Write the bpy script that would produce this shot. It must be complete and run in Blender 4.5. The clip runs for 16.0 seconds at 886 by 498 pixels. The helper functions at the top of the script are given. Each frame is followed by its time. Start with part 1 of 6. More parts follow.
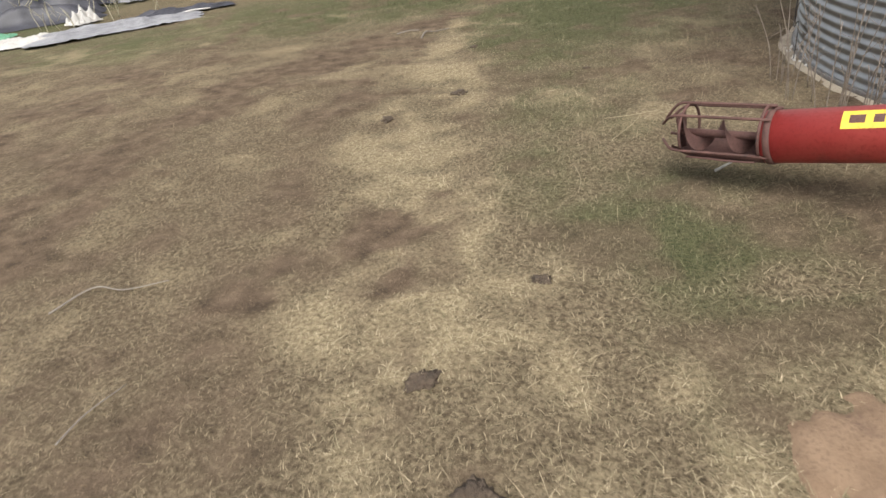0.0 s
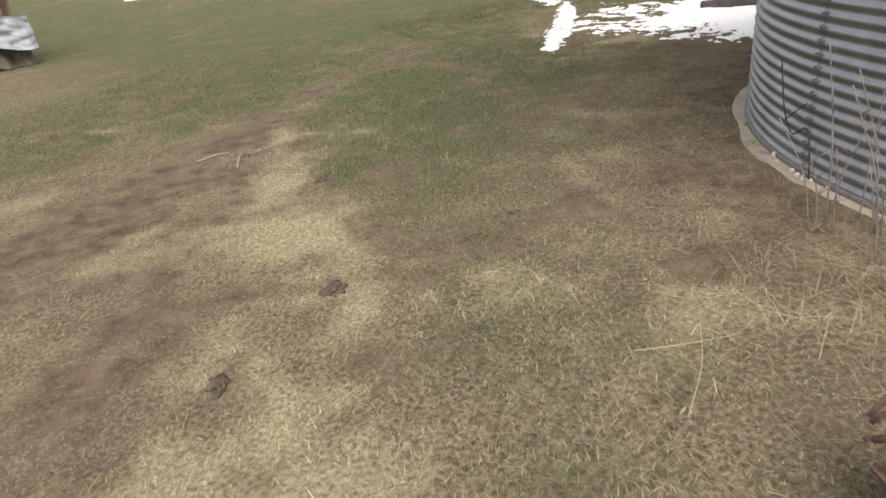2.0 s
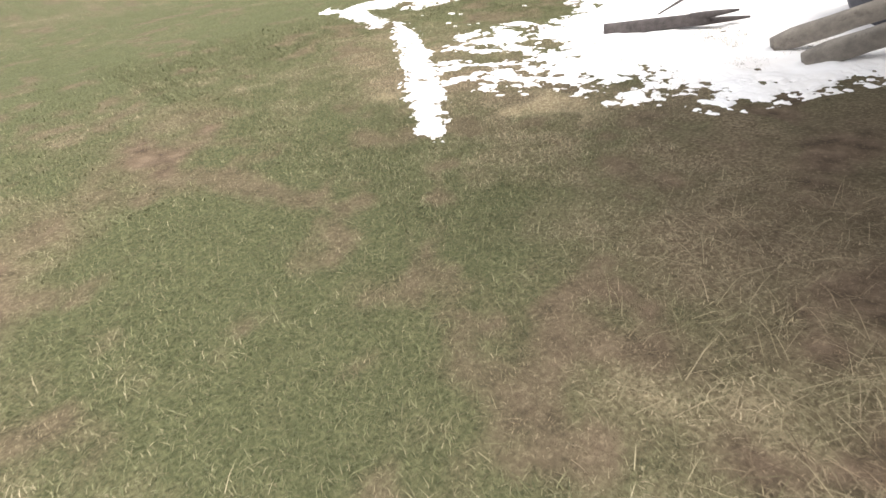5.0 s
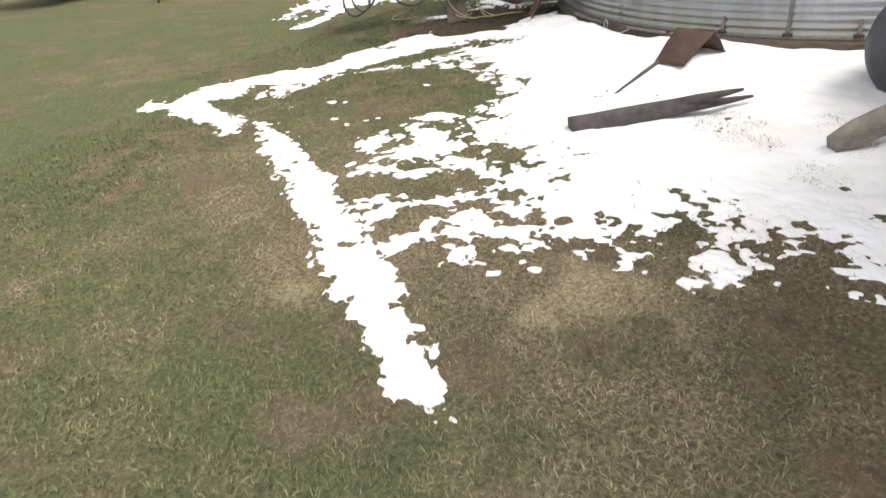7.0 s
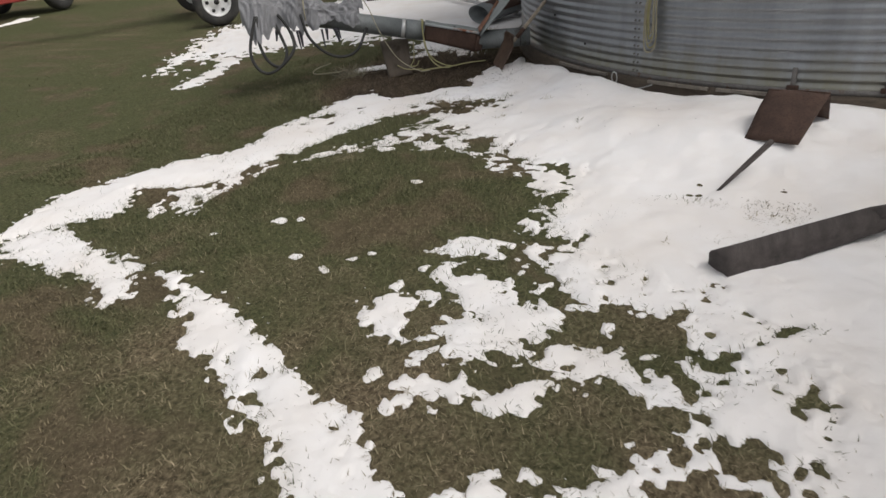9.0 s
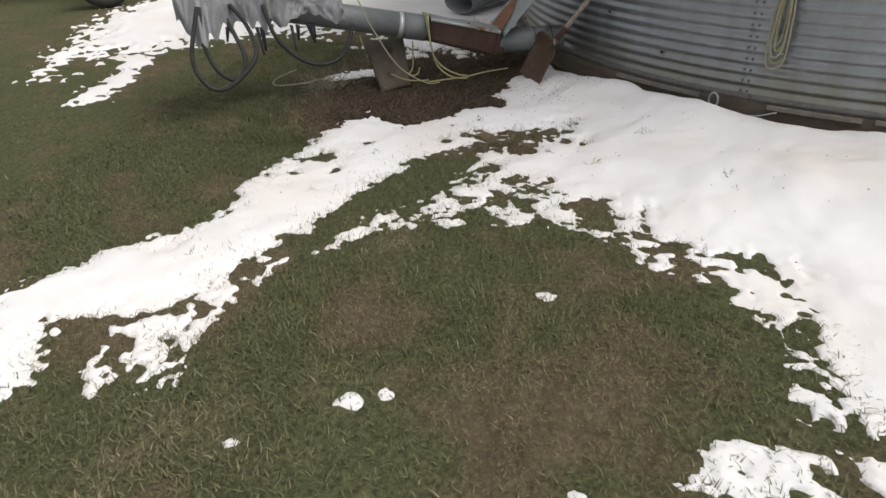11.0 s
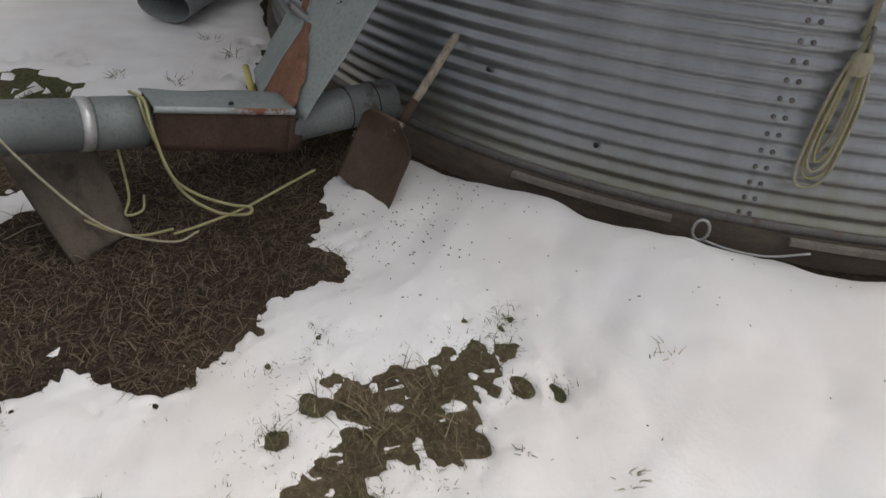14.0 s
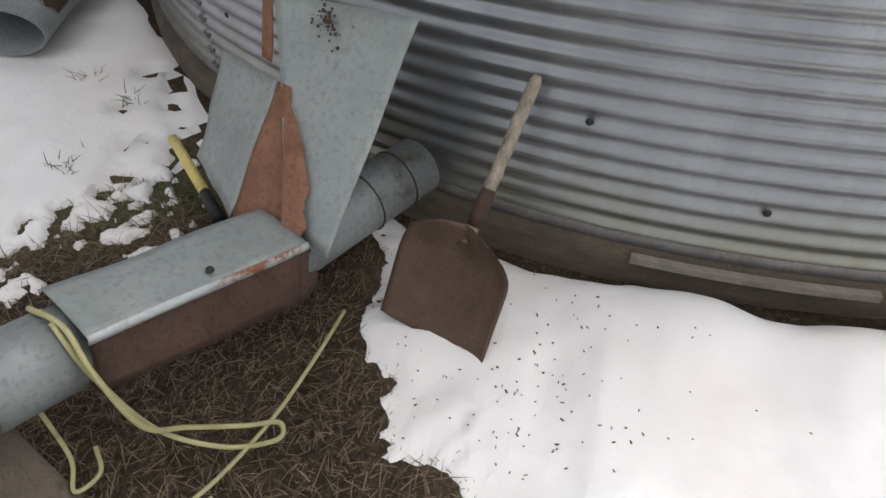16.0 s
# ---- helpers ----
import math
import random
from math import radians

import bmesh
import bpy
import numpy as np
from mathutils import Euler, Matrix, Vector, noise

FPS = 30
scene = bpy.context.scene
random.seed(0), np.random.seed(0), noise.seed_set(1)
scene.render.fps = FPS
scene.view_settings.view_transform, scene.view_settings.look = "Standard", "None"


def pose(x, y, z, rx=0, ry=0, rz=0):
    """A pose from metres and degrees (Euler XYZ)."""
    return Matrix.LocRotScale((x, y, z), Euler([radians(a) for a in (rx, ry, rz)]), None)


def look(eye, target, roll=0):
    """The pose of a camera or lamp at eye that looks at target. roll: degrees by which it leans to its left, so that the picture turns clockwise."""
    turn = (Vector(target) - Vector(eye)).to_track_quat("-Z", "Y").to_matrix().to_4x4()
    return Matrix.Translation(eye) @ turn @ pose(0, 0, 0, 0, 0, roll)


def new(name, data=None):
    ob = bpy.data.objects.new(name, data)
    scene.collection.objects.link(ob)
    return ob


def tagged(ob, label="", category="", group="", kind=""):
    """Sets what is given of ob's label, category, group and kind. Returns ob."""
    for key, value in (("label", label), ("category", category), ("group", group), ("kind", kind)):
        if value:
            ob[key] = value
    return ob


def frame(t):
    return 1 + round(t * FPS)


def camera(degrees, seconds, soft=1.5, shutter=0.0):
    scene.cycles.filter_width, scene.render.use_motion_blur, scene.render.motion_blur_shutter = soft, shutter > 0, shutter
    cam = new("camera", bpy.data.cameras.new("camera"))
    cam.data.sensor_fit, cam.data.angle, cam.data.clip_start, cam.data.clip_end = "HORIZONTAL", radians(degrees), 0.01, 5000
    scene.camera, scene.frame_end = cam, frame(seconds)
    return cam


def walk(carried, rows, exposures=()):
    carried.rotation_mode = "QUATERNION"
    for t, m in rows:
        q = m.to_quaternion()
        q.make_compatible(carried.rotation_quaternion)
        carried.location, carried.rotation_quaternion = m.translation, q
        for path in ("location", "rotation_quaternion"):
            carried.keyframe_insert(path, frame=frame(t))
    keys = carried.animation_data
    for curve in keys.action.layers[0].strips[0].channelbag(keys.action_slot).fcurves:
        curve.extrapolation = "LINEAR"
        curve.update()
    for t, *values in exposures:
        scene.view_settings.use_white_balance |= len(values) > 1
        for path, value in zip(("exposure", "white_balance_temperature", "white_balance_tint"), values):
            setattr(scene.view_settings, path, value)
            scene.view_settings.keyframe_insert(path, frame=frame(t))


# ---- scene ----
cam = camera(68.8, 16.0, soft=1.5, shutter=0.15)
METRES, EYE, TILT, LEAN, TURN = 17.647, 1.5, 0.0, 0.0, 0.0
ROWS = [
    (0.0, 0.0, 0.0, 0.0, -3.34, -29.7, 5.88),
    (0.5, -0.0072, 0.032, 0.002, -8.43, -29.36, 6.6),
    (1.0, -0.0103, 0.0684, 0.0029, -12.57, -25.56, 7.46),
    (1.5, -0.0127, 0.1035, 0.002, -13.02, -26.06, 8.38),
    (2.0, -0.0033, 0.1389, 0.001, -21.64, -27.15, 6.49),
    (2.5, 0.0023, 0.1731, 0.0036, -18.95, -27.76, 8.23),
    (3.0, 0.0156, 0.2044, 0.0037, -26.81, -27.92, 6.77),
    (3.5, 0.0292, 0.2392, 0.0059, -31.44, -27.87, 6.85),
    (6.0, 0.1059, 0.4075, 0.0032, -48.7, -34.37, 5.05),
    (6.5, 0.1255, 0.4378, 0.0035, -52.57, -35.37, 5.21),
    (7.0, 0.1428, 0.4683, 0.0065, -57.04, -29.37, 5.93),
    (7.5, 0.1609, 0.4959, 0.0058, -63.5, -27.26, 6.49),
    (8.0, 0.1805, 0.5266, 0.0048, -62.54, -25.09, 6.83),
    (8.5, 0.1996, 0.5509, 0.0026, -66.33, -24.44, 5.43),
    (9.0, 0.2249, 0.577, 0.0024, -68.92, -28.1, 5.31),
    (9.5, 0.2438, 0.6034, 0.0024, -70.15, -29.71, 5.32),
    (11.8, 0.3379, 0.6954, -0.0025, -86.25, -29.97, 3.03),
    (12.0, 0.3476, 0.6996, -0.0019, -88.79, -30.06, 3.29),
    (12.5, 0.3785, 0.6991, -0.0016, -97.70, -33.23, -0.42),
    (13.0, 0.4033, 0.7052, 0.0, -97.14, -35.83, 0.02),
    (13.5, 0.4254, 0.7077, -0.0002, -103.24, -36.43, -1.81),
    (14.0, 0.4502, 0.7075, 0.0012, -104.15, -36.77, -1.71),
    (14.5, 0.4723, 0.7123, 0.0007, -103.9, -38.93, -0.16),
    (15.0, 0.4896, 0.7135, 0.0004, -109.76, -39.92, -0.65),
    (15.5, 0.5091, 0.7113, 0.0006, -113.96, -41.32, 0.58),
    (16.0, 0.5265, 0.7176, 0.0004, -117.7, -44.54, 1.3),
]
walk(cam, [(t, pose(0, 0, EYE, TILT, LEAN, TURN) @ pose(METRES * x, METRES * y, METRES * z, 90 + pitch, roll, yaw)) for t, x, y, z, yaw, pitch, roll in ROWS],
     exposures=[(0.0, 1.0), (1.5, 1.07), (2.5, 1.13), (3.5, 1.35), (6.0, 1.85), (6.5, 1.8), (7.0, 1.35), (7.5, 0.65), (8.0, 0.2), (9.0, 0.07), (12.0, 0.45), (12.5, 0.2), (13.0, 0.0), (13.5, 0.05), (14.0, 0.18), (15.0, 0.55), (15.5, 0.72), (16.0, 1.1)])

# ---- world and light: a bright overcast day ----
world = bpy.data.worlds.new("overcast_sky")
scene.world = world
world.use_nodes = True
wn = world.node_tree.nodes
sky = wn.new("ShaderNodeTexSky")
sky.sky_type = "NISHITA"
sky.sun_disc = False
sky.sun_elevation = radians(55)
sky.sun_rotation = radians(200)
sky.air_density, sky.dust_density, sky.ozone_density = 1.0, 4.0, 1.0
grey = wn.new("ShaderNodeHueSaturation")
grey.inputs["Saturation"].default_value = 0.12
world.node_tree.links.new(sky.outputs[0], grey.inputs["Color"])
world.node_tree.links.new(grey.outputs[0], wn["Background"].inputs["Color"])
wn["Background"].inputs["Strength"].default_value = 0.12
sun_data = bpy.data.lights.new("sun", "SUN")
sun_data.energy, sun_data.angle, sun_data.color = 1.3, radians(34), (1.0, 0.94, 0.86)
sun = new("sun", sun_data)
sun.matrix_world = look((5.5, -8, 20), (4, 6, 0))


# ---- number noise used for ground, snow and cloth shapes ----
def lattice(ix, iy, seed):
    n = (ix.astype(np.int64) * 374761393 + iy.astype(np.int64) * 668265263 + seed * 974634773) & 0x7FFFFFFF
    n = ((n ^ (n >> 13)) * 1274126177) & 0x7FFFFFFF
    return ((n ^ (n >> 16)) & 0xFFFF) / 65535.0


def vnoise(x, y, scale, seed=0):
    """Smooth value noise, -1 to 1, with cells of that many metres."""
    x, y = np.asarray(x, float) / scale, np.asarray(y, float) / scale
    ix, iy = np.floor(x), np.floor(y)
    fx, fy = x - ix, y - iy
    fx, fy = fx * fx * (3 - 2 * fx), fy * fy * (3 - 2 * fy)
    a, b = lattice(ix, iy, seed), lattice(ix + 1, iy, seed)
    c, d = lattice(ix, iy + 1, seed), lattice(ix + 1, iy + 1, seed)
    return 2 * (a + (b - a) * fx + (c - a) * fy + (a - b - c + d) * fx * fy) - 1


def fbm(x, y, scale, seed=0, octaves=4):
    out, amp = 0.0, 1.0
    for k in range(octaves):
        out = out + amp * vnoise(x, y, scale / 2 ** k, seed + 17 * k)
        amp *= 0.5
    return out / 1.6


def smooth(e0, e1, v):
    t = np.clip((v - e0) / (e1 - e0), 0, 1)
    return t * t * (3 - 2 * t)


def line_distance(x, y, pts):
    """Distance to a polyline, in plan."""
    best = np.full(np.shape(x), 1e9)
    for (ax, ay), (bx, by) in zip(pts[:-1], pts[1:]):
        dx, dy = bx - ax, by - ay
        t = np.clip(((x - ax) * dx + (y - ay) * dy) / (dx * dx + dy * dy), 0, 1)
        best = np.minimum(best, np.hypot(x - ax - t * dx, y - ay - t * dy))
    return best


def inside(x, y, pts):
    """Signed distance to a closed outline in plan, positive inside."""
    odd = np.zeros(np.shape(x), bool)
    loop = list(pts) + [pts[0]]
    for (ax, ay), (bx, by) in zip(loop[:-1], loop[1:]):
        if ay != by:
            odd ^= ((ay > y) != (by > y)) & (x < (bx - ax) * (y - ay) / (by - ay) + ax)
    d = line_distance(x, y, loop)
    return np.where(odd, d, -d)


# ---- the plan ----
BIN_A, BIN_A_R = (5.55, 4.12), 2.74
BIN_B, BIN_B_R = (12.79, 8.79), 3.66
BIN_C, BIN_C_R = (19.35, 13.7), 3.1


def ground_z(x, y):
    d = np.hypot(x - BIN_A[0], y - BIN_A[1]) - BIN_A_R
    rise = 0.03 * np.exp(-(np.maximum(d, 0) / 0.8) ** 2)
    e = np.hypot(x - BIN_B[0], y - BIN_B[1]) - BIN_B_R
    rise = rise + 0.02 * np.exp(-(np.maximum(e, 0) / 1.0) ** 2)
    near = np.exp(-((np.asarray(x) - 4) ** 2 + (np.asarray(y) - 8) ** 2) / 900.0)
    fine = 0.022 * fbm(x, y, 0.55, 5, 3) + 0.008 * vnoise(x, y, 0.12, 9)
    return rise + near * (0.03 * fbm(x, y, 3.0, 3, 2) + fine) - 0.02


# outlines of the snow in plan
SNOW_MAIN_WEST = [(10.76, 12.21), (10.5, 12.4), (10.71, 12.33), (10.44, 12.4), (10.25, 12.4), (10.1, 12.51), (9.98, 12.38), (9.89, 12.36), (9.79, 12.66), (9.62, 12.71), (9.5, 12.5), (9.42, 12.2), (9.48, 11.85), (9.19, 12.06), (9.11, 12.24), (8.96, 12.28), (8.78, 12.26), (8.63, 12.37), (8.54, 12.2), (8.66, 12.11), (8.6, 11.95), (8.37, 11.89), (8.39, 11.68), (8.18, 11.58), (8.04, 11.56), (7.83, 10.95), (7.18, 10.9), (6.99, 10.98)]
SNOW_MAIN_SOUTH = [(6.87, 10.83), (6.69, 10.88), (6.55, 10.82), (6.39, 10.69), (6.3, 10.61), (6.21, 10.49), (6.36, 10.18), (5.81, 10.07), (5.55, 10.22), (5.45, 10.16), (5.43, 9.93), (5.27, 9.8), (5.16, 9.79), (5.18, 9.61), (5.07, 9.55), (5.06, 9.46), (5.15, 9.47), (5.21, 9.28), (5.31, 9.18), (5.31, 9.03), (5.55, 8.99), (5.69, 8.93), (5.14, 8.83), (5.03, 8.63), (5.27, 8.47), (5.5, 8.54), (5.4, 8.38), (5.74, 8.42), (5.44, 8.23), (5.26, 8.2), (5.26, 8.02), (5.47, 8.02), (5.65, 7.88)]
SNOW_MAIN_EAST = [(6.3, 7.5), (7.6, 6.9), (9.6, 6.6), (12.5, 8), (12, 12)]
SNOW_MAIN = SNOW_MAIN_WEST + SNOW_MAIN_SOUTH + SNOW_MAIN_EAST
SNOW_STRIP_ONE = [(6.08, 12.71), (5.92, 12.5), (5.79, 12.27), (5.62, 12.18), (5.56, 11.98), (5.22, 11.47), (4.92, 11.07), (4.75, 10.79), (4.54, 10.54), (4.62, 10.62), (4.34, 10.33), (4.24, 10.1), (4.07, 9.8), (3.87, 9.58), (3.91, 9.35), (4.12, 9.59), (4.53, 10.04), (4.87, 10.48), (4.75, 10.42), (4.97, 10.65), (5.14, 10.94), (5.37, 11.23), (5.75, 11.82), (5.79, 11.94), (5.89, 12.08), (5.96, 12.29), (6.1, 12.53)]
SNOW_STRIP_TWO = [(6.54, 14.24), (6.91, 14.35), (7.19, 14.16), (7.54, 13.99), (7.66, 13.91), (7.78, 13.77), (7.95, 13.67), (8.15, 13.54), (8.32, 13.65), (8.53, 13.56), (8.8, 13.52), (9.03, 13.48), (9.46, 13.37), (9.6, 13.24), (9.34, 12.99), (9.49, 12.8), (9.66, 12.62), (9.6, 12.4), (9.52, 11.63), (9.5, 11.85), (9.37, 12.05), (9.37, 12.36), (9.31, 12.52), (9.16, 12.4), (8.97, 12.61), (8.88, 12.74), (8.57, 12.89), (8.44, 12.96), (8.23, 12.97), (8.05, 13.09), (7.83, 13.12), (7.73, 13.18), (7.55, 13.27), (7.46, 13.27), (7.15, 13.52), (7.02, 13.79), (6.71, 13.63), (6.54, 13.81), (6.62, 14.07)]
SNOW_LINK = [(6.18, 14.07), (6.37, 14.04), (6.42, 13.76), (6.29, 13.47), (6.17, 12.93), (6.04, 12.93), (5.94, 12.75), (5.83, 12.85), (5.97, 13.17), (6.07, 13.86)]
SNOW_LINK_END = [(6.07, 14.46), (6.29, 14.52), (6.24, 14.22), (6.54, 14.24), (6.88, 14.14), (6.55, 13.77), (6.38, 13.98), (6.21, 14.11), (6.09, 14.23), (5.99, 14.3)]
LACE_WEST = [(8.95, 12.39), (9, 12.34), (9.01, 12.17), (8.75, 12.15), (8.5, 11.87), (8.43, 11.71), (8.33, 11.59), (8.11, 11.47), (8.01, 11.51), (7.73, 11.41), (7.82, 11.52), (8.04, 11.56), (8.14, 11.77), (8.05, 11.81), (8.15, 11.88), (8.1, 12.02), (8.08, 12.21), (8.21, 12.26), (8.05, 12.37), (8.09, 12.52), (7.96, 12.64), (7.85, 12.82), (7.7, 12.87), (7.86, 12.93), (8.01, 12.85), (8.14, 12.76), (8.36, 12.56), (8.46, 12.44), (8.55, 12.49), (8.67, 12.37), (8.73, 12.25), (8.84, 12.28)]
LACE_NORTH = [(7.72, 12.92), (8.15, 12.8), (8.41, 12.47), (8.69, 12.31), (8.72, 11.97), (8.4, 11.68), (8.08, 11.49), (7.91, 11.32), (7.86, 11.02), (7.53, 10.92), (7.44, 11.06), (7.69, 11.28), (7.85, 11.48), (8.02, 11.72), (8.17, 12.01), (8.05, 12.21), (8.12, 12.53), (7.91, 12.77)]
LACE_HEM = [(6.81, 13.47), (7.06, 13.57), (7.14, 13.43), (7.44, 13.26), (7.65, 13.06), (7.46, 13.11), (7.04, 13.2), (6.79, 13.15), (6.58, 13.23)]
LACE_EAST = [(7.25, 11.03), (7.35, 10.82), (7.07, 10.72), (6.98, 10.91)]
LACE_SHELF = [(6.64, 11.48), (6.79, 11.32), (6.83, 10.99), (6.78, 10.88), (6.65, 10.85), (6.6, 10.98), (6.63, 11.18), (6.59, 11.37)]
PATCH_A = [(6.03, 11.56), (6.18, 11.53), (6.26, 11.4), (6.27, 11.21), (6.21, 11.22), (6.07, 11.32), (5.97, 11.29), (5.92, 11.35), (5.94, 11.5)]
PATCH_B = [(6.4, 11.34), (6.45, 11.28), (6.38, 11.23), (6.5, 11.15), (6.42, 10.93), (6.33, 10.94), (6.27, 10.81), (6.28, 10.61), (6.02, 10.67), (5.98, 10.85), (5.9, 11.06), (6.01, 11.16), (6.09, 11.06), (6.1, 10.98), (6.25, 11.19), (6.33, 11.19)]
PATCH_C = [(5.94, 10.88), (6.08, 10.68), (6, 10.45), (5.94, 10.29), (5.85, 10.28), (5.81, 10.19), (5.75, 10.27), (5.84, 10.42), (5.82, 10.59), (5.82, 10.76)]
PATCH_D = [(5.56, 11.11), (5.67, 11.06), (5.7, 10.91), (5.69, 10.79), (5.77, 10.75), (5.79, 10.62), (5.65, 10.63), (5.57, 10.73), (5.56, 10.82), (5.63, 10.88)]
PATCH_E = [(5.14, 10.78), (5.23, 10.66), (5.35, 10.41), (5.55, 10.22), (5.41, 10.07), (5.3, 10.36), (5.22, 10.52), (5.1, 10.48), (4.98, 10.61), (5.14, 10.6), (5.09, 10.72)]
PATCH_F = [(5.24, 10.2), (5.37, 10.12), (5.21, 10.04), (5.29, 9.89), (5.23, 9.73), (5.17, 9.61), (5.15, 9.79), (5.03, 10.06), (5.12, 10.14)]
PATCH_G = [(4.9, 10.25), (5, 10.21), (5.09, 10.28), (5.15, 10.21), (5.02, 10.14), (4.77, 10.18)]
PATCH_H = [(4.89, 9.94), (5.01, 9.92), (4.94, 9.83), (4.86, 9.81), (4.79, 9.85)]
PATCH_I = [(5.13, 9.14), (5.22, 9.11), (5.27, 9.03), (5.16, 9), (5.08, 9.07)]
PATCH_J = [(5.09, 9.38), (5.15, 9.29), (5.09, 9.29), (5.07, 9.34)]
BARE_A = [(8.64, 12.2), (8.63, 12.07), (8.53, 12.08), (8.52, 12.15), (8.57, 12.2)]
BARE_B = [(8.57, 12.05), (8.55, 11.9), (8.46, 11.93), (8.47, 12.05)]
BARE_C = [(8.55, 12.24), (8.5, 12.12), (8.39, 12.14), (8.27, 12.12), (8.24, 12.19), (8.36, 12.21), (8.32, 12.26), (8.43, 12.24)]
BARE_D = [(8.41, 12.1), (8.38, 11.99), (8.34, 11.93), (8.19, 11.97), (8.24, 12.07), (8.33, 12.1)]
BARE_E = [(8.38, 11.9), (8.41, 11.71), (8.29, 11.6), (8.14, 11.59), (8.06, 11.6), (8.05, 11.79), (8.18, 11.75), (8.25, 11.82), (8.31, 11.89)]
BARE_F = [(8.28, 11.45), (8.17, 11.42), (8.11, 11.47), (8.19, 11.5)]
BARE_G = [(8.62, 12.38), (8.55, 12.27), (8.49, 12.31), (8.52, 12.42)]
BARE_H = [(8.38, 12.43), (8.42, 12.27), (8.33, 12.27), (8.33, 12.4)]
BARE_I = [(8.22, 12.38), (8.22, 12.27), (8.15, 12.22), (8.06, 12.24), (8.13, 12.38)]
BARE_J = [(8.8, 13.51), (8.9, 13.39), (8.92, 13.27), (8.84, 13.2), (8.75, 13.26), (8.78, 13.41)]
BARE_K = [(9.3, 12.5), (9.34, 12.36), (9.34, 12.06), (9.43, 11.89), (9.36, 11.83), (9.26, 11.93), (9.15, 12.11), (9.09, 12.24), (9.11, 12.4)]
BARE_L = [(9.05, 12.21), (9.15, 12.12), (9.14, 12.04), (9, 12.05), (8.97, 12.14)]
BARE_M = [(5.39, 9.79), (5.46, 9.73), (5.37, 9.65), (5.29, 9.66), (5.34, 9.74)]
BARE_N = [(6.25, 10.66), (6.33, 10.5), (6.32, 10.2), (6.16, 10.16), (5.97, 10.37), (6.03, 10.52)]
BARE_O = [(6.14, 10.61), (6.28, 10.5), (6.21, 10.37), (6.12, 10.26), (6.04, 10.3), (6.04, 10.38), (6.09, 10.52)]
BARE_P = [(5.91, 10.31), (5.97, 10.18), (5.91, 10.05), (5.84, 10.17), (5.85, 10.28)]
STRIPS = (SNOW_STRIP_ONE, SNOW_STRIP_TWO, SNOW_LINK, SNOW_LINK_END)
LACE = (LACE_WEST, LACE_NORTH, LACE_HEM, LACE_EAST, LACE_SHELF)
PATCHES = (PATCH_A, PATCH_B, PATCH_C, PATCH_D, PATCH_E, PATCH_F, PATCH_G, PATCH_H, PATCH_I, PATCH_J)
BARE = (BARE_A, BARE_B, BARE_C, BARE_D, BARE_E, BARE_F, BARE_G, BARE_H, BARE_I, BARE_J, BARE_K, BARE_L, BARE_M, BARE_N, BARE_O, BARE_P)
MELT_HOLES = [(5.59, 11.92), (5.54, 11.73), (4.69, 10.54), (5.64, 9.94), (5.69, 9.73), (6.04, 9.86), (5.5, 9.37), (5.37, 9.55), (5.61, 9.26), (5.67, 9.02), (5.62, 9.05), (9.46, 12.64), (9.5, 12.53), (9.55, 12.46), (9.34, 11.87), (9.2, 11.86), (9.15, 11.76), (9.25, 11.99), (9.21, 11.96), (9.16, 12.63), (9.07, 13.12), (8.64, 13.18), (8.58, 13.41), (5.62, 8.99), (6.28, 8.32), (5.42, 9.72)]
CRUMBS = [(6.34, 11.91), (6.57, 12.79), (6.45, 12.14), (6.49, 11.81), (6.55, 11.72), (6.81, 12.47), (6.86, 12.36), (5.68, 11.3), (5.81, 11.15), (5.85, 11.12), (5.82, 10.94), (5.62, 11.16), (5.55, 11.12), (7.48, 11.87), (4.92, 9.57), (4.88, 9.47), (4.78, 9.64), (5.01, 9.68), (5.65, 11.28), (5.76, 11.17), (4.93, 9.99)]
SNOW_BACK = [(11.25, 13.6), (11.3, 13.1), (11.25, 12.75), (11.8, 12.2), (14, 11.5), (18, 13), (19, 16.5), (13.6, 18.2), (11.3, 17.2), (10.9, 16.2), (11.6, 15.7), (12.1, 15.1), (12, 14.1)]


def patch_inside(x, y, pts, margin=0.4):
    """As inside(), but worked out near the outline only."""
    px, py = [p[0] for p in pts], [p[1] for p in pts]
    out = np.full(np.shape(x), -margin)
    near = (x > min(px) - margin) & (x < max(px) + margin) & (y > min(py) - margin) & (y < max(py) + margin)
    if near.any():
        out[near] = inside(x[near], y[near], pts)
    return out


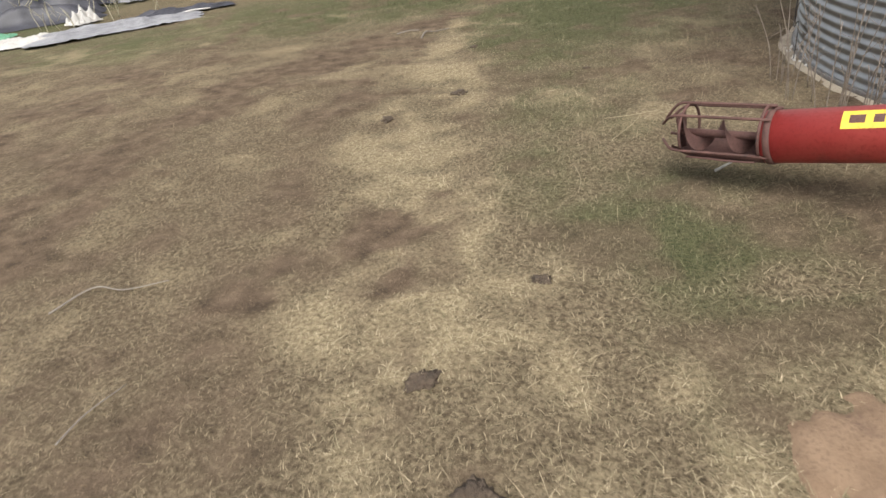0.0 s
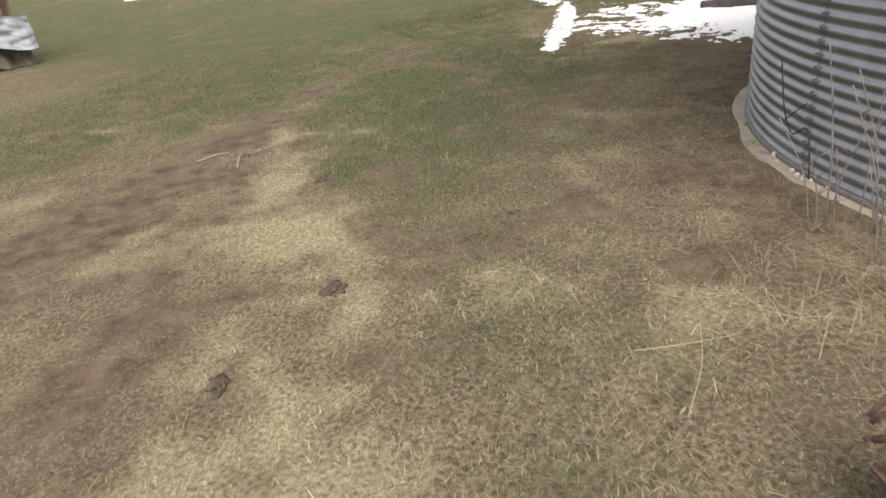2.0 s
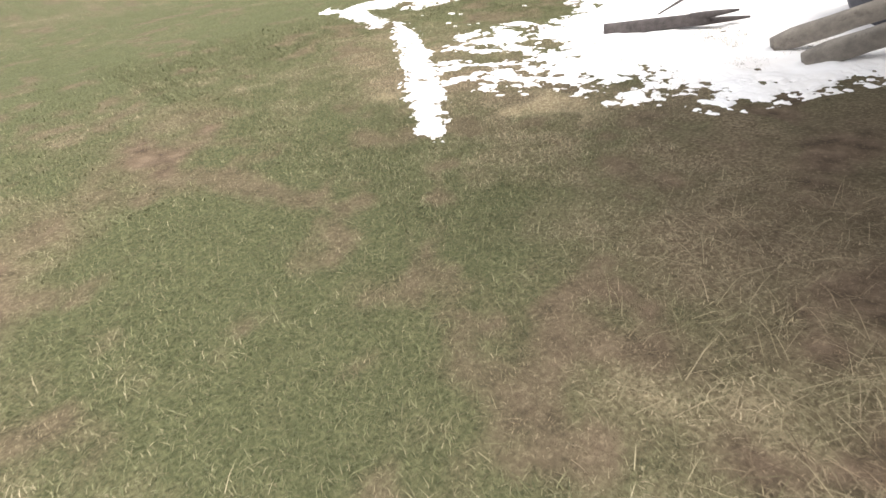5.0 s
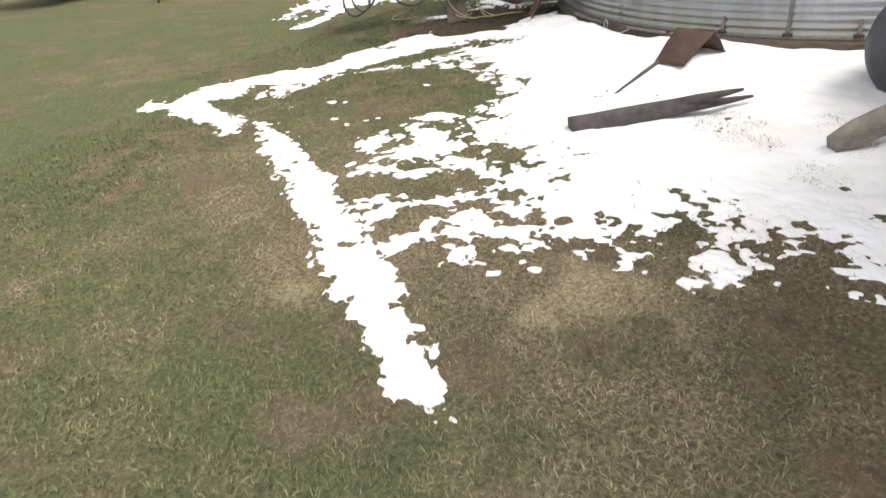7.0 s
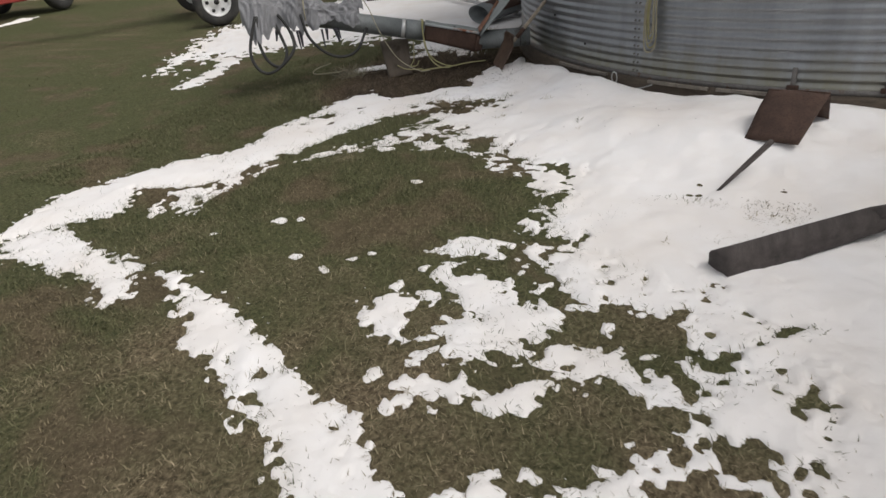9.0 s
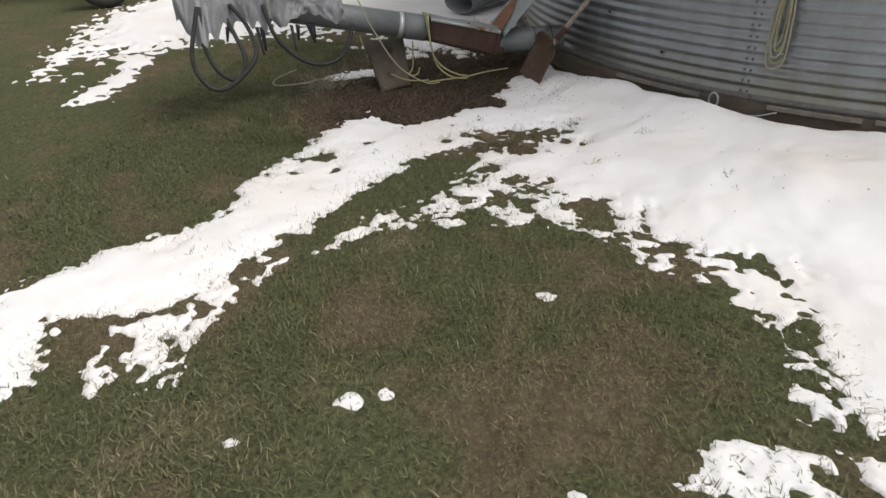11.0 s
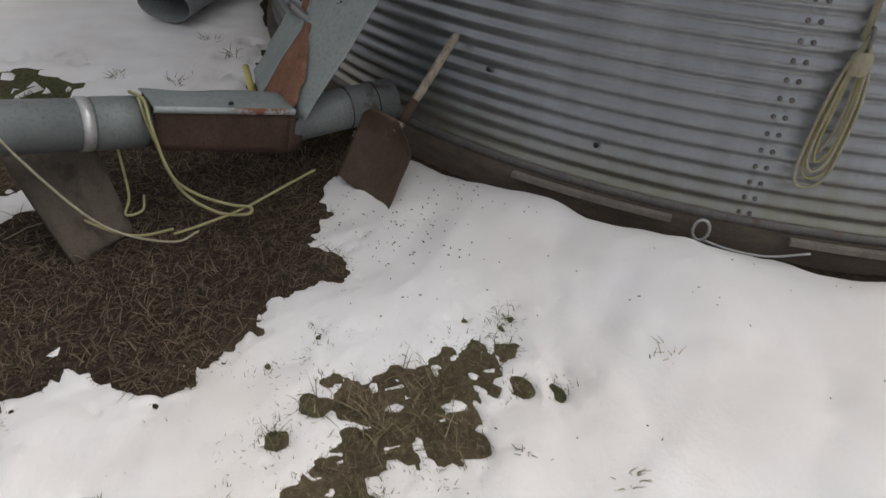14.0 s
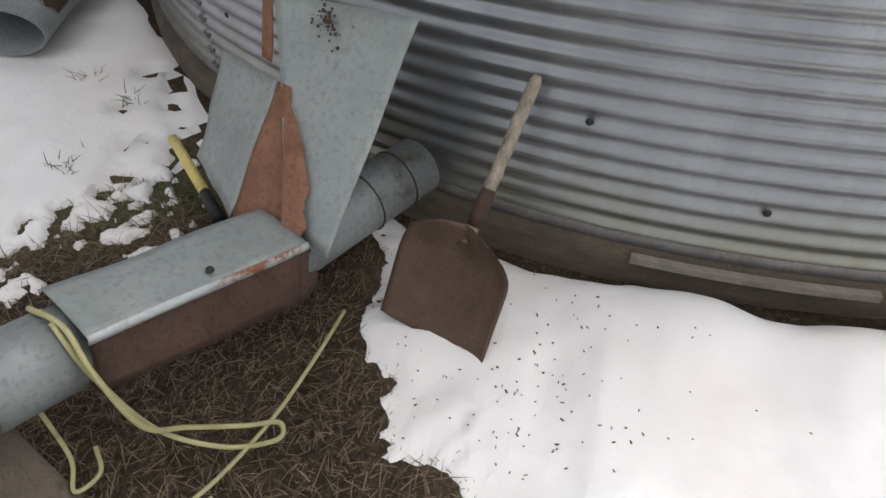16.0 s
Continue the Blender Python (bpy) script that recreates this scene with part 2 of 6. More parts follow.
def snow_depth(x, y):
    """Depth of the snow; below zero where the ground is bare."""
    shape = np.shape(x)
    x, y = np.atleast_1d(np.asarray(x, float)), np.atleast_1d(np.asarray(y, float))
    u, v = 0.89 * x + 0.45 * y, -0.45 * x + 0.89 * y
    ragged = 0.30 * vnoise(u, v, 0.30, 41) + 0.42 * vnoise(u, v * 0.75, 0.15, 42) + 0.50 * vnoise(x, y, 0.08, 43) + 0.55 * vnoise(x, y, 0.042, 44) + 0.50 * vnoise(x, y, 0.027, 45)
    lace = 0.55 * vnoise(u, v, 0.13, 52) + 0.60 * vnoise(x, y, 0.07, 53) + 0.45 * vnoise(x, y, 0.04, 54) + 0.40 * vnoise(x, y, 0.026, 55)
    s = inside(x, y, SNOW_MAIN)
    open_side = smooth(7.4, 6.4, x)
    field = np.minimum(s - 0.02 - 0.012 * smooth(9.5, 9.8, x) + ragged * (0.06 - 0.025 * smooth(9.5, 9.8, x)), (0.13 + 0.03 * open_side) * lace + 0.05 - 0.035 * open_side + (0.9 - 0.55 * open_side) * s)
    field = np.maximum(field, np.minimum(0.15 * lace - 0.055 - 0.2 * smooth(9.5, 9.8, x), 0.12 - np.abs(s)))
    for pts in STRIPS:
        t = patch_inside(x, y, pts)
        t = t + (0.012 if pts is SNOW_STRIP_TWO else 0.0)
        field = np.maximum(field, np.minimum(t + 0.006 + 0.05 * ragged, 0.13 * lace + 0.065 + 0.9 * t))
        field = np.maximum(field, np.minimum(0.15 * lace - 0.095, t + 0.08))
    for pts in LACE:
        t = patch_inside(x, y, pts)
        field = np.maximum(field, np.minimum(t + 0.05 * ragged, 0.13 * lace + (0.055 if pts is LACE_WEST else 0.015)))
    for pts in PATCHES:
        t = patch_inside(x, y, pts)
        field = np.maximum(field, np.minimum(t + 0.004 + 0.05 * ragged, 0.14 * lace + 0.045 + 0.5 * t))
        field = np.maximum(field, np.minimum(0.15 * lace - 0.06, t + 0.10))
    for cx, cy in CRUMBS:
        field = np.maximum(field, 0.028 - np.hypot(x - cx, (y - cy) * 0.8) + 0.022 * ragged)
    b = inside(x, y, SNOW_BACK) - 0.22
    field = np.maximum(field, b + ragged * (0.2 + 0.45 * smooth(1.0, 0.1, np.abs(b))))
    field = np.maximum(field, 0.10 - line_distance(x, y, [(10.5, 13.85), (10.64, 13.58)]) + 0.10 * ragged)
    field = np.maximum(field, 0.12 - line_distance(x, y, [(9.85, 15.75), (10.5, 15.85), (11.0, 16.1)]) + 0.16 * ragged)
    field = np.maximum(field, 0.10 - line_distance(x, y, [(10.3, 16.6), (11.2, 17.0)]) + 0.25 * ragged)
    for pts in BARE:
        field = np.minimum(field, np.maximum(0.05 * ragged - patch_inside(x, y, pts), 0.15 * lace - 0.07))
    for k, (hx, hy) in enumerate(MELT_HOLES):
        field = np.minimum(field, np.hypot((x - hx) * (0.8 + 0.12 * (k % 4)), (y - hy) * (1.5 - 0.2 * (k % 3))) - 0.014 - 0.006 * (k % 4) + 0.045 * ragged)
    # the warm bin melts a gap along its foot
    bank = np.hypot(x - BIN_B[0], y - BIN_B[1]) - BIN_B_R
    gap = np.where(bank > -0.3, bank - 0.105 - 0.05 * vnoise(x, y, 0.35, 64) - 0.02 * vnoise(x, y, 0.09, 65), 1.0)
    field = np.minimum(field, np.where(y > 8.0, gap, field))
    deep = 0.022 + 0.085 * smooth(2.0, 0.5, bank) * smooth(0.0, 0.7, s) + 0.045 * vnoise(x, y, 0.7, 61) * smooth(0.2, 0.8, s) + 0.02 * vnoise(x, y, 0.25, 66) * smooth(0.1, 0.5, s) + 0.03 * smooth(-0.3, 0.5, b)
    body = deep * (1 - np.exp(-np.maximum(field, 0) / 0.07)) + 0.005 * vnoise(x, y, 0.07, 63) * smooth(0.0, 0.2, field)
    out = np.where(field > 0, np.maximum(body, 0.002), np.maximum(field * 0.6, -0.05))
    return out.reshape(shape)


TRACK_ONE = [(-2.6, 0.5), (-2.5, 3.3), (-2.25, 4.6), (-1.7, 6.0), (-0.95, 7.1), (-0.15, 8.0), (0.4, 8.6), (1.2, 9.75), (3.0, 11.6)]
TRACK_NEAR = [(-0.95, 0.6), (-0.92, 2.4), (-0.85, 4.2), (-0.72, 5.3), (-0.36, 6.4), (0.05, 7.3)]
TRACK_TWO = [(-4.0, 2.5), (-3.5, 5.3), (-3.2, 7.5), (-2.6, 9.0), (-1.6, 11.0), (0.5, 13.5)]
PALE_LINE = [(-0.72, 1.0), (-0.56, 2.2), (-0.40, 3.2), (-0.12, 4.6), (0.16, 5.9), (0.30, 6.9), (0.62, 7.4)]
PALE_SPOTS = ((2.69, 9.14, 0.22), (3.54, 8.48, 0.18), (2.99, 7.87, 0.22), (0.45, 6.3, 0.2), (3.0, 9.9, 0.22), (1.7, 8.3, 0.25))


def cover(x, y):
    """Ground cover: how green, how bare, how straw-pale each place is."""
    wob = 0.35 * fbm(x, y, 0.9, 71, 3)
    fleck = fbm(x, y, 0.30, 75, 4)
    one = smooth(0.50, 0.05, line_distance(x, y, TRACK_ONE) + wob * 0.8 + 0.12 * fleck) * (1 - 0.45 * smooth(8.5, 10.5, y))
    two = smooth(0.95, 0.2, line_distance(x, y, TRACK_TWO) + wob + 0.2 * fleck) * (1 - 0.7 * smooth(7.0, 10.0, y))
    near_rut = smooth(0.30, 0.02, line_distance(x, y, TRACK_NEAR) + wob * 0.6 + 0.15 * fleck)
    worn = smooth(0.12, 0.5, vnoise(x, y, 0.22, 73) + 0.35 * vnoise(x, y, 0.08, 74)) * smooth(0.7, 0.1, np.abs(x + 0.25 - 0.02 * y)) * smooth(6.2, 4.5, y)
    corner = smooth(0.3, -0.5, np.hypot((x + 2.0) * 0.8, y - 0.9) - 1.3 + wob + 0.3 * fleck)
    soil = smooth(0.25, -0.2, -inside(x, y, [(10.9, 12.2), (10.2, 12.35), (9.8, 12.3), (9.65, 12.6), (9.1, 13.1), (9.4, 13.7), (10.6, 13.9), (11.4, 13.2)]) + wob * 0.5)
    # brown straw round the small bin, deepened to take in its shade
    near_a = np.exp(-((np.hypot(x - BIN_A[0], y - BIN_A[1]) - BIN_A_R) / 1.15) ** 2)
    patch = smooth(0.10, 0.60, fleck + 0.25 * fbm(x, y, 1.3, 77, 2))
    near_b = np.exp(-((np.hypot(x - BIN_B[0], y - BIN_B[1]) - BIN_B_R) / 0.3) ** 2)
    bare = np.clip(near_b + (1.35 * one + 0.55 * near_rut + 0.6 * two + 0.4 * corner) * (0.62 + 1.15 * fleck) + 0.85 * worn * (0.7 + fleck) + 0.85 * soil + 0.8 * np.exp(-((x - 9.3) ** 2 + (y - 12.3) ** 2) / 0.05) + 0.85 * near_a * (0.75 + 0.5 * fleck) + 0.55 * patch + 0.28 * smooth(-0.25, -1.0, x + 0.35 - 0.1 * y + wob) * smooth(9.5, 7.5, y), 0, 1)
    lush = fbm(x, y, 2.4, 81, 4) * 1.15 + 0.50 * fbm(x, y, 0.35, 83, 3) + 1.0 * smooth(5.5, 10.0, y + 0.30 * x) - 0.75 * smooth(0.9, -1.2, x) * smooth(9.0, 6.0, y) + 0.55 * smooth(1.6, 0.3, np.hypot((x - 0.85) * 1.2, (y - 3.4) * 0.35)) - 0.30
    dry = smooth(3.2, 1.2, np.hypot(x + 3.8, (y - 13.6) * 0.8) + wob * 2)
    verge = smooth(0.2, 0.8, x + wob) * smooth(2.6, 1.5, x + wob) * smooth(1.0, 2.5, y) * smooth(9.0, 7.0, y)
    lush = lush + 0.5 * verge * (1 + 0.9 * fleck) + (0.35 + 0.4 * smooth(6.5, 8.5, y)) * fleck + 0.2 * vnoise(x, y, 0.06, 99) + 0.4 * smooth(10.5, 13.0, y)
    lush = smooth(-0.5, 0.95, lush) * (1 - 0.85 * dry)
    straw = smooth(-0.25, 0.75, fbm(x, y, 0.7, 91, 4) + 0.5 * vnoise(x, y, 0.13, 95) + 0.62 * smooth(0.62, 0.08, line_distance(x, y, PALE_LINE) + 0.6 * wob) + sum(0.8 * np.exp(-((x - px) ** 2 + (y - py) ** 2) / pr ** 2) for px, py, pr in PALE_SPOTS) - 0.55 * smooth(7.0, 9.5, y + 0.2 * x) - 0.35 * verge + 0.45 * vnoise(x, y, 0.28, 97) + 0.25 * smooth(8.0, 9.0, y) * smooth(11.5, 10.0, y) - 0.25 * smooth(10.5, 12.0, y))
    return np.clip(lush * (1 - 0.75 * bare) * (1 - soil), 0, 1), bare, np.clip(straw * (1 - 0.6 * bare), 0, 1), np.clip(np.maximum(soil, near_b), 0, 1)


# ---- materials ----
def nodes_of(name):
    m = bpy.data.materials.new(name)
    m.use_nodes = True
    return m, m.node_tree.nodes, m.node_tree.links, m.node_tree.nodes["Principled BSDF"]


def noise_node(n, l, co, scale, detail=6.0, rough=0.6):
    t = n.new("ShaderNodeTexNoise")
    t.inputs["Scale"].default_value, t.inputs["Detail"].default_value, t.inputs["Roughness"].default_value = scale, detail, rough
    l.new(co, t.inputs["Vector"])
    return t.outputs["Fac"]


def ramp_node(n, l, fac, a, b, interp="LINEAR"):
    r = n.new("ShaderNodeMapRange")
    r.clamp = True
    r.inputs["From Min"].default_value, r.inputs["From Max"].default_value = a, b
    l.new(fac, r.inputs["Value"])
    return r.outputs["Result"]


def mix_node(n, l, fac, a, b, kind="MIX"):
    m = n.new("ShaderNodeMix")
    m.data_type, m.blend_type = "RGBA", kind
    if isinstance(fac, (int, float)):
        m.inputs[0].default_value = fac
    else:
        l.new(fac, m.inputs[0])
    for k, v in ((6, a), (7, b)):
        if isinstance(v, tuple):
            m.inputs[k].default_value = (*v, 1)
        else:
            l.new(v, m.inputs[k])
    return m.outputs[2]


def surface(name, base, alt, stain=None, scale=6.0, fine=60.0, rough=0.7, metal=0.0, bump=0.3, bump_scale=None, stain_at=(0.55, 0.68), random_tint=0.0, stretch=None, depth=0.004):
    """A worn surface: two colours at a large and a fine scale, stains with an edge, and relief."""
    m, n, l, bsdf = nodes_of(name)
    tc = n.new("ShaderNodeTexCoord")
    co = tc.outputs["Object"]
    if stretch:
        mp = n.new("ShaderNodeMapping")
        mp.inputs["Scale"].default_value = stretch
        l.new(co, mp.inputs["Vector"])
        co = mp.outputs["Vector"]
    big = noise_node(n, l, co, scale)
    small = noise_node(n, l, co, fine, 4.0)
    col = mix_node(n, l, ramp_node(n, l, big, 0.35, 0.65), base, alt)
    dark = tuple(v * 0.80 for v in base)
    col = mix_node(n, l, ramp_node(n, l, small, 0.5, 0.75), col, dark)
    if stain:
        blot = noise_node(n, l, co, scale * 0.7, 8.0, 0.7)
        col = mix_node(n, l, ramp_node(n, l, blot, *stain_at), col, stain)
    if random_tint:
        info = n.new("ShaderNodeObjectInfo")
        hsv = n.new("ShaderNodeHueSaturation")
        l.new(ramp_node(n, l, info.outputs["Random"], -1.0 / random_tint + 1, 1.0 / random_tint), hsv.inputs["Value"])
        hsv.inputs["Value"].default_value = 1.0
        l.new(col, hsv.inputs["Color"])
        col = hsv.outputs["Color"]
    l.new(col, bsdf.inputs["Base Color"])
    rr = n.new("ShaderNodeMapRange")
    rr.inputs["To Min"].default_value, rr.inputs["To Max"].default_value = max(rough - 0.12, 0.05), min(rough + 0.12, 1.0)
    l.new(small, rr.inputs["Value"])
    l.new(rr.outputs["Result"], bsdf.inputs["Roughness"])
    bsdf.inputs["Metallic"].default_value = metal
    if bump:
        bp = n.new("ShaderNodeBump")
        bp.inputs["Strength"].default_value, bp.inputs["Distance"].default_value = bump, depth
        l.new(noise_node(n, l, co, bump_scale or fine, 6.0), bp.inputs["Height"])
        l.new(bp.outputs["Normal"], bsdf.inputs["Normal"])
    return m


def ground_material():
    m, n, l, bsdf = nodes_of("turf")
    co = n.new("ShaderNodeTexCoord").outputs["Object"]
    at = n.new("ShaderNodeAttribute")
    at.attribute_name = "cover"
    sep = n.new("ShaderNodeSeparateColor")
    l.new(at.outputs["Color"], sep.inputs[0])
    fine = noise_node(n, l, co, 45.0, 6.0, 0.75)
    mid = noise_node(n, l, co, 7.0, 5.0)
    dead = mix_node(n, l, ramp_node(n, l, fine, 0.38, 0.66), (0.065, 0.05, 0.032), (0.27, 0.215, 0.14))
    pale = mix_node(n, l, ramp_node(n, l, fine, 0.36, 0.62), (0.13, 0.10, 0.06), (0.40, 0.33, 0.21))
    live = mix_node(n, l, ramp_node(n, l, fine, 0.36, 0.66), (0.048, 0.053, 0.025), (0.137, 0.141, 0.071))
    bare = mix_node(n, l, ramp_node(n, l, mid, 0.35, 0.65), (0.072, 0.053, 0.037), (0.172, 0.126, 0.087))
    bare = mix_node(n, l, ramp_node(n, l, fine, 0.55, 0.75), bare, (0.26, 0.195, 0.13))
    col = mix_node(n, l, sep.outputs[2], dead, pale)
    col = mix_node(n, l, sep.outputs[0], col, live)
    col = mix_node(n, l, sep.outputs[1], col, bare)
    damp = mix_node(n, l, ramp_node(n, l, fine, 0.4, 0.7), (0.030, 0.022, 0.016), (0.085, 0.062, 0.044))
    col = mix_node(n, l, at.outputs["Alpha"], col, damp)
    l.new(col, bsdf.inputs["Base Color"])
    bsdf.inputs["Roughness"].default_value = 0.95
    bsdf.inputs["Specular IOR Level"].default_value = 0.1
    bp = n.new("ShaderNodeBump")
    bp.inputs["Strength"].default_value, bp.inputs["Distance"].default_value = 0.8, 0.02
    l.new(fine, bp.inputs["Height"])
    l.new(bp.outputs["Normal"], bsdf.inputs["Normal"])
    return m


def blade_material():
    m, n, l, bsdf = nodes_of("grass_blade")
    at = n.new("ShaderNodeAttribute")
    at.attribute_name = "cover"
    sep = n.new("ShaderNodeSeparateColor")
    l.new(at.outputs["Color"], sep.inputs[0])
    rnd = n.new("ShaderNodeNewGeometry").outputs["Random Per Island"]
    dead = mix_node(n, l, rnd, (0.10, 0.078, 0.047), (0.42, 0.345, 0.225))
    pale = mix_node(n, l, rnd, (0.21, 0.165, 0.10), (0.58, 0.49, 0.33))
    live = mix_node(n, l, rnd, (0.050, 0.056, 0.026), (0.150, 0.153, 0.077))
    brown = mix_node(n, l, rnd, (0.055, 0.038, 0.025), (0.25, 0.185, 0.118))
    col = mix_node(n, l, sep.outputs[2], dead, pale)
    col = mix_node(n, l, sep.outputs[0], col, live)
    col = mix_node(n, l, sep.outputs[1], col, brown)
    damp = mix_node(n, l, rnd, (0.035, 0.025, 0.018), (0.24, 0.185, 0.125))
    col = mix_node(n, l, at.outputs["Alpha"], col, damp)
    l.new(col, bsdf.inputs["Base Color"])
    bsdf.inputs["Roughness"].default_value = 0.75
    bsdf.inputs["Specular IOR Level"].default_value = 0.2
    return m


def snow_material():
    m, n, l, bsdf = nodes_of("old_snow")
    co = n.new("ShaderNodeTexCoord").outputs["Object"]
    big = noise_node(n, l, co, 1.3, 4.0)
    fine = noise_node(n, l, co, 55.0, 6.0, 0.7)
    speck = noise_node(n, l, co, 46.0, 5.0, 0.75)
    col = mix_node(n, l, ramp_node(n, l, big, 0.35, 0.7), (0.88, 0.865, 0.87), (0.81, 0.765, 0.735))
    dusty = n.new("ShaderNodeMath")
    dusty.operation = "MULTIPLY"
    l.new(ramp_node(n, l, speck, 0.68, 0.74), dusty.inputs[0])
    l.new(ramp_node(n, l, noise_node(n, l, co, 1.7, 4.0), 0.57, 0.72), dusty.inputs[1])
    col = mix_node(n, l, dusty.outputs[0], col, (0.30, 0.25, 0.20))
    l.new(col, bsdf.inputs["Base Color"])
    bsdf.inputs["Roughness"].default_value = 0.6
    bsdf.inputs["Specular IOR Level"].default_value = 0.25
    bsdf.inputs["Subsurface Weight"].default_value = 0.0
    bp = n.new("ShaderNodeBump")
    bp.inputs["Strength"].default_value, bp.inputs["Distance"].default_value = 0.5, 0.012
    l.new(mix_node(n, l, 0.5, noise_node(n, l, co, 14.0, 5.0), fine), bp.inputs["Height"])
    l.new(bp.outputs["Normal"], bsdf.inputs["Normal"])
    return m


def galvanized_material(name, moss):
    """Weathered zinc sheet: mottled grey, streaked downwards, with an algae tint near the foot where moss is set."""
    m, n, l, bsdf = nodes_of(name)
    tc = n.new("ShaderNodeTexCoord")
    co = tc.outputs["Object"]
    mp = n.new("ShaderNodeMapping")
    mp.inputs["Scale"].default_value = (1, 1, 0.18)
    l.new(co, mp.inputs["Vector"])
    streak = noise_node(n, l, mp.outputs["Vector"], 5.0, 6.0, 0.65)
    spangle = noise_node(n, l, co, 90.0, 3.0)
    col = mix_node(n, l, ramp_node(n, l, streak, 0.3, 0.7), (0.262, 0.273, 0.288), (0.395, 0.408, 0.427))
    col = mix_node(n, l, ramp_node(n, l, spangle, 0.5, 0.8), col, (0.30, 0.315, 0.335))
    if moss:
        sep = n.new("ShaderNodeSeparateXYZ")
        l.new(co, sep.inputs[0])
        low = n.new("ShaderNodeMath")
        low.operation = "SUBTRACT"
        l.new(ramp_node(n, l, sep.outputs["Z"], 0.40, 0.0), low.inputs[0])
        l.new(ramp_node(n, l, streak, 0.35, 0.9), low.inputs[1])
        col = mix_node(n, l, ramp_node(n, l, low.outputs[0], 0.1, 1.3), col, (0.30, 0.28, 0.18))
    l.new(col, bsdf.inputs["Base Color"])
    bsdf.inputs["Metallic"].default_value = 0.85
    rr = n.new("ShaderNodeMapRange")
    rr.inputs["To Min"].default_value, rr.inputs["To Max"].default_value = 0.30, 0.50
    l.new(streak, rr.inputs["Value"])
    l.new(rr.outputs["Result"], bsdf.inputs["Roughness"])
    bp = n.new("ShaderNodeBump")
    bp.inputs["Strength"].default_value, bp.inputs["Distance"].default_value = 0.15, 0.002
    l.new(spangle, bp.inputs["Height"])
    l.new(bp.outputs["Normal"], bsdf.inputs["Normal"])
    return m


TURF, BLADE, SNOW = ground_material(), blade_material(), snow_material()
ZINC, ZINC_MOSS = galvanized_material("weathered_zinc", False), galvanized_material("weathered_zinc_algae", True)
SHEET = surface("galvanized_sheet", (0.27, 0.295, 0.29), (0.345, 0.37, 0.36), (0.20, 0.215, 0.195), 4.0, 55.0, 0.6, 0.2, 0.2, stain_at=(0.52, 0.72))
SHEET_RUST = surface("rusty_galvanized_sheet", (0.40, 0.43, 0.44), (0.48, 0.50, 0.50), (0.23, 0.10, 0.055), 3.0, 70.0, 0.6, 0.2, 0.2, stain_at=(0.5, 0.54))
RUST = surface("brown_rust", (0.055, 0.032, 0.024), (0.095, 0.055, 0.040), (0.04, 0.026, 0.022), 7.0, 90.0, 0.85, 0.1, 0.4)
RUST_BRIGHT = surface("orange_rust", (0.19, 0.085, 0.05), (0.26, 0.13, 0.08), (0.13, 0.06, 0.038), 9.0, 90.0, 0.85, 0.0, 0.4)
SCOOP = surface("rusted_scoop_steel", (0.10, 0.065, 0.046), (0.145, 0.095, 0.068), (0.075, 0.045, 0.033), 9.0, 110.0, 0.7, 0.25, 0.35)
TUBE = surface("grey_painted_tube", (0.17, 0.185, 0.19), (0.24, 0.255, 0.255), (0.10, 0.085, 0.07), 4.0, 70.0, 0.55, 0.2, 0.2, stain_at=(0.58, 0.66))
RED = surface("faded_red_paint", (0.34, 0.032, 0.03), (0.40, 0.06, 0.05), (0.20, 0.045, 0.038), 3.0, 60.0, 0.45, 0.0, 0.15)
RED_RUST = surface("rusty_red_steel", (0.085, 0.042, 0.036), (0.14, 0.07, 0.058), (0.05, 0.034, 0.03), 9.0, 90.0, 0.8, 0.1, 0.4)
YELLOW = surface("yellow_sticker", (0.75, 0.50, 0.05), (0.82, 0.60, 0.08), (0.45, 0.28, 0.06), 30.0, 120.0, 0.5, 0.0, 0.1)
CONCRETE = surface("old_concrete", (0.29, 0.245, 0.185), (0.36, 0.31, 0.245), (0.14, 0.11, 0.085), 5.0, 80.0, 0.95, 0.0, 0.6, depth=0.01)
DARK_SILL = surface("damp_wood_sill", (0.075, 0.058, 0.045), (0.12, 0.095, 0.07), (0.05, 0.04, 0.032), 6.0, 80.0, 0.9, 0.0, 0.6, stretch=(1, 1, 4), depth=0.008)
GREY_WOOD = surface("weathered_grey_wood", (0.20, 0.175, 0.15), (0.30, 0.265, 0.225), (0.12, 0.10, 0.085), 4.0, 60.0, 0.9, 0.0, 0.7, stretch=(0.25, 4, 4), depth=0.006)
POLE_WOOD = surface("dark_weathered_pole", (0.06, 0.05, 0.048), (0.105, 0.09, 0.085), (0.04, 0.034, 0.033), 4.0, 60.0, 0.9, 0.0, 0.8, stretch=(0.2, 5, 5), depth=0.008)
BROWN_WOOD = surface("rust_brown_boards", (0.13, 0.066, 0.032), (0.22, 0.125, 0.065), (0.07, 0.033, 0.02), 5.0, 60.0, 0.85, 0.0, 0.5, stretch=(3, 3, 0.4))
HANDLE = surface("bare_shovel_handle", (0.24, 0.20, 0.155), (0.42, 0.37, 0.30), (0.10, 0.08, 0.06), 14.0, 90.0, 0.85, 0.0, 0.7, stretch=(3, 3, 0.5))
TARP = surface("grey_tarp", (0.19, 0.19, 0.20), (0.27, 0.27, 0.285), (0.12, 0.12, 0.125), 5.0, 80.0, 0.45, 0.0, 0.3)
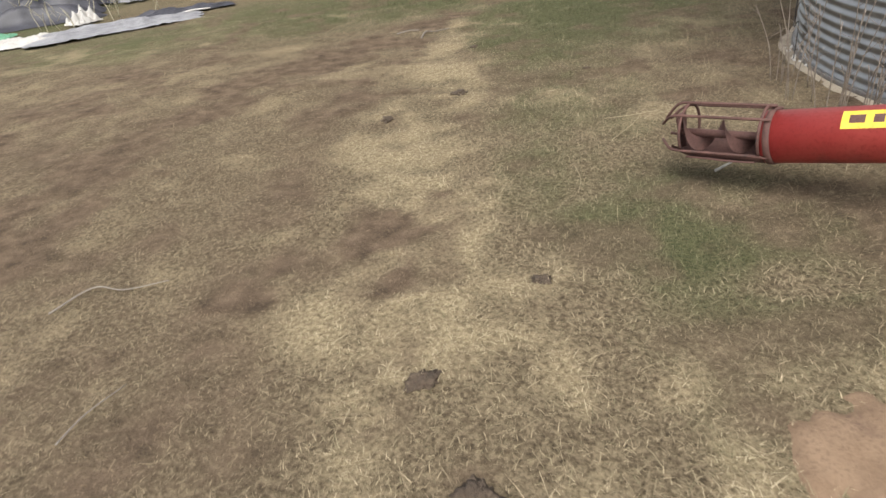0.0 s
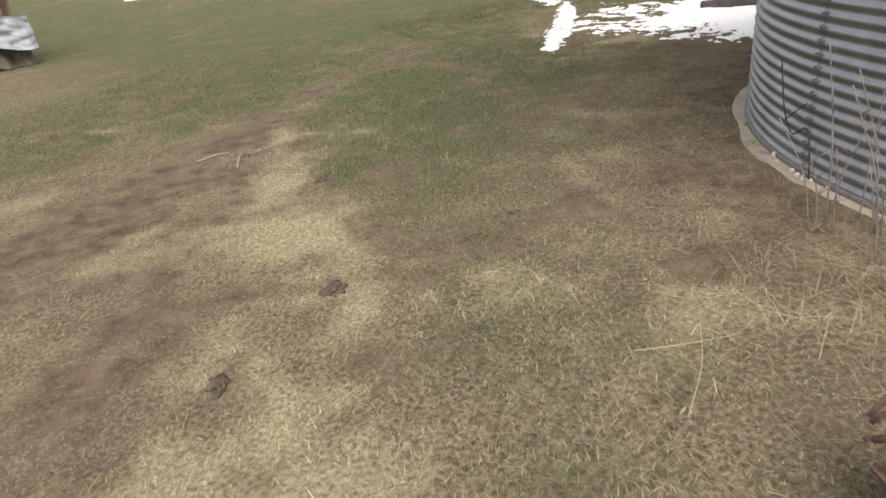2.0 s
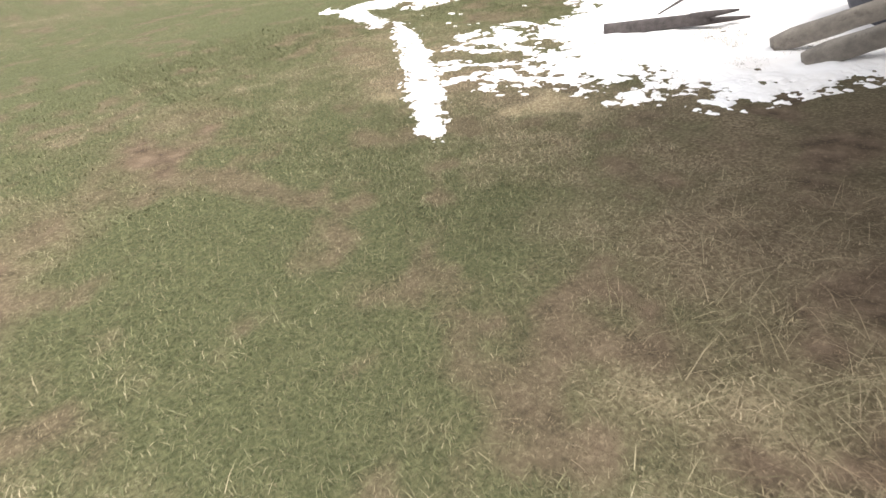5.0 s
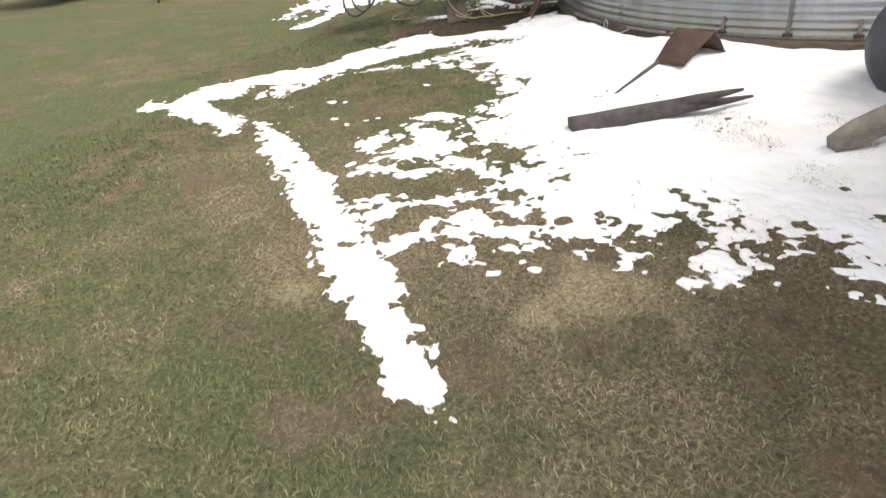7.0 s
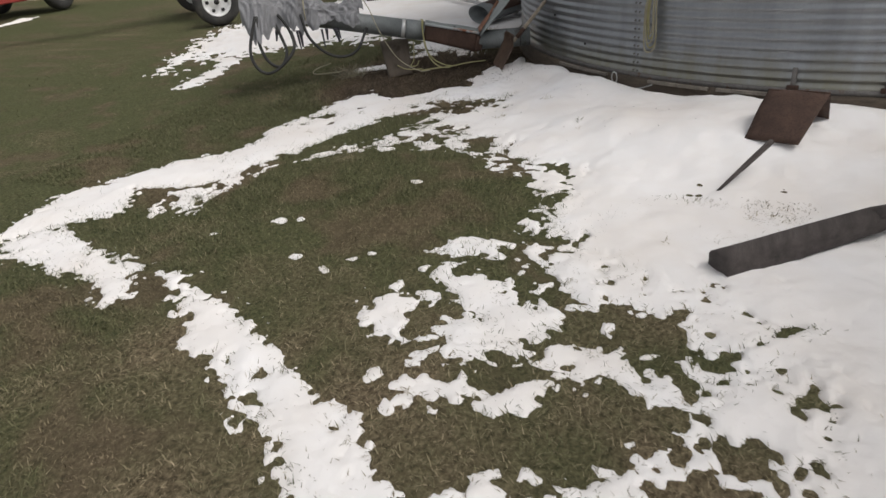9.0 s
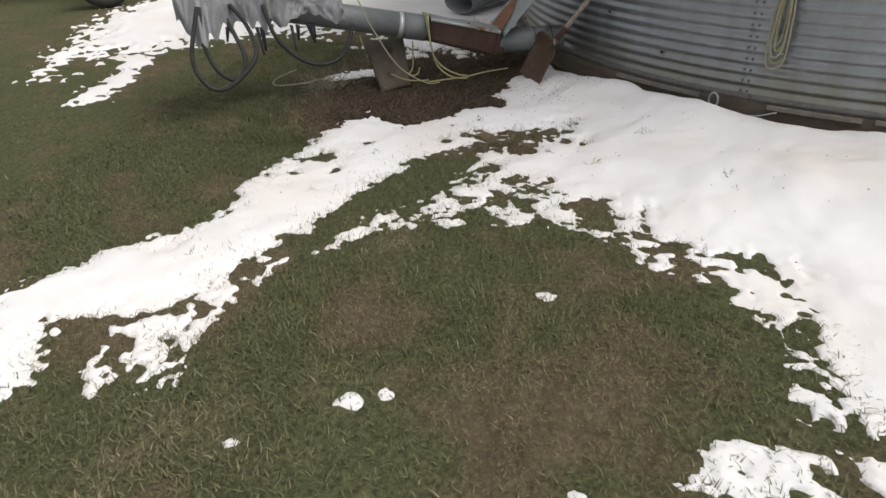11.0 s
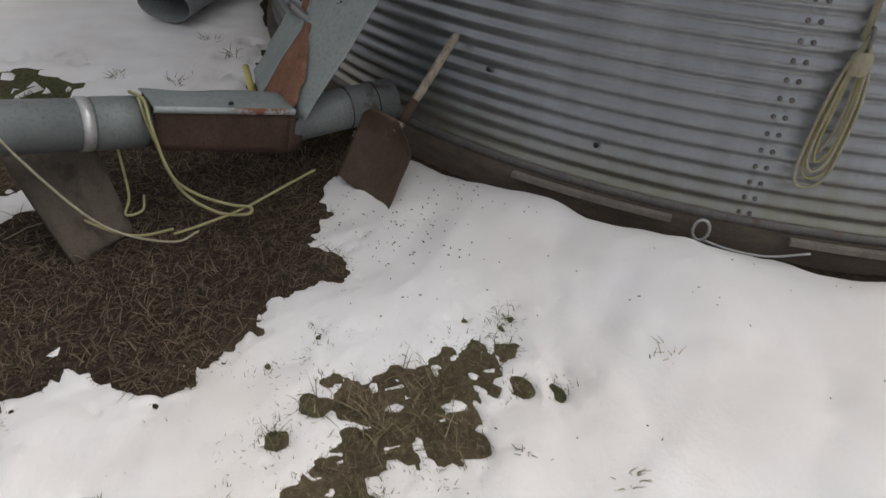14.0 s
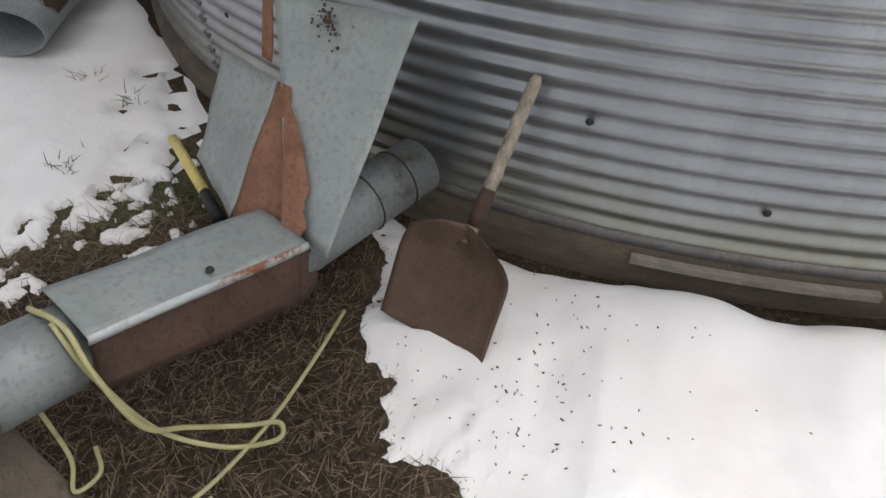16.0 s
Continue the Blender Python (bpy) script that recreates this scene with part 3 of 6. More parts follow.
TARP_LIGHT = surface("silver_tarp", (0.20, 0.20, 0.215), (0.30, 0.30, 0.315), (0.15, 0.15, 0.16), 4.0, 80.0, 0.4, 0.0, 0.3)
TARP_DARK = surface("black_tarp", (0.035, 0.035, 0.045), (0.06, 0.06, 0.075), (0.02, 0.02, 0.025), 3.0, 60.0, 0.5, 0.0, 0.3)
RUBBER = surface("black_rubber", (0.018, 0.018, 0.018), (0.035, 0.034, 0.033), (0.06, 0.055, 0.05), 9.0, 80.0, 0.7, 0.0, 0.3)
TYRE = surface("dusty_tyre", (0.03, 0.03, 0.03), (0.055, 0.052, 0.048), (0.10, 0.09, 0.075), 5.0, 60.0, 0.85, 0.0, 0.4)
ROPE_YELLOW = surface("yellow_rope", (0.33, 0.31, 0.14), (0.42, 0.39, 0.21), (0.26, 0.235, 0.15), 12.0, 200.0, 0.8, 0.0, 0.5)
ROPE_CREAM = surface("cream_rope", (0.32, 0.29, 0.20), (0.42, 0.39, 0.29), (0.24, 0.215, 0.15), 12.0, 200.0, 0.8, 0.0, 0.5)
YELLOW_PAINT = surface("worn_yellow_paint", (0.66, 0.53, 0.15), (0.75, 0.64, 0.24), (0.42, 0.34, 0.14), 12.0, 90.0, 0.6, 0.0, 0.2)
WHITE_PAINT = surface("white_rim_paint", (0.72, 0.72, 0.72), (0.80, 0.80, 0.79), (0.50, 0.47, 0.42), 6.0, 70.0, 0.45, 0.0, 0.1)
CREAM_PAINT = surface("cream_truck_paint", (0.62, 0.60, 0.46), (0.70, 0.68, 0.54), (0.40, 0.36, 0.26), 2.0, 40.0, 0.4, 0.0, 0.1)
MAROON = surface("dark_maroon_box", (0.045, 0.028, 0.026), (0.065, 0.042, 0.038), (0.09, 0.075, 0.065), 1.5, 40.0, 0.55, 0.0, 0.2)
BLACK_STEEL = surface("black_chassis", (0.02, 0.02, 0.022), (0.04, 0.037, 0.035), (0.07, 0.055, 0.045), 4.0, 60.0, 0.6, 0.3, 0.2)
EARTH = surface("dark_earth", (0.06, 0.043, 0.03), (0.11, 0.08, 0.055), (0.16, 0.12, 0.08), 14.0, 90.0, 0.95, 0.0, 0.8, depth=0.01)
CLAY = surface("tan_clay", (0.19, 0.125, 0.078), (0.25, 0.17, 0.11), (0.14, 0.09, 0.06), 8.0, 70.0, 0.95, 0.0, 0.6, depth=0.01)
BARN_RED = surface("barn_red_boards", (0.22, 0.05, 0.04), (0.30, 0.085, 0.065), (0.14, 0.05, 0.04), 3.0, 40.0, 0.85, 0.0, 0.4, stretch=(3, 3, 0.3))
GLASS_DARK = surface("dark_window_glass", (0.03, 0.035, 0.04), (0.05, 0.055, 0.06), None, 3.0, 50.0, 0.12, 0.0, 0.0)
STEEL_DARK = surface("dull_bolt_steel", (0.16, 0.15, 0.145), (0.22, 0.21, 0.20), (0.14, 0.09, 0.06), 20.0, 120.0, 0.6, 0.5, 0.1)
ALUMINIUM = surface("dull_aluminium", (0.50, 0.50, 0.50), (0.60, 0.60, 0.60), (0.36, 0.35, 0.34), 6.0, 70.0, 0.45, 0.6, 0.1)
GREEN_PLASTIC = surface("green_plastic", (0.10, 0.26, 0.16), (0.14, 0.33, 0.21), None, 6.0, 60.0, 0.5, 0.0, 0.1)
WHITE_SACK = surface("white_sack", (0.42, 0.405, 0.38), (0.54, 0.52, 0.50), (0.42, 0.39, 0.35), 5.0, 60.0, 0.8, 0.0, 0.5)


# ---- mesh helpers ----
def mesh_of(name, verts, faces, material, smooth_faces=True):
    me = bpy.data.meshes.new(name)
    me.from_pydata([tuple(v) for v in verts], [], [tuple(f) for f in faces])
    me.materials.append(material)
    if smooth_faces:
        me.polygons.foreach_set("use_smooth", [True] * len(me.polygons))
    me.update()
    return me


def grid_mesh(name, X, Y, Z, material, keep=None, flip=False):
    """A mesh from a grid of numpy places; keep picks the faces."""
    h, w = X.shape
    idx = np.arange(h * w).reshape(h, w)
    q = np.stack([idx[:-1, :-1], idx[:-1, 1:], idx[1:, 1:], idx[1:, :-1]], -1).reshape(-1, 4)
    if keep is not None:
        q = q[keep.reshape(-1)]
    if flip:
        q = q[:, ::-1]
    used = np.unique(q)
    remap = np.zeros(h * w, np.int64)
    remap[used] = np.arange(len(used))
    co = np.stack([X.reshape(-1), Y.reshape(-1), Z.reshape(-1)], -1)[used]
    q = remap[q]
    me = bpy.data.meshes.new(name)
    me.vertices.add(len(co))
    me.vertices.foreach_set("co", co.astype(np.float32).reshape(-1))
    me.loops.add(q.size)
    me.loops.foreach_set("vertex_index", q.astype(np.int32).reshape(-1))
    me.polygons.add(len(q))
    me.polygons.foreach_set("loop_start", np.arange(0, q.size, 4, dtype=np.int32))
    me.polygons.foreach_set("use_smooth", np.ones(len(q), bool))
    me.materials.append(material)
    me.update(calc_edges=True)
    return me, used


def link_mesh(name, me, parent=None, label="", m=None):
    ob = new(name, me)
    if m is not None:
        ob.matrix_basis = m
    if parent is not None:
        ob.parent = parent
    if label:
        ob["label"] = label
    return ob


def part(name, bm, material, parent=None, label="", m=None, smooth_faces=True):
    me = bpy.data.meshes.new(name)
    for f in bm.faces:
        f.smooth = smooth_faces
    bm.to_mesh(me)
    bm.free()
    me.materials.append(material)
    return link_mesh(name, me, parent, label, m)


def thing(name, label, category, at=(0, 0, 0), rz=0.0, group="", kind=""):
    ob = new(name)
    ob.empty_display_size = 0.1
    ob.matrix_basis = pose(*at, 0, 0, rz)
    return tagged(ob, label, category, group, kind)


def box_bm(sx, sy, sz, m=None, bevel=0.0, bm=None, segs=1):
    """A box round its own middle, bevelled."""
    bm = bm or bmesh.new()
    made = bmesh.ops.create_cube(bm, size=1.0, matrix=(m or Matrix()) @ Matrix.Diagonal((sx, sy, sz, 1)))
    if bevel:
        edges = list({e for v in made["verts"] for e in v.link_edges})
        bmesh.ops.bevel(bm, geom=edges, offset=bevel, segments=segs, affect="EDGES", profile=0.5)
    return bm


def lathe_bm(profile, segs=24, m=None, bm=None, closed=False, sweep=2 * math.pi):
    """A profile of (radius, height) turned round z."""
    bm = bm or bmesh.new()
    m = m or Matrix()
    full = abs(sweep - 2 * math.pi) < 1e-6
    count = segs if full else segs + 1
    rings = [[bm.verts.new(m @ Vector((r * math.cos(sweep * k / segs), r * math.sin(sweep * k / segs), z))) for k in range(count)] for r, z in profile]
    pairs = list(zip(rings[:-1], rings[1:])) + ([(rings[-1], rings[0])] if closed else [])
    for a, b in pairs:
        for k in range(segs):
            j = (k + 1) % count
            bm.faces.new((a[k], a[j], b[j], b[k]))
    return bm


def tube_bm(points, radius, segs=10, bm=None, caps=True, twist=0.0):
    """A round tube along places; radius may be a list."""
    bm = bm or bmesh.new()
    pts = [Vector(p) for p in points]
    rad = radius if isinstance(radius, (list, tuple)) else [radius] * len(pts)
    rings = []
    side = None
    for k, p in enumerate(pts):
        d = (pts[min(k + 1, len(pts) - 1)] - pts[max(k - 1, 0)]).normalized()
        if side is None:
            side = d.orthogonal().normalized()
        side = (side - d * side.dot(d)).normalized()
        up = d.cross(side)
        rings.append([bm.verts.new(p + rad[k] * (math.cos(a) * side + math.sin(a) * up)) for a in (2 * math.pi * j / segs + twist * k for j in range(segs))])
    for a, b in zip(rings[:-1], rings[1:]):
        for j in range(segs):
            bm.faces.new((a[j], a[(j + 1) % segs], b[(j + 1) % segs], b[j]))
    if caps:
        bm.faces.new(rings[0][::-1])
        bm.faces.new(rings[-1])
    return bm


def spline(points, steps=8):
    """Smooth places through a few given ones."""
    p = [Vector(v) for v in points]
    p = [2 * p[0] - p[1]] + p + [2 * p[-1] - p[-2]]
    out = []
    for a, b, c, d in zip(p[:-3], p[1:-2], p[2:-1], p[3:]):
        for k in range(steps):
            t = k / steps
            out.append(0.5 * (2 * b + (c - a) * t + (2 * a - 5 * b + 4 * c - d) * t * t + (3 * b - a - 3 * c + d) * t ** 3))
    return out + [p[-2]]


def along(a, b):
    """The pose at a whose z axis points at b."""
    a, b = Vector(a), Vector(b)
    return Matrix.Translation(a) @ (b - a).to_track_quat("Z", "X").to_matrix().to_4x4()


def sheet_bm(corners, thick, nu=8, nv=8, dent=0.0, seed=0, bm=None):
    """A sheet between four corners (in turn), with a thickness and dents."""
    bm = bm or bmesh.new()
    a, b, c, d = (Vector(p) for p in corners)
    nrm = (b - a).cross(d - a).normalized()
    layers = []
    for side in (0.5, -0.5):
        rows = []
        for j in range(nv + 1):
            row = []
            for i in range(nu + 1):
                u, v = i / nu, j / nv
                p = (a * (1 - u) + b * u) * (1 - v) + (d * (1 - u) + c * u) * v
                w = dent * noise.noise(Vector((u * 2.3 + seed, v * 2.3, seed * 0.7)))
                row.append(bm.verts.new(p + nrm * (side * thick + w)))
            rows.append(row)
        layers.append(rows)
    top, low = layers
    for j in range(nv):
        for i in range(nu):
            bm.faces.new((top[j][i], top[j][i + 1], top[j + 1][i + 1], top[j + 1][i]))
            bm.faces.new((low[j][i], low[j + 1][i], low[j + 1][i + 1], low[j][i + 1]))
    rim = [(j, 0) for j in range(nv, 0, -1)] + [(0, i) for i in range(nu)] + [(j, nu) for j in range(nv)] + [(nv, i) for i in range(nu, 0, -1)]
    for (j0, i0), (j1, i1) in zip(rim, rim[1:] + rim[:1]):
        bm.faces.new((top[j1][i1], top[j0][i0], low[j0][i0], low[j1][i1]))
    return bm


def gz(x, y):
    return float(ground_z(np.array(x), np.array(y)))


def top_z(x, y):
    """The top of the ground or of the snow that lies on it."""
    return gz(x, y) + max(0.0, float(snow_depth(np.array(x), np.array(y))))


# ---- ground ----
def stretch_axis(lo, hi, step, far, grow=1.16):
    mid = list(np.arange(lo, hi + step / 2, step))
    left, right, s = [], [], step
    while (mid[0] - sum(left)) > -far:
        s = min(s * grow, 40.0)
        left.append(s)
        if sum(left) > far:
            break
    s = step
    while sum(right) < far:
        s = min(s * grow, 40.0)
        right.append(s)
    return np.array(list(mid[0] - np.cumsum(left)[::-1]) + mid + list(mid[-1] + np.cumsum(right)))


def cover_attribute(me, x, y, jitter=0.0):
    g, b, s, wet = cover(x, y)
    if jitter is not None and np.ndim(jitter):
        g, s = np.clip(g + jitter, 0, 1), np.clip(s - jitter * 0.6, 0, 1)
    data = np.stack([g, b, s, wet], -1).astype(np.float32)
    me.attributes.new("cover", "FLOAT_COLOR", "POINT").data.foreach_set("color", data.reshape(-1))


ax, ay = stretch_axis(-5.0, 12.5, 0.07, 420.0), stretch_axis(-1.0, 17.0, 0.07, 420.0)
GX, GY = np.meshgrid(ax, ay)
me, used = grid_mesh("ground", GX, GY, ground_z(GX, GY), TURF)
cover_attribute(me, GX.reshape(-1)[used], GY.reshape(-1)[used])
ground = tagged(link_mesh("ground", me), "patchy dead and greening grass with worn wheel tracks", "ground", kind="structure")


def blades(name, count, x0, x1, y0, y1, length, width, lean, seed, label, keep=None, lift=0.0):
    """Grass as one joined mesh of small bent blades."""
    rng = np.random.default_rng(seed)
    x, y = rng.uniform(x0, x1, count), rng.uniform(y0, y1, count)
    ok = (np.hypot(x - BIN_A[0], y - BIN_A[1]) > BIN_A_R + 0.1) & (np.hypot(x - BIN_B[0], y - BIN_B[1]) > BIN_B_R + 0.05) & (snow_depth(x, y) < rng.uniform(0.0, 0.034, count))
    if keep is not None:
        ok &= keep(x, y, rng.uniform(0, 1, count))
    x, y = x[ok], y[ok]
    n = len(x)
    g, b, s, _ = cover(x, y)
    z = ground_z(x, y)
    L = length * rng.uniform(0.45, 1.25, n) * (1 - 0.45 * b) * (1 + 0.25 * g)
    a = rng.uniform(0, 2 * np.pi, n) + 0.8 * vnoise(x, y, 0.35, 33)
    tilt = np.clip(rng.normal(lean, 0.28, n) - 0.25 * g, 0.1, 1.5)
    dx, dy, dz = np.cos(a) * np.sin(tilt), np.sin(a) * np.sin(tilt), np.cos(tilt)
    w = width * rng.uniform(0.6, 1.4, n) * 0.5
    px, py = -np.sin(a) * w, np.cos(a) * w
    base = np.stack([x, y, z - 0.004 + lift], -1)
    side = np.stack([px, py, np.zeros(n)], -1)
    d = np.stack([dx, dy, dz], -1)
    bend = np.stack([np.cos(a) * 0.25, np.sin(a) * 0.25, np.full(n, -0.12)], -1)
    mid = base + d * (L * 0.55)[:, None]
    tip = base + d * L[:, None] + bend * L[:, None]
    tip[:, 2] = np.maximum(tip[:, 2], z + 0.004)
    co = np.stack([base - side, base + side, mid + side * 0.8, mid - side * 0.8, tip], 1).reshape(-1, 3)
    k = np.arange(n, dtype=np.int32)[:, None] * 5
    loops = np.concatenate([k + np.array([0, 1, 2, 3], np.int32), k + np.array([3, 2, 4], np.int32)], 1).reshape(-1)
    me = bpy.data.meshes.new(name)
    me.vertices.add(len(co))
    me.vertices.foreach_set("co", co.astype(np.float32).reshape(-1))
    me.loops.add(len(loops))
    me.loops.foreach_set("vertex_index", loops)
    me.polygons.add(2 * n)
    starts = (np.arange(n, dtype=np.int32)[:, None] * 7 + np.array([0, 4], np.int32)).reshape(-1)
    me.polygons.foreach_set("loop_start", starts)
    me.materials.append(BLADE)
    me.update(calc_edges=True)
    shift = np.repeat(rng.normal(0, 0.22, n), 5)
    cover_attribute(me, np.repeat(x, 5), np.repeat(y, 5), shift)
    return tagged(link_mesh(name, me), label, "grass", kind="stuff")


blades("grass", 165000, -2.8, 3.2, -0.2, 5.0, 0.033, 0.0030, 1.15, 1, "short matted dead grass with green blades")
blades("grass", 180000, -3.2, 4.6, 5.0, 10.0, 0.032, 0.0032, 1.15, 2, "short matted grass turning green",
       keep=lambda x, y, r: r < smooth(-3.3, -1.6, x))
blades("grass", 130000, 3.0, 7.5, 8.2, 14.5, 0.030, 0.0034, 1.05, 3, "short green and brown lawn grass",
       keep=lambda x, y, r: r < smooth(14.6, 12.4, y))
blades("grass", 120000, 7.0, 11.8, 11.2, 15.0, 0.030, 0.0030, 1.0, 4, "wet green and dead grass at the snow edge")
blades("grass", 75000, -9.0, 17.0, 9.5, 24.0, 0.034, 0.0048, 1.15, 5, "rough lawn grass further off",
       keep=lambda x, y, r: (x < 1.0) | (x > 11.8) | (y > 13.0))
blades("grass", 95000, -3.2, 3.4, 9.9, 15.0, 0.032, 0.0042, 1.05, 8, "short lawn grass beside the snow strip",
       keep=lambda x, y, r: r < smooth(-3.3, -0.6, x) * smooth(15.0, 11.0, y))
blades("grass", 40000, 3.0, 7.2, 12.6, 14.6, 0.030, 0.0040, 1.05, 9, "short lawn grass past the snow strip",
       keep=lambda x, y, r: r < smooth(14.7, 13.2, y))
blades("dry_straw", 34000, -3.0, 3.4, -0.2, 9.0, 0.075, 0.0027, 1.35, 6, "loose pale straw lying on the turf", lift=0.012,
       keep=lambda x, y, r: r < 0.25 + 0.75 * np.exp(-((np.hypot(x - BIN_A[0], y - BIN_A[1]) - BIN_A_R - 0.7) / 0.6) ** 2))
blades("long_straw", 13000, 0.8, 4.4, 2.2, 9.0, 0.21, 0.0026, 1.40, 16, "long tangled pale straw stalks round the small bin", lift=0.015,
       keep=lambda x, y, r: r < np.exp(-((np.hypot(x - BIN_A[0], y - BIN_A[1]) - BIN_A_R - 0.55) / 0.55) ** 2))
blades("dry_straw", 17000, 9.0, 11.4, 12.1, 14.2, 0.10, 0.0028, 1.2, 7, "brown trampled straw and dead stems on damp soil", lift=0.008,
       keep=lambda x, y, r: snow_depth(x, y) < -0.015)

# ---- snow ----
for name, x0, x1, y0, y1, step, label in (("snow", 3.4, 11.6, 6.6, 14.7, 0.0135, "melting old snow with ragged edges over grass"),
                                          ("snow_field", 9.5, 19.0, 11.6, 18.6, 0.05, "old snow lying behind the auger")):
    SX, SY = np.meshgrid(np.arange(x0, x1, step), np.arange(y0, y1, step))
    SD = snow_depth(SX, SY)
    wet = SD > 0
    keep = wet[:-1, :-1] | wet[1:, :-1] | wet[:-1, 1:] | wet[1:, 1:]
    keep &= (np.hypot(SX - BIN_B[0], SY - BIN_B[1]) > BIN_B_R - 0.25)[:-1, :-1] & (np.hypot(SX - BIN_C[0], SY - BIN_C[1]) > BIN_C_R - 0.2)[:-1, :-1]
    if name == "snow_field":
        keep &= ((SX > 11.55) | (SY > 14.64))[:-1, :-1]
    me, _ = grid_mesh(name, SX, SY, ground_z(SX, SY) + SD, SNOW, keep)
    tagged(link_mesh(name, me), label, "snow", kind="stuff")


# ---- grain bins ----
def bin_sheet(radius, arc, rows, segs, PITCH, RIPPLE):
    """One curved corrugated wall sheet; its foot is at z 0."""
    per = 8
    k = np.arange(rows * per + 1)
    th = np.linspace(0, arc * 1.012, segs + 1)
    z = k * PITCH / per
    T, Z = np.meshgrid(th, z)
    R = radius + RIPPLE * np.sin(2 * np.pi * Z / PITCH) + 0.003 * T / arc
    me, _ = grid_mesh("sheet", R * np.cos(T), R * np.sin(T), Z, ZINC)
    return me


def grain_bin(centre, radius, sheets, turn, foot, rings, label, segs, moss, rows=11, PITCH=0.1016, RIPPLE=0.0125):
    base = thing("grain_bin", label, "grain bin", (*centre, foot))
    arc = 2 * math.pi / sheets
    me = bin_sheet(radius, arc, rows, segs, PITCH, RIPPLE)
    low = me
    if moss:
        low = me.copy()
        low.materials[0] = ZINC_MOSS
    high = rows * PITCH
    for ring in range(rings):
        for k in range(sheets):
            a = math.degrees(arc) * (k + 0.5 * (ring % 2)) + turn
            link_mesh("sheet", low if ring == 0 else me, base, m=pose(0, 0, ring * (high - 0.004), 0, 0, a))
    top = rings * (high - 0.004)
    bm = lathe_bm([(radius + 0.10, top - 0.06), (radius + 0.11, top - 0.04), (0.4, top + radius * 0.55), (0.4, top + radius * 0.55 + 0.12), (0.0, top + radius * 0.55 + 0.14)], 48)
    part("roof", bm, ZINC, base, "conical galvanized roof", smooth_faces=False)
    bm = lathe_bm([(radius + 0.012, -0.035), (radius + 0.022, -0.02), (radius + 0.022, 0.012), (radius + 0.012, 0.016)], 96)
    part("base_angle", bm, STEEL_DARK, base, "galvanized foot angle ring")
    # seams of the two lowest rings: two columns of bolts
    bm = bmesh.new()
    for ring in range(min(rings, 2)):
        for k in range(sheets):
            for row in range(rows):
                for off in (0.02, 0.06):
                    a = arc * (k + 0.5 * (ring % 2)) + radians(turn) + off / radius
                    r = radius + RIPPLE * 0.2 + 0.004
                    m = pose(0, 0, 0, 0, 0, math.degrees(a)) @ pose(r, 0, ring * high + (row + 0.42) * PITCH, 0, 90, 0)
                    lathe_bm([(0.0, 0.009), (0.006, 0.008), (0.009, 0.004), (0.0095, -0.004)], 7, m, bm)
    part("bolts", bm, STEEL_DARK, base)["kind"] = "stuff"
    return base


bin_a = grain_bin(BIN_A, BIN_A_R, 6, 161.5, 0.035, 4, "small round galvanized corrugated grain bin on a concrete pad", 40, False, 16, 0.0677, 0.0085)
bin_b = grain_bin(BIN_B, BIN_B_R, 8, 146.6, 0.118, 4, "large round weathered galvanized corrugated grain bin", 44, True, 16, 0.0677, 0.0088)
bin_c = grain_bin(BIN_C, BIN_C_R, 8, 10.0, 0.12, 4, "round galvanized grain bin behind snow", 20, False)


def pad(name, centre, r0, r1, z0, z1, label, material, wob, seed):
    bm = bmesh.new()
    prof = [(0.0, z1), (r0, z1), (r1 - 0.02, z1), (r1, z1 - 0.02), (r1 + 0.01, z0)]
    lathe_bm(prof, 90, None, bm)
    for v in bm.verts:
        r = math.hypot(v.co.x, v.co.y)
        if r > r0 + 0.01:
            a = math.atan2(v.co.y, v.co.x)
            k = 1 + wob * noise.noise(Vector((math.cos(a) * 3 + seed, math.sin(a) * 3, 0.0))) + 0.25 * wob * noise.noise(Vector((math.cos(a) * 15 + seed, math.sin(a) * 15, 0.5)))
            v.co.x, v.co.y = v.co.x * k, v.co.y * k
            v.co.z += 0.012 * noise.noise(Vector((v.co.x * 4, v.co.y * 4, seed)))
    return tagged(part(name, bm, material, m=pose(*centre, 0)), label, "foundation", kind="structure")


pad("concrete_pad", BIN_A, BIN_A_R, BIN_A_R + 0.10, -0.12, 0.02, "rough old concrete pad under the small bin", CONCRETE, 0.02, 3.0)
pad("bin_sill", BIN_B, BIN_B_R, BIN_B_R + 0.062, -0.1, 0.095, "damp dark foundation under the large bin", DARK_SILL, 0.006, 5.0)
pad("bin_sill", BIN_C, BIN_C_R, BIN_C_R + 0.05, -0.1, 0.11, "dark foundation under the far bin", DARK_SILL, 0.004, 6.0)


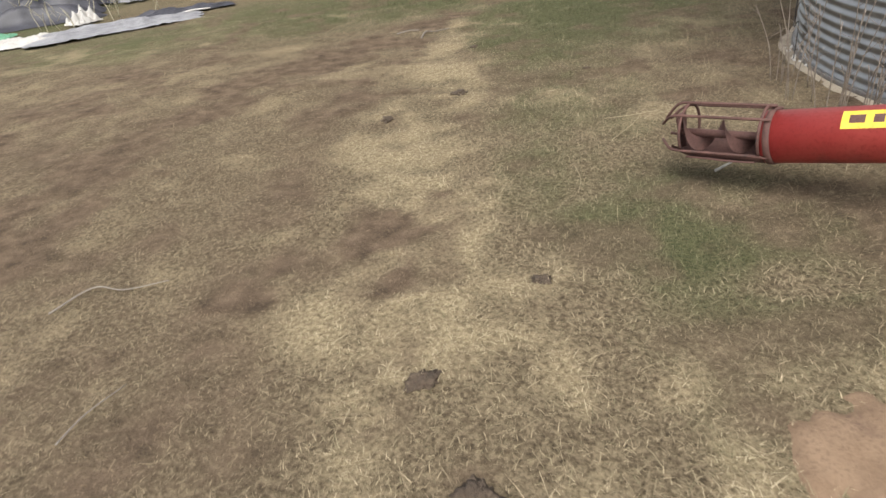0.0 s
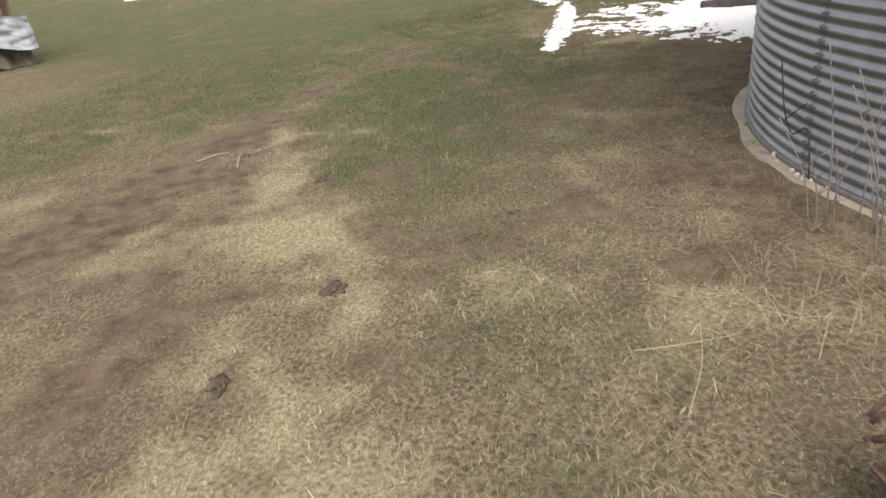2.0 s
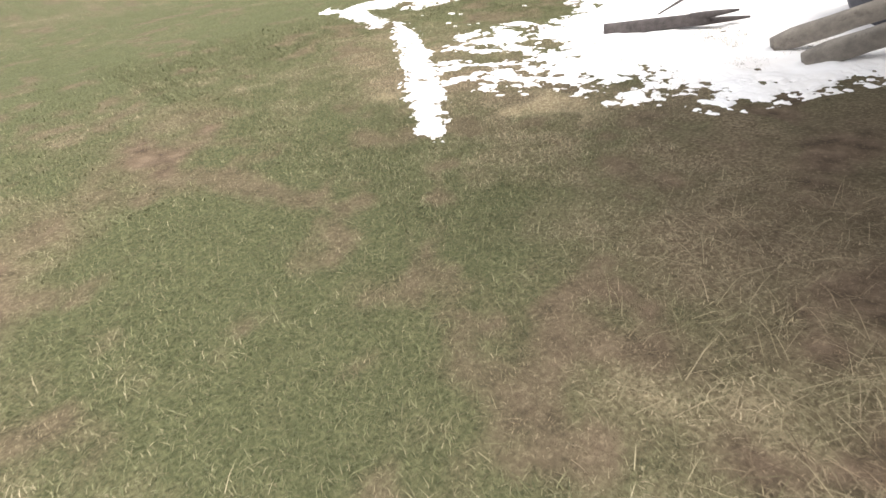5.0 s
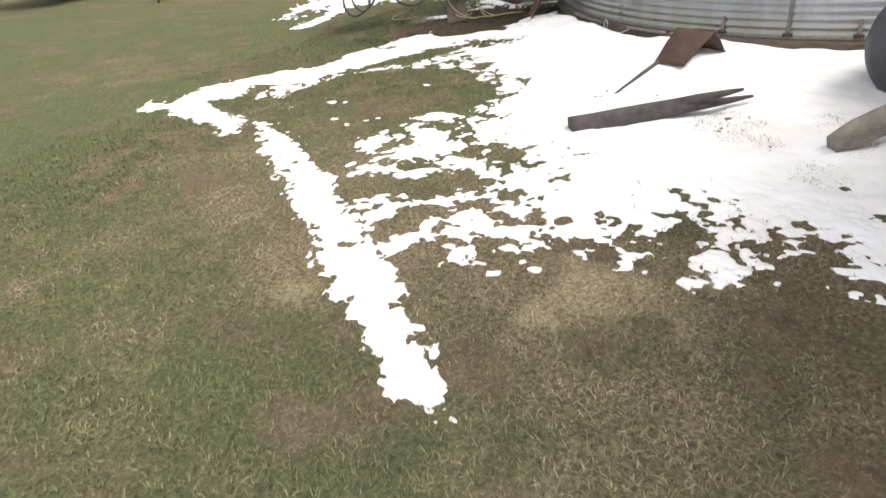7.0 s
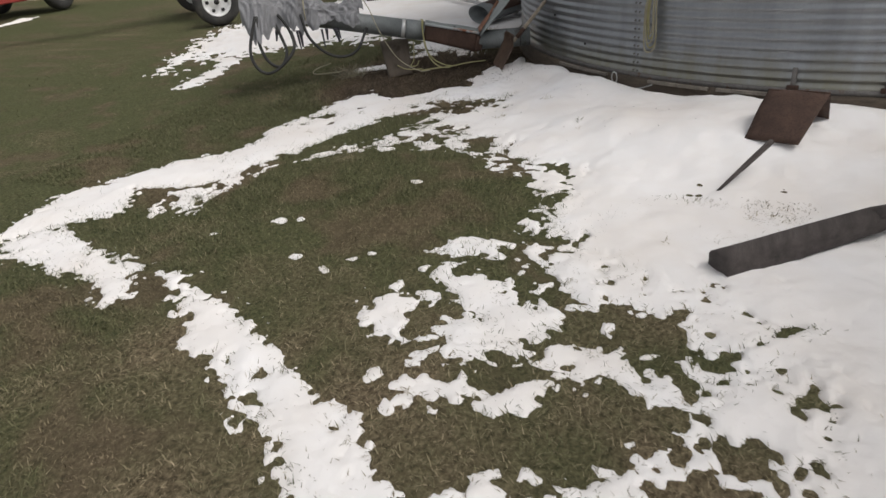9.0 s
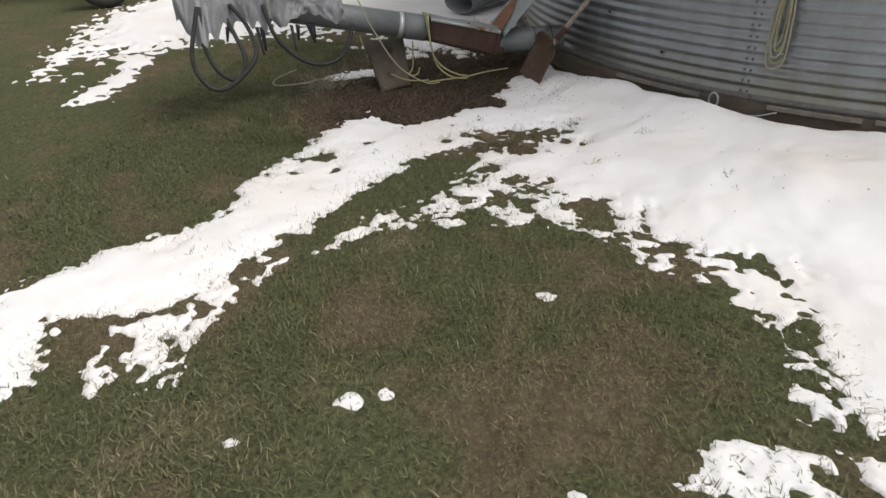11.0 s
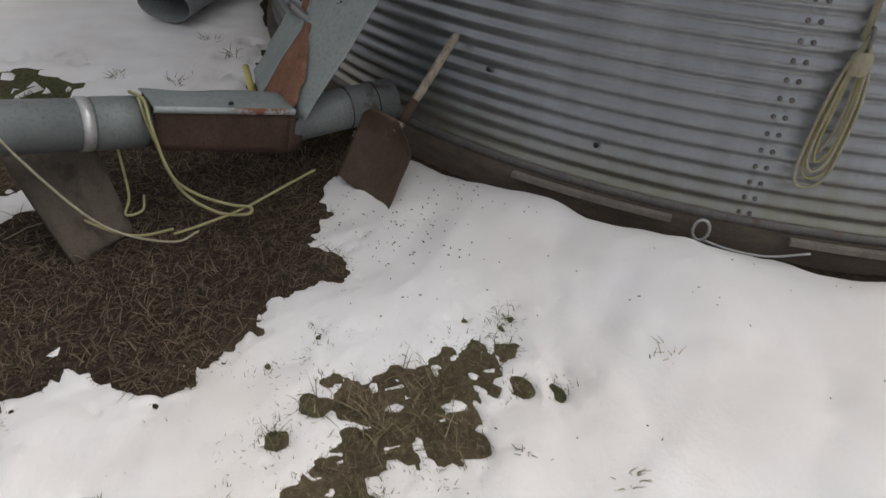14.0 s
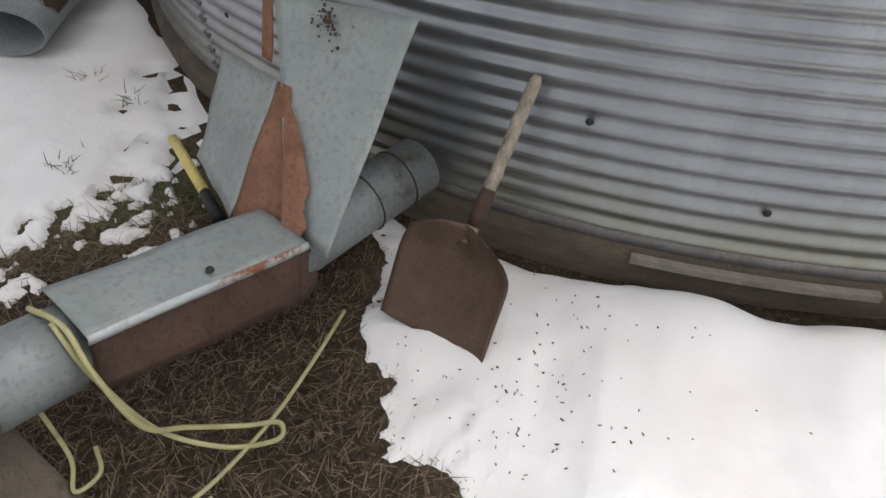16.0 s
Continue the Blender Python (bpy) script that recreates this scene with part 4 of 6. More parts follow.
# ---- red auger by the small bin ----
def red_auger():
    foot, far = Vector((1.62, 2.90, 0.265)), Vector((3.24, 1.27, 0.71))
    ob = thing("grain_auger", "faded red auger tube with a rusty wire intake cage on straw", "auger", (foot.x, foot.y, 0))
    inv = Matrix.Translation((-foot.x, -foot.y, 0))
    ax = inv @ along(foot, far)
    length = (far - foot).length
    bm = lathe_bm([(0.117, 0.0), (0.126, 0.0), (0.126, length), (0.117, length)], 40, ax)
    part("tube", bm, RED, ob)
    bm = lathe_bm([(0.127, 0.02), (0.133, 0.022), (0.133, 0.05), (0.127, 0.052)], 40, ax)
    part("collar", bm, RED_RUST, ob, "rusty clamp band")
    # sticker band with dark marks on the upper side
    bm = bmesh.new()
    prev = None
    base_turn = math.atan2(*reversed((ax.to_3x3().inverted() @ Vector((-0.55, -0.35, 0.75))).to_2d()))
    for k in range(9):
        a = base_turn + (k - 4) * 0.09
        pair = [bm.verts.new(ax @ Vector((0.1278 * math.cos(a), 0.1278 * math.sin(a), z))) for z in (0.34, 0.62)]
        if prev:
            bm.faces.new((prev[0], pair[0], pair[1], prev[1]))
        prev = pair
    part("sticker", bm, YELLOW, ob, "yellow warning sticker")
    for z0, z1 in ((0.37, 0.43), (0.46, 0.50), (0.53, 0.59)):
        bm = bmesh.new()
        prev = None
        for k in range(5):
            a = base_turn + (k - 2) * 0.08
            pair = [bm.verts.new(ax @ Vector((0.1285 * math.cos(a), 0.1285 * math.sin(a), z))) for z in (z0, z1)]
            if prev:
                bm.faces.new((prev[0], pair[0], pair[1], prev[1]))
            prev = pair
        part("sticker_mark", bm, RED_RUST, ob, "plain brown bar on the sticker")
    # intake cage: a trough, rods above it, the bare flighting and an end strap
    cage = inv @ along(foot, (foot.x - 0.37, foot.y + 0.36, foot.z - 0.045))
    down = cage.to_3x3().inverted() @ Vector((0, 0, -1))
    low = math.atan2(down.y, down.x)

    def at_cage(a, r, z):
        return cage @ Vector((r * math.cos(low + a), r * math.sin(low + a), z))

    bm = bmesh.new()
    prev = None
    for k in range(17):
        a = -1.05 + 2.1 * k / 16
        ring = [bm.verts.new(at_cage(a, r, z)) for r, z in ((0.126, -0.02), (0.126, 0.35), (0.10, 0.44), (0.094, 0.44), (0.120, 0.35), (0.120, -0.02))]
        if prev:
            for q in range(6):
                bm.faces.new((prev[q], ring[q], ring[(q + 1) % 6], prev[(q + 1) % 6]))
        prev = ring
    part("trough", bm, RED_RUST, ob, "dark maroon half-round trough")
    for a, r in ((-1.05, 0.128), (1.05, 0.128), (-2.45, 0.150), (2.45, 0.150), (3.14, 0.155)):
        pts = [at_cage(a, r, z) for z in (-0.04, 0.15, 0.30, 0.38)] + [at_cage(a, r * 0.92, 0.44), at_cage(a, r * 0.45, 0.50)]
        part("cage_rod", tube_bm(spline(pts, 3), 0.0075, 7), RED_RUST, ob)
    for z, top in ((0.0, 1.0), (0.38, 0.97)):
        pts = [at_cage(1.05 + (2 * math.pi - 2.1) * t / 14, (0.124 + 0.028 * math.sin(math.pi * t / 14)) * top, z) for t in range(15)]
        part("hoop", tube_bm(pts, 0.0075, 7), RED_RUST, ob)
    bm = sheet_bm([at_cage(-0.5, 0.10, 0.42), at_cage(0.5, 0.10, 0.42), at_cage(math.pi - 0.45, 0.11, 0.42), at_cage(math.pi + 0.45, 0.11, 0.42)], 0.008, 4, 8, 0.012, 4)
    part("end_strap", bm, RED_RUST, ob, "flat rusty end strap")
    part("shaft", tube_bm([cage @ Vector((0, 0, z)) for z in (-0.05, 0.43)], 0.020, 10), RED_RUST, ob)
    bm = bmesh.new()
    prev = None
    for k in range(50):
        a, z = k * 0.27, 0.0 + 0.43 * k / 49
        pair = [bm.verts.new(cage @ Vector((r * math.cos(a), r * math.sin(a), z))) for r in (0.018, 0.092)]
        if prev:
            bm.faces.new((prev[0], prev[1], pair[1], pair[0]))
        prev = pair
    part("flighting", bm, RED_RUST, ob, "rusty screw flighting")
    bm = sheet_bm([at_cage(-0.2, 0.131, 0.02), at_cage(0.9, 0.145, 0.02), at_cage(0.9, 0.15, 0.35), at_cage(-0.2, 0.133, 0.35)], 0.008, 4, 6, 0.01, 2)
    part("skid_plate", bm, RED_RUST, ob)
    return ob


red_auger()

# clay scrape, clods, sticks on the turf
bm = bmesh.new()
made = bmesh.ops.create_grid(bm, x_segments=40, y_segments=34, size=0.5)
for v in bm.verts:
    x, y = v.co.x, v.co.y
    r = math.hypot(x / 0.36, y / 0.24) + 0.4 * noise.noise(Vector((x * 5, y * 5, 4.0))) + 0.3 * noise.noise(Vector((x * 14, y * 14, 4.0)))
    v.co.z = 0.03 * max(0.0, 1 - r ** 3) - 0.03 * max(0.0, min(1.0, (r - 0.9) * 3)) + 0.008 * noise.noise(Vector((x * 22, y * 22, 1)))
tagged(part("clay_mound", bm, CLAY, m=pose(1.27, 1.16, gz(1.27, 1.16) + 0.005, 0, 0, -20)), "low scrape of bare tan clay in the grass", "soil mound")


def clod(x, y, size, seed):
    bm = bmesh.new()
    bmesh.ops.create_icosphere(bm, subdivisions=4, radius=size)
    for v in bm.verts:
        k = 0.9 + 0.7 * noise.noise(v.co * (1.3 / size) + Vector((seed, 0, 0))) + 0.3 * noise.noise(v.co * (3 / size) + Vector((0, seed, 0))) + 0.35 * noise.noise(v.co * (6 / size) + Vector((0, 0, seed)))
        v.co = Vector((v.co.x * k * 1.3, v.co.y * k, v.co.z * k * 0.35))
    return tagged(part("dirt_clod", bm, EARTH, m=pose(x, y, gz(x, y) + size * 0.08, 0, 0, seed * 50)), "small dark clod of earth on the grass", "clod", "clods on the grass")


for k, (x, y, s) in enumerate(((0.28, 5.22, 0.05), (0.557, 6.8, 0.035), (0.40, 2.31, 0.035), (-0.12, 1.75, 0.05), (-0.3, 4.73, 0.045), (0.02, 1.22, 0.06), (1.41, 5.51, 0.025), (0.57, 6.84, 0.028))):
    clod(x, y, s, k + 1)


GREY_STRAW = surface("dry_stem", (0.30, 0.25, 0.16), (0.40, 0.34, 0.22), None, 9.0, 90.0, 0.9, 0.0, 0.2)


def twig(pts, r, material, label, name="twig"):
    path = spline([(x, y, gz(x, y) + z) for x, y, z in pts], 6)
    n = len(path)
    bm = tube_bm(path, [r * (1 - 0.5 * k / n) for k in range(n)], 7)
    return tagged(part(name, bm, material), label, "stick", "sticks on the grass")


twig([(-1.80, 2.50, 0.02), (-1.66, 2.66, 0.03), (-1.50, 2.62, 0.025), (-1.30, 2.66, 0.03)], 0.005, GREY_WOOD, "thin crooked grey twig lying on grass")
twig([(0.04, 7.48, 0.02), (0.10, 7.78, 0.03), (0.20, 7.82, 0.02), (0.38, 7.86, 0.03)], 0.010, GREY_WOOD, "thin bent grey twig lying on grass")
twig([(-0.24, 7.86, 0.02), (-0.10, 7.9, 0.03), (0.02, 7.92, 0.03)], 0.008, GREY_WOOD, "short grey twig lying on grass")
twig([(1.50, 3.14, 0.03), (1.66, 3.22, 0.05)], 0.008, WHITE_SACK, "short pale stick beside the auger", "pale_stick")
twig([(-1.35, 1.62, 0.02), (-1.30, 1.75, 0.03), (-1.22, 1.9, 0.02)], 0.0035, GREY_WOOD, "thin twig lying on grass")
twig([(1.15, 4.05, 0.04), (1.3, 3.95, 0.09), (1.42, 3.88, 0.12), (1.5, 3.9, 0.10)], 0.0019, GREY_STRAW, "dry pale weed stem", "weed_stem")
twig([(1.1, 3.7, 0.03), (1.28, 3.85, 0.07), (1.40, 4.0, 0.11)], 0.0019, GREY_STRAW, "dry pale weed stem", "weed_stem")
twig([(0.75, 3.1, 0.02), (0.80, 3.25, 0.03), (0.80, 3.4, 0.04)], 0.0019, GREY_STRAW, "dry pale weed stem", "weed_stem")

# dead weed stalks against the small bin, rubble between its wall and pad
WEED_BROWN = surface("grey_brown_stalk", (0.16, 0.13, 0.105), (0.27, 0.225, 0.185), None, 9.0, 90.0, 0.9, 0.0, 0.2)
rng = random.Random(77)
for k in range(46):
    a, far = radians(rng.uniform(172, 204)), BIN_A_R + rng.uniform(0.14, 0.45)
    x, y, h = BIN_A[0] + far * math.cos(a), BIN_A[1] + far * math.sin(a), rng.uniform(0.25, 0.85)
    dx, dy = rng.uniform(-0.16, 0.12), rng.uniform(-0.16, 0.16)
    bm = tube_bm(spline([(0, 0, -0.02), (dx * 0.3, dy * 0.3, h * 0.5), (dx, dy, h)], 4), [0.0035] * 5 + [0.0025] * 4, 5)
    for j in range(rng.randint(2, 5)):
        t = rng.uniform(0.35, 0.95)
        p = Vector((dx * t * t, dy * t * t, h * t))
        tube_bm([p, p + Vector((rng.uniform(-0.09, 0.09), rng.uniform(-0.09, 0.09), rng.uniform(0.03, 0.12)))], [0.002, 0.001], 4, bm)
    tagged(part("dead_weed", bm, WEED_BROWN, m=pose(x, y, gz(x, y))), "grey-brown dead weed stalk against the small bin", "weed", "weeds at the small bin")
for k in range(15):
    a = radians(rng.uniform(140, 168))
    size = rng.uniform(0.008, 0.021)
    bm = bmesh.new()
    bmesh.ops.create_icosphere(bm, subdivisions=2, radius=size)
    for v in bm.verts:
        v.co *= 1 + 0.5 * noise.noise(v.co * (1.4 / size) + Vector((k, 0, 0)))
    far = BIN_A_R + rng.uniform(0.02, 0.07)
    tagged(part("stone", bm, WHITE_SACK if k % 3 else CONCRETE, m=pose(BIN_A[0] + far * math.cos(a), BIN_A[1] + far * math.sin(a), 0.02 + size * 0.5)), "small pale stone between the bin wall and pad", "stone", "stones on the pad")

# bent dark wire on the small bin's seam
a = radians(158)
wire = thing("wire", "bent dark wire hanging on the small bin wall", "wire", (BIN_A[0] + (BIN_A_R + 0.02) * math.cos(a), BIN_A[1] + (BIN_A_R + 0.02) * math.sin(a), 0.05), 158)
part("strand", tube_bm(spline([(0.02, -0.1, 0.55), (0.03, 0.02, 0.30), (0.05, 0.18, 0.20), (0.04, 0.32, 0.26), (0.05, 0.42, 0.02)], 6), 0.004, 6), BLACK_STEEL, wire)
part("strand", tube_bm(spline([(0.03, 0.05, 0.24), (0.06, 0.22, 0.34), (0.05, 0.30, 0.40)], 6), 0.003, 6), BLACK_STEEL, wire)


# ---- snow-side things ----
def split_pole():
    a, b = Vector((6.68, 10.07, 0.015)), Vector((7.44, 9.01, 0.12))
    m = along(a, b)
    length = (b - a).length
    ob = thing("timber_pole", "dark weathered timber pole with a split end lying on snow", "timber", tuple(a))
    inv = Matrix.Translation(-a)
    bm = bmesh.new()
    segs, rings = 18, []
    for k in range(26):
        z = length * 0.74 * k / 25
        ring = []
        for j in range(segs):
            t = 2 * math.pi * j / segs
            c, s = math.cos(t), math.sin(t)
            sq = (abs(c) ** 4 + abs(s) ** 4) ** -0.25
            r = (0.068 - 0.018 * k / 25) * (1 - 0.22 * max(0.0, (k - 21) / 4)) * sq * (1 + 0.07 * noise.noise(Vector((c * 2, s * 2, z * 3))))
            ring.append(bm.verts.new(inv @ m @ Vector((r * c, r * s, z))))
        rings.append(ring)
    for p, q in zip(rings[:-1], rings[1:]):
        for j in range(segs):
            bm.faces.new((p[j], p[(j + 1) % segs], q[(j + 1) % segs], q[j]))
    bm.faces.new(rings[0][::-1])
    bm.faces.new(rings[-1])
    part("shaft", bm, POLE_WOOD, ob)
    side = (m.to_3x3().inverted() @ Vector((0, 0, 1))).normalized()
    across = Vector((0, 0, 1)).cross(side).normalized()
    for off, drop, l1 in ((0.022, 0.030, 0.93), (-0.022, -0.030, 1.02)):
        pts = [inv @ m @ (across * off * (0.75 + 1.2 * t) + side * drop * (1 + 0.6 * t) + Vector((0, 0, length * (0.60 + (l1 - 0.60) * t)))) for t in (0, 0.25, 0.5, 0.75, 1.0)]
        part("split_prong", tube_bm(pts, [0.036, 0.036, 0.030, 0.022, 0.010], 8), POLE_WOOD, ob)
    return ob


split_pole()


def bent_plate():
    ob = thing("rusty_plate", "bent rusty brown steel plate standing in snow by the bin", "plate", (8.35, 9.75, 0.05))
    o = Vector((8.35, 9.75, 0.05))
    ridge_a, ridge_b = Vector((8.43, 9.83, 0.34)), Vector((8.36, 9.50, 0.33))
    fa, fb = Vector((8.20, 9.95, 0.09)), Vector((8.08, 9.66, 0.10))
    ba, bb = Vector((8.70, 9.80, 0.08)), Vector((8.62, 9.44, 0.08))
    part("front_leaf", sheet_bm([p - o for p in (fa, fb, ridge_b, ridge_a)], 0.007, 8, 8, 0.015, 1), RUST, ob)
    part("back_leaf", sheet_bm([p - o for p in (ridge_a, ridge_b, bb, ba)], 0.007, 8, 8, 0.015, 2), RUST, ob)
    return ob


bent_plate()
p0, p1 = Vector((7.6, 10.09, top_z(7.6, 10.09) - 0.01)), Vector((7.90, 9.82, 0.18))
bm = tube_bm([p0.lerp(p1, t) for t in (0, 0.3, 0.6, 1)], [0.007, 0.012, 0.016, 0.018], 8)
tagged(part("stake", bm, POLE_WOOD), "thin dark stick half sunk in snow", "stick")


def plastic_drum():
    ob = thing("plastic_drum", "large black plastic drum lying tilted in snow", "drum", (8.14, 7.84, 0.0))
    m = pose(0.0, 0.0, 0.42, 78, 0, 62)
    prof = [(0.0, -0.5), (0.33, -0.5), (0.40, -0.47), (0.43, -0.40), (0.44, -0.15), (0.455, -0.12), (0.44, -0.09), (0.44, 0.12), (0.455, 0.15), (0.44, 0.18), (0.43, 0.40), (0.40, 0.47), (0.36, 0.5), (0.34, 0.48), (0.0, 0.47)]
    part("body", lathe_bm(prof, 48, m), TARP_DARK, ob)
    part("bung", lathe_bm([(0.0, 0.505), (0.04, 0.505), (0.045, 0.48)], 12, m @ pose(0.2, 0.05, 0)), BLACK_STEEL, ob)
    return ob


plastic_drum()


def old_beam(a, b, half, seed, label):
    """A bleached squarish timber with a worn, tapering end."""
    m, length = along(a, b), (Vector(b) - Vector(a)).length
    bm, segs, rings = bmesh.new(), 20, []
    for k in range(30):
        z = length * k / 29
        r0 = half * (0.7 + 0.3 * min(1.0, k / 5))
        ring = []
        for j in range(segs):
            t = 2 * math.pi * j / segs + 0.6
            c, s = math.cos(t), math.sin(t)
            r = r0 * (abs(c) ** 5 + abs(s) ** 5) ** -0.2 * (1 + 0.10 * noise.noise(Vector((c * 2, s * 2, z * 4 + seed))) + 0.05 * noise.noise(Vector((c * 7, s * 7, z * 3 + seed))))
            ring.append(bm.verts.new(m @ Vector((r * c * 1.15, r * s * 0.8, z))))
        rings.append(ring)
    for p, q in zip(rings[:-1], rings[1:]):
        for j in range(segs):
            bm.faces.new((p[j], p[(j + 1) % segs], q[(j + 1) % segs], q[j]))
    bm.faces.new(rings[0][::-1])
    bm.faces.new(rings[-1])
    return tagged(part("driftwood_log", bm, GREY_WOOD), label, "log", "old logs by the drum")


old_beam((6.72, 8.44, top_z(6.75, 8.45) + 0.03), (7.42, 7.82, 0.28), 0.068, 1.0, "bleached split log lying in snow by the drum")
old_beam((6.42, 8.06, top_z(6.42, 8.06) + 0.02), (7.12, 7.38, 0.30), 0.072, 4.0, "grey old beam end raised out of snow")

# ---- fittings on the large bin ----
def on_bin(angle, out, z):
    a = radians(angle)
    return (BIN_B[0] + (BIN_B_R + out) * math.cos(a), BIN_B[1] + (BIN_B_R + out) * math.sin(a), z)


def rope_hank():
    c = on_bin(149.8, 0.03, 0.86)
    ob = thing("rope_hank", "faded yellow rope hank hanging on the bin wall", "rope", c, 149.8)
    part("hook", tube_bm(spline([(-0.03, 0, 0.03), (0.02, 0, 0.04), (0.035, 0, 0.0), (0.015, 0, -0.02)], 5), 0.007, 8), STEEL_DARK, ob, "steel hook")
    rng = random.Random(4)
    for k in range(5):
        w, low = 0.016 + 0.009 * k, -0.40 - 0.035 * k
        x = 0.010 + 0.008 * (k % 3)
        tilt = -0.01 + 0.01 * (k % 2)
        pts = [(x, 0, 0.01), (x, w * 0.6, -0.08), (x + 0.01, w + tilt * 0.3, -0.22), (x, w + tilt * 0.8, low + 0.06), (x, tilt + rng.uniform(-0.01, 0.01), low), (x, -w + tilt * 0.8, low + 0.06), (x + 0.01, -w + tilt * 0.3, -0.22), (x, -w * 0.6, -0.08), (x, 0, 0.012)]
        part("coil", tube_bm(spline(pts, 5), 0.006, 7), ROPE_YELLOW if k % 2 else ROPE_CREAM, ob)
    part("wrap", lathe_bm([(0.022, -0.04), (0.034, -0.02), (0.034, 0.02), (0.022, 0.04)], 12, pose(0.02, 0.0, -0.07)), ROPE_CREAM, ob, "cream rope wrapping")
    part("stay", tube_bm([(0.0, -0.012, 0.0), (0.0, -0.02, 0.7)], 0.012, 8), ROPE_CREAM, ob, "rope end running up the wall")
    return ob


rope_hank()
ring = thing("steel_ring", "grey steel tie ring at the foot of the bin", "ring", on_bin(145.0, 0.085, 0.04), 145.0)
part("ring", tube_bm([(0.015, 0.030 * math.cos(t), 0.045 + 0.048 * math.sin(t)) for t in np.linspace(0, 2 * math.pi, 20)], 0.0065, 7, caps=False), ALUMINIUM, ring)
part("cable", tube_bm(spline([(0.012, 0.02, 0.0), (0.015, 0.12, -0.015), (0.012, 0.26, -0.01), (0.006, 0.4, 0.04)], 5), 0.005, 6), ALUMINIUM, ring, "grey cable along the sill")
# thin dark vertical bars on the wall, one tall and two short
for ang in (176.0, 184.5, 167.0):
    rod = thing("wall_bar", "thin vertical dark bar on the bin wall", "rod", on_bin(ang, 0.014, 0.0), ang)
    part("rod", box_bm(0.016, 0.035, 1.9 if ang == 176.0 else 0.28, pose(0, 0, 0.95 if ang == 176.0 else 0.14), 0.003), STEEL_DARK, rod)
    part("clip", box_bm(0.03, 0.08, 0.03, pose(0.01, 0, 0.14), 0.004), RUST, rod)
for k, (ang, z) in enumerate(((137.6, 0.30), (129.5, 0.50), (106.4, 0.45))):
    hole = thing("bin_plug", "small dark plug in the bin sheet", "plug", on_bin(ang, 0.012, z), ang, "plugs in the bin wall")
    part("plug", lathe_bm([(0.0, 0.006), (0.010, 0.005), (0.012, 0.0)], 10, pose(0, 0, 0, 0, 90, 0)), BLACK_STEEL, hole)
# light laths along the sill
for a0, a1, z in ((150, 158, 0.090), (159, 166, 0.092), (132.5, 143.2, 0.088)):
    bm = bmesh.new()
    pts = [on_bin(a, 0.066, z) for a in np.linspace(a0, a1, 10)]
    rings = []
    for p in pts:
        d = (Vector((p[0], p[1], 0)) - Vector((*BIN_B, 0))).normalized()
        rings.append([bm.verts.new(Vector(p) + d * s + Vector((0, 0, h))) for s, h in ((-0.012, -0.012), (0.014, -0.012), (0.014, 0.012), (-0.012, 0.012))])
    for p, q in zip(rings[:-1], rings[1:]):
        for j in range(4):
            bm.faces.new((p[j], p[(j + 1) % 4], q[(j + 1) % 4], q[j]))
    bm.faces.new(rings[0][::-1])
    bm.faces.new(rings[-1])
    tagged(part("sill_lath", bm, GREY_WOOD, smooth_faces=False), "weathered grey lath on the bin foundation", "lath", "laths on the sill")


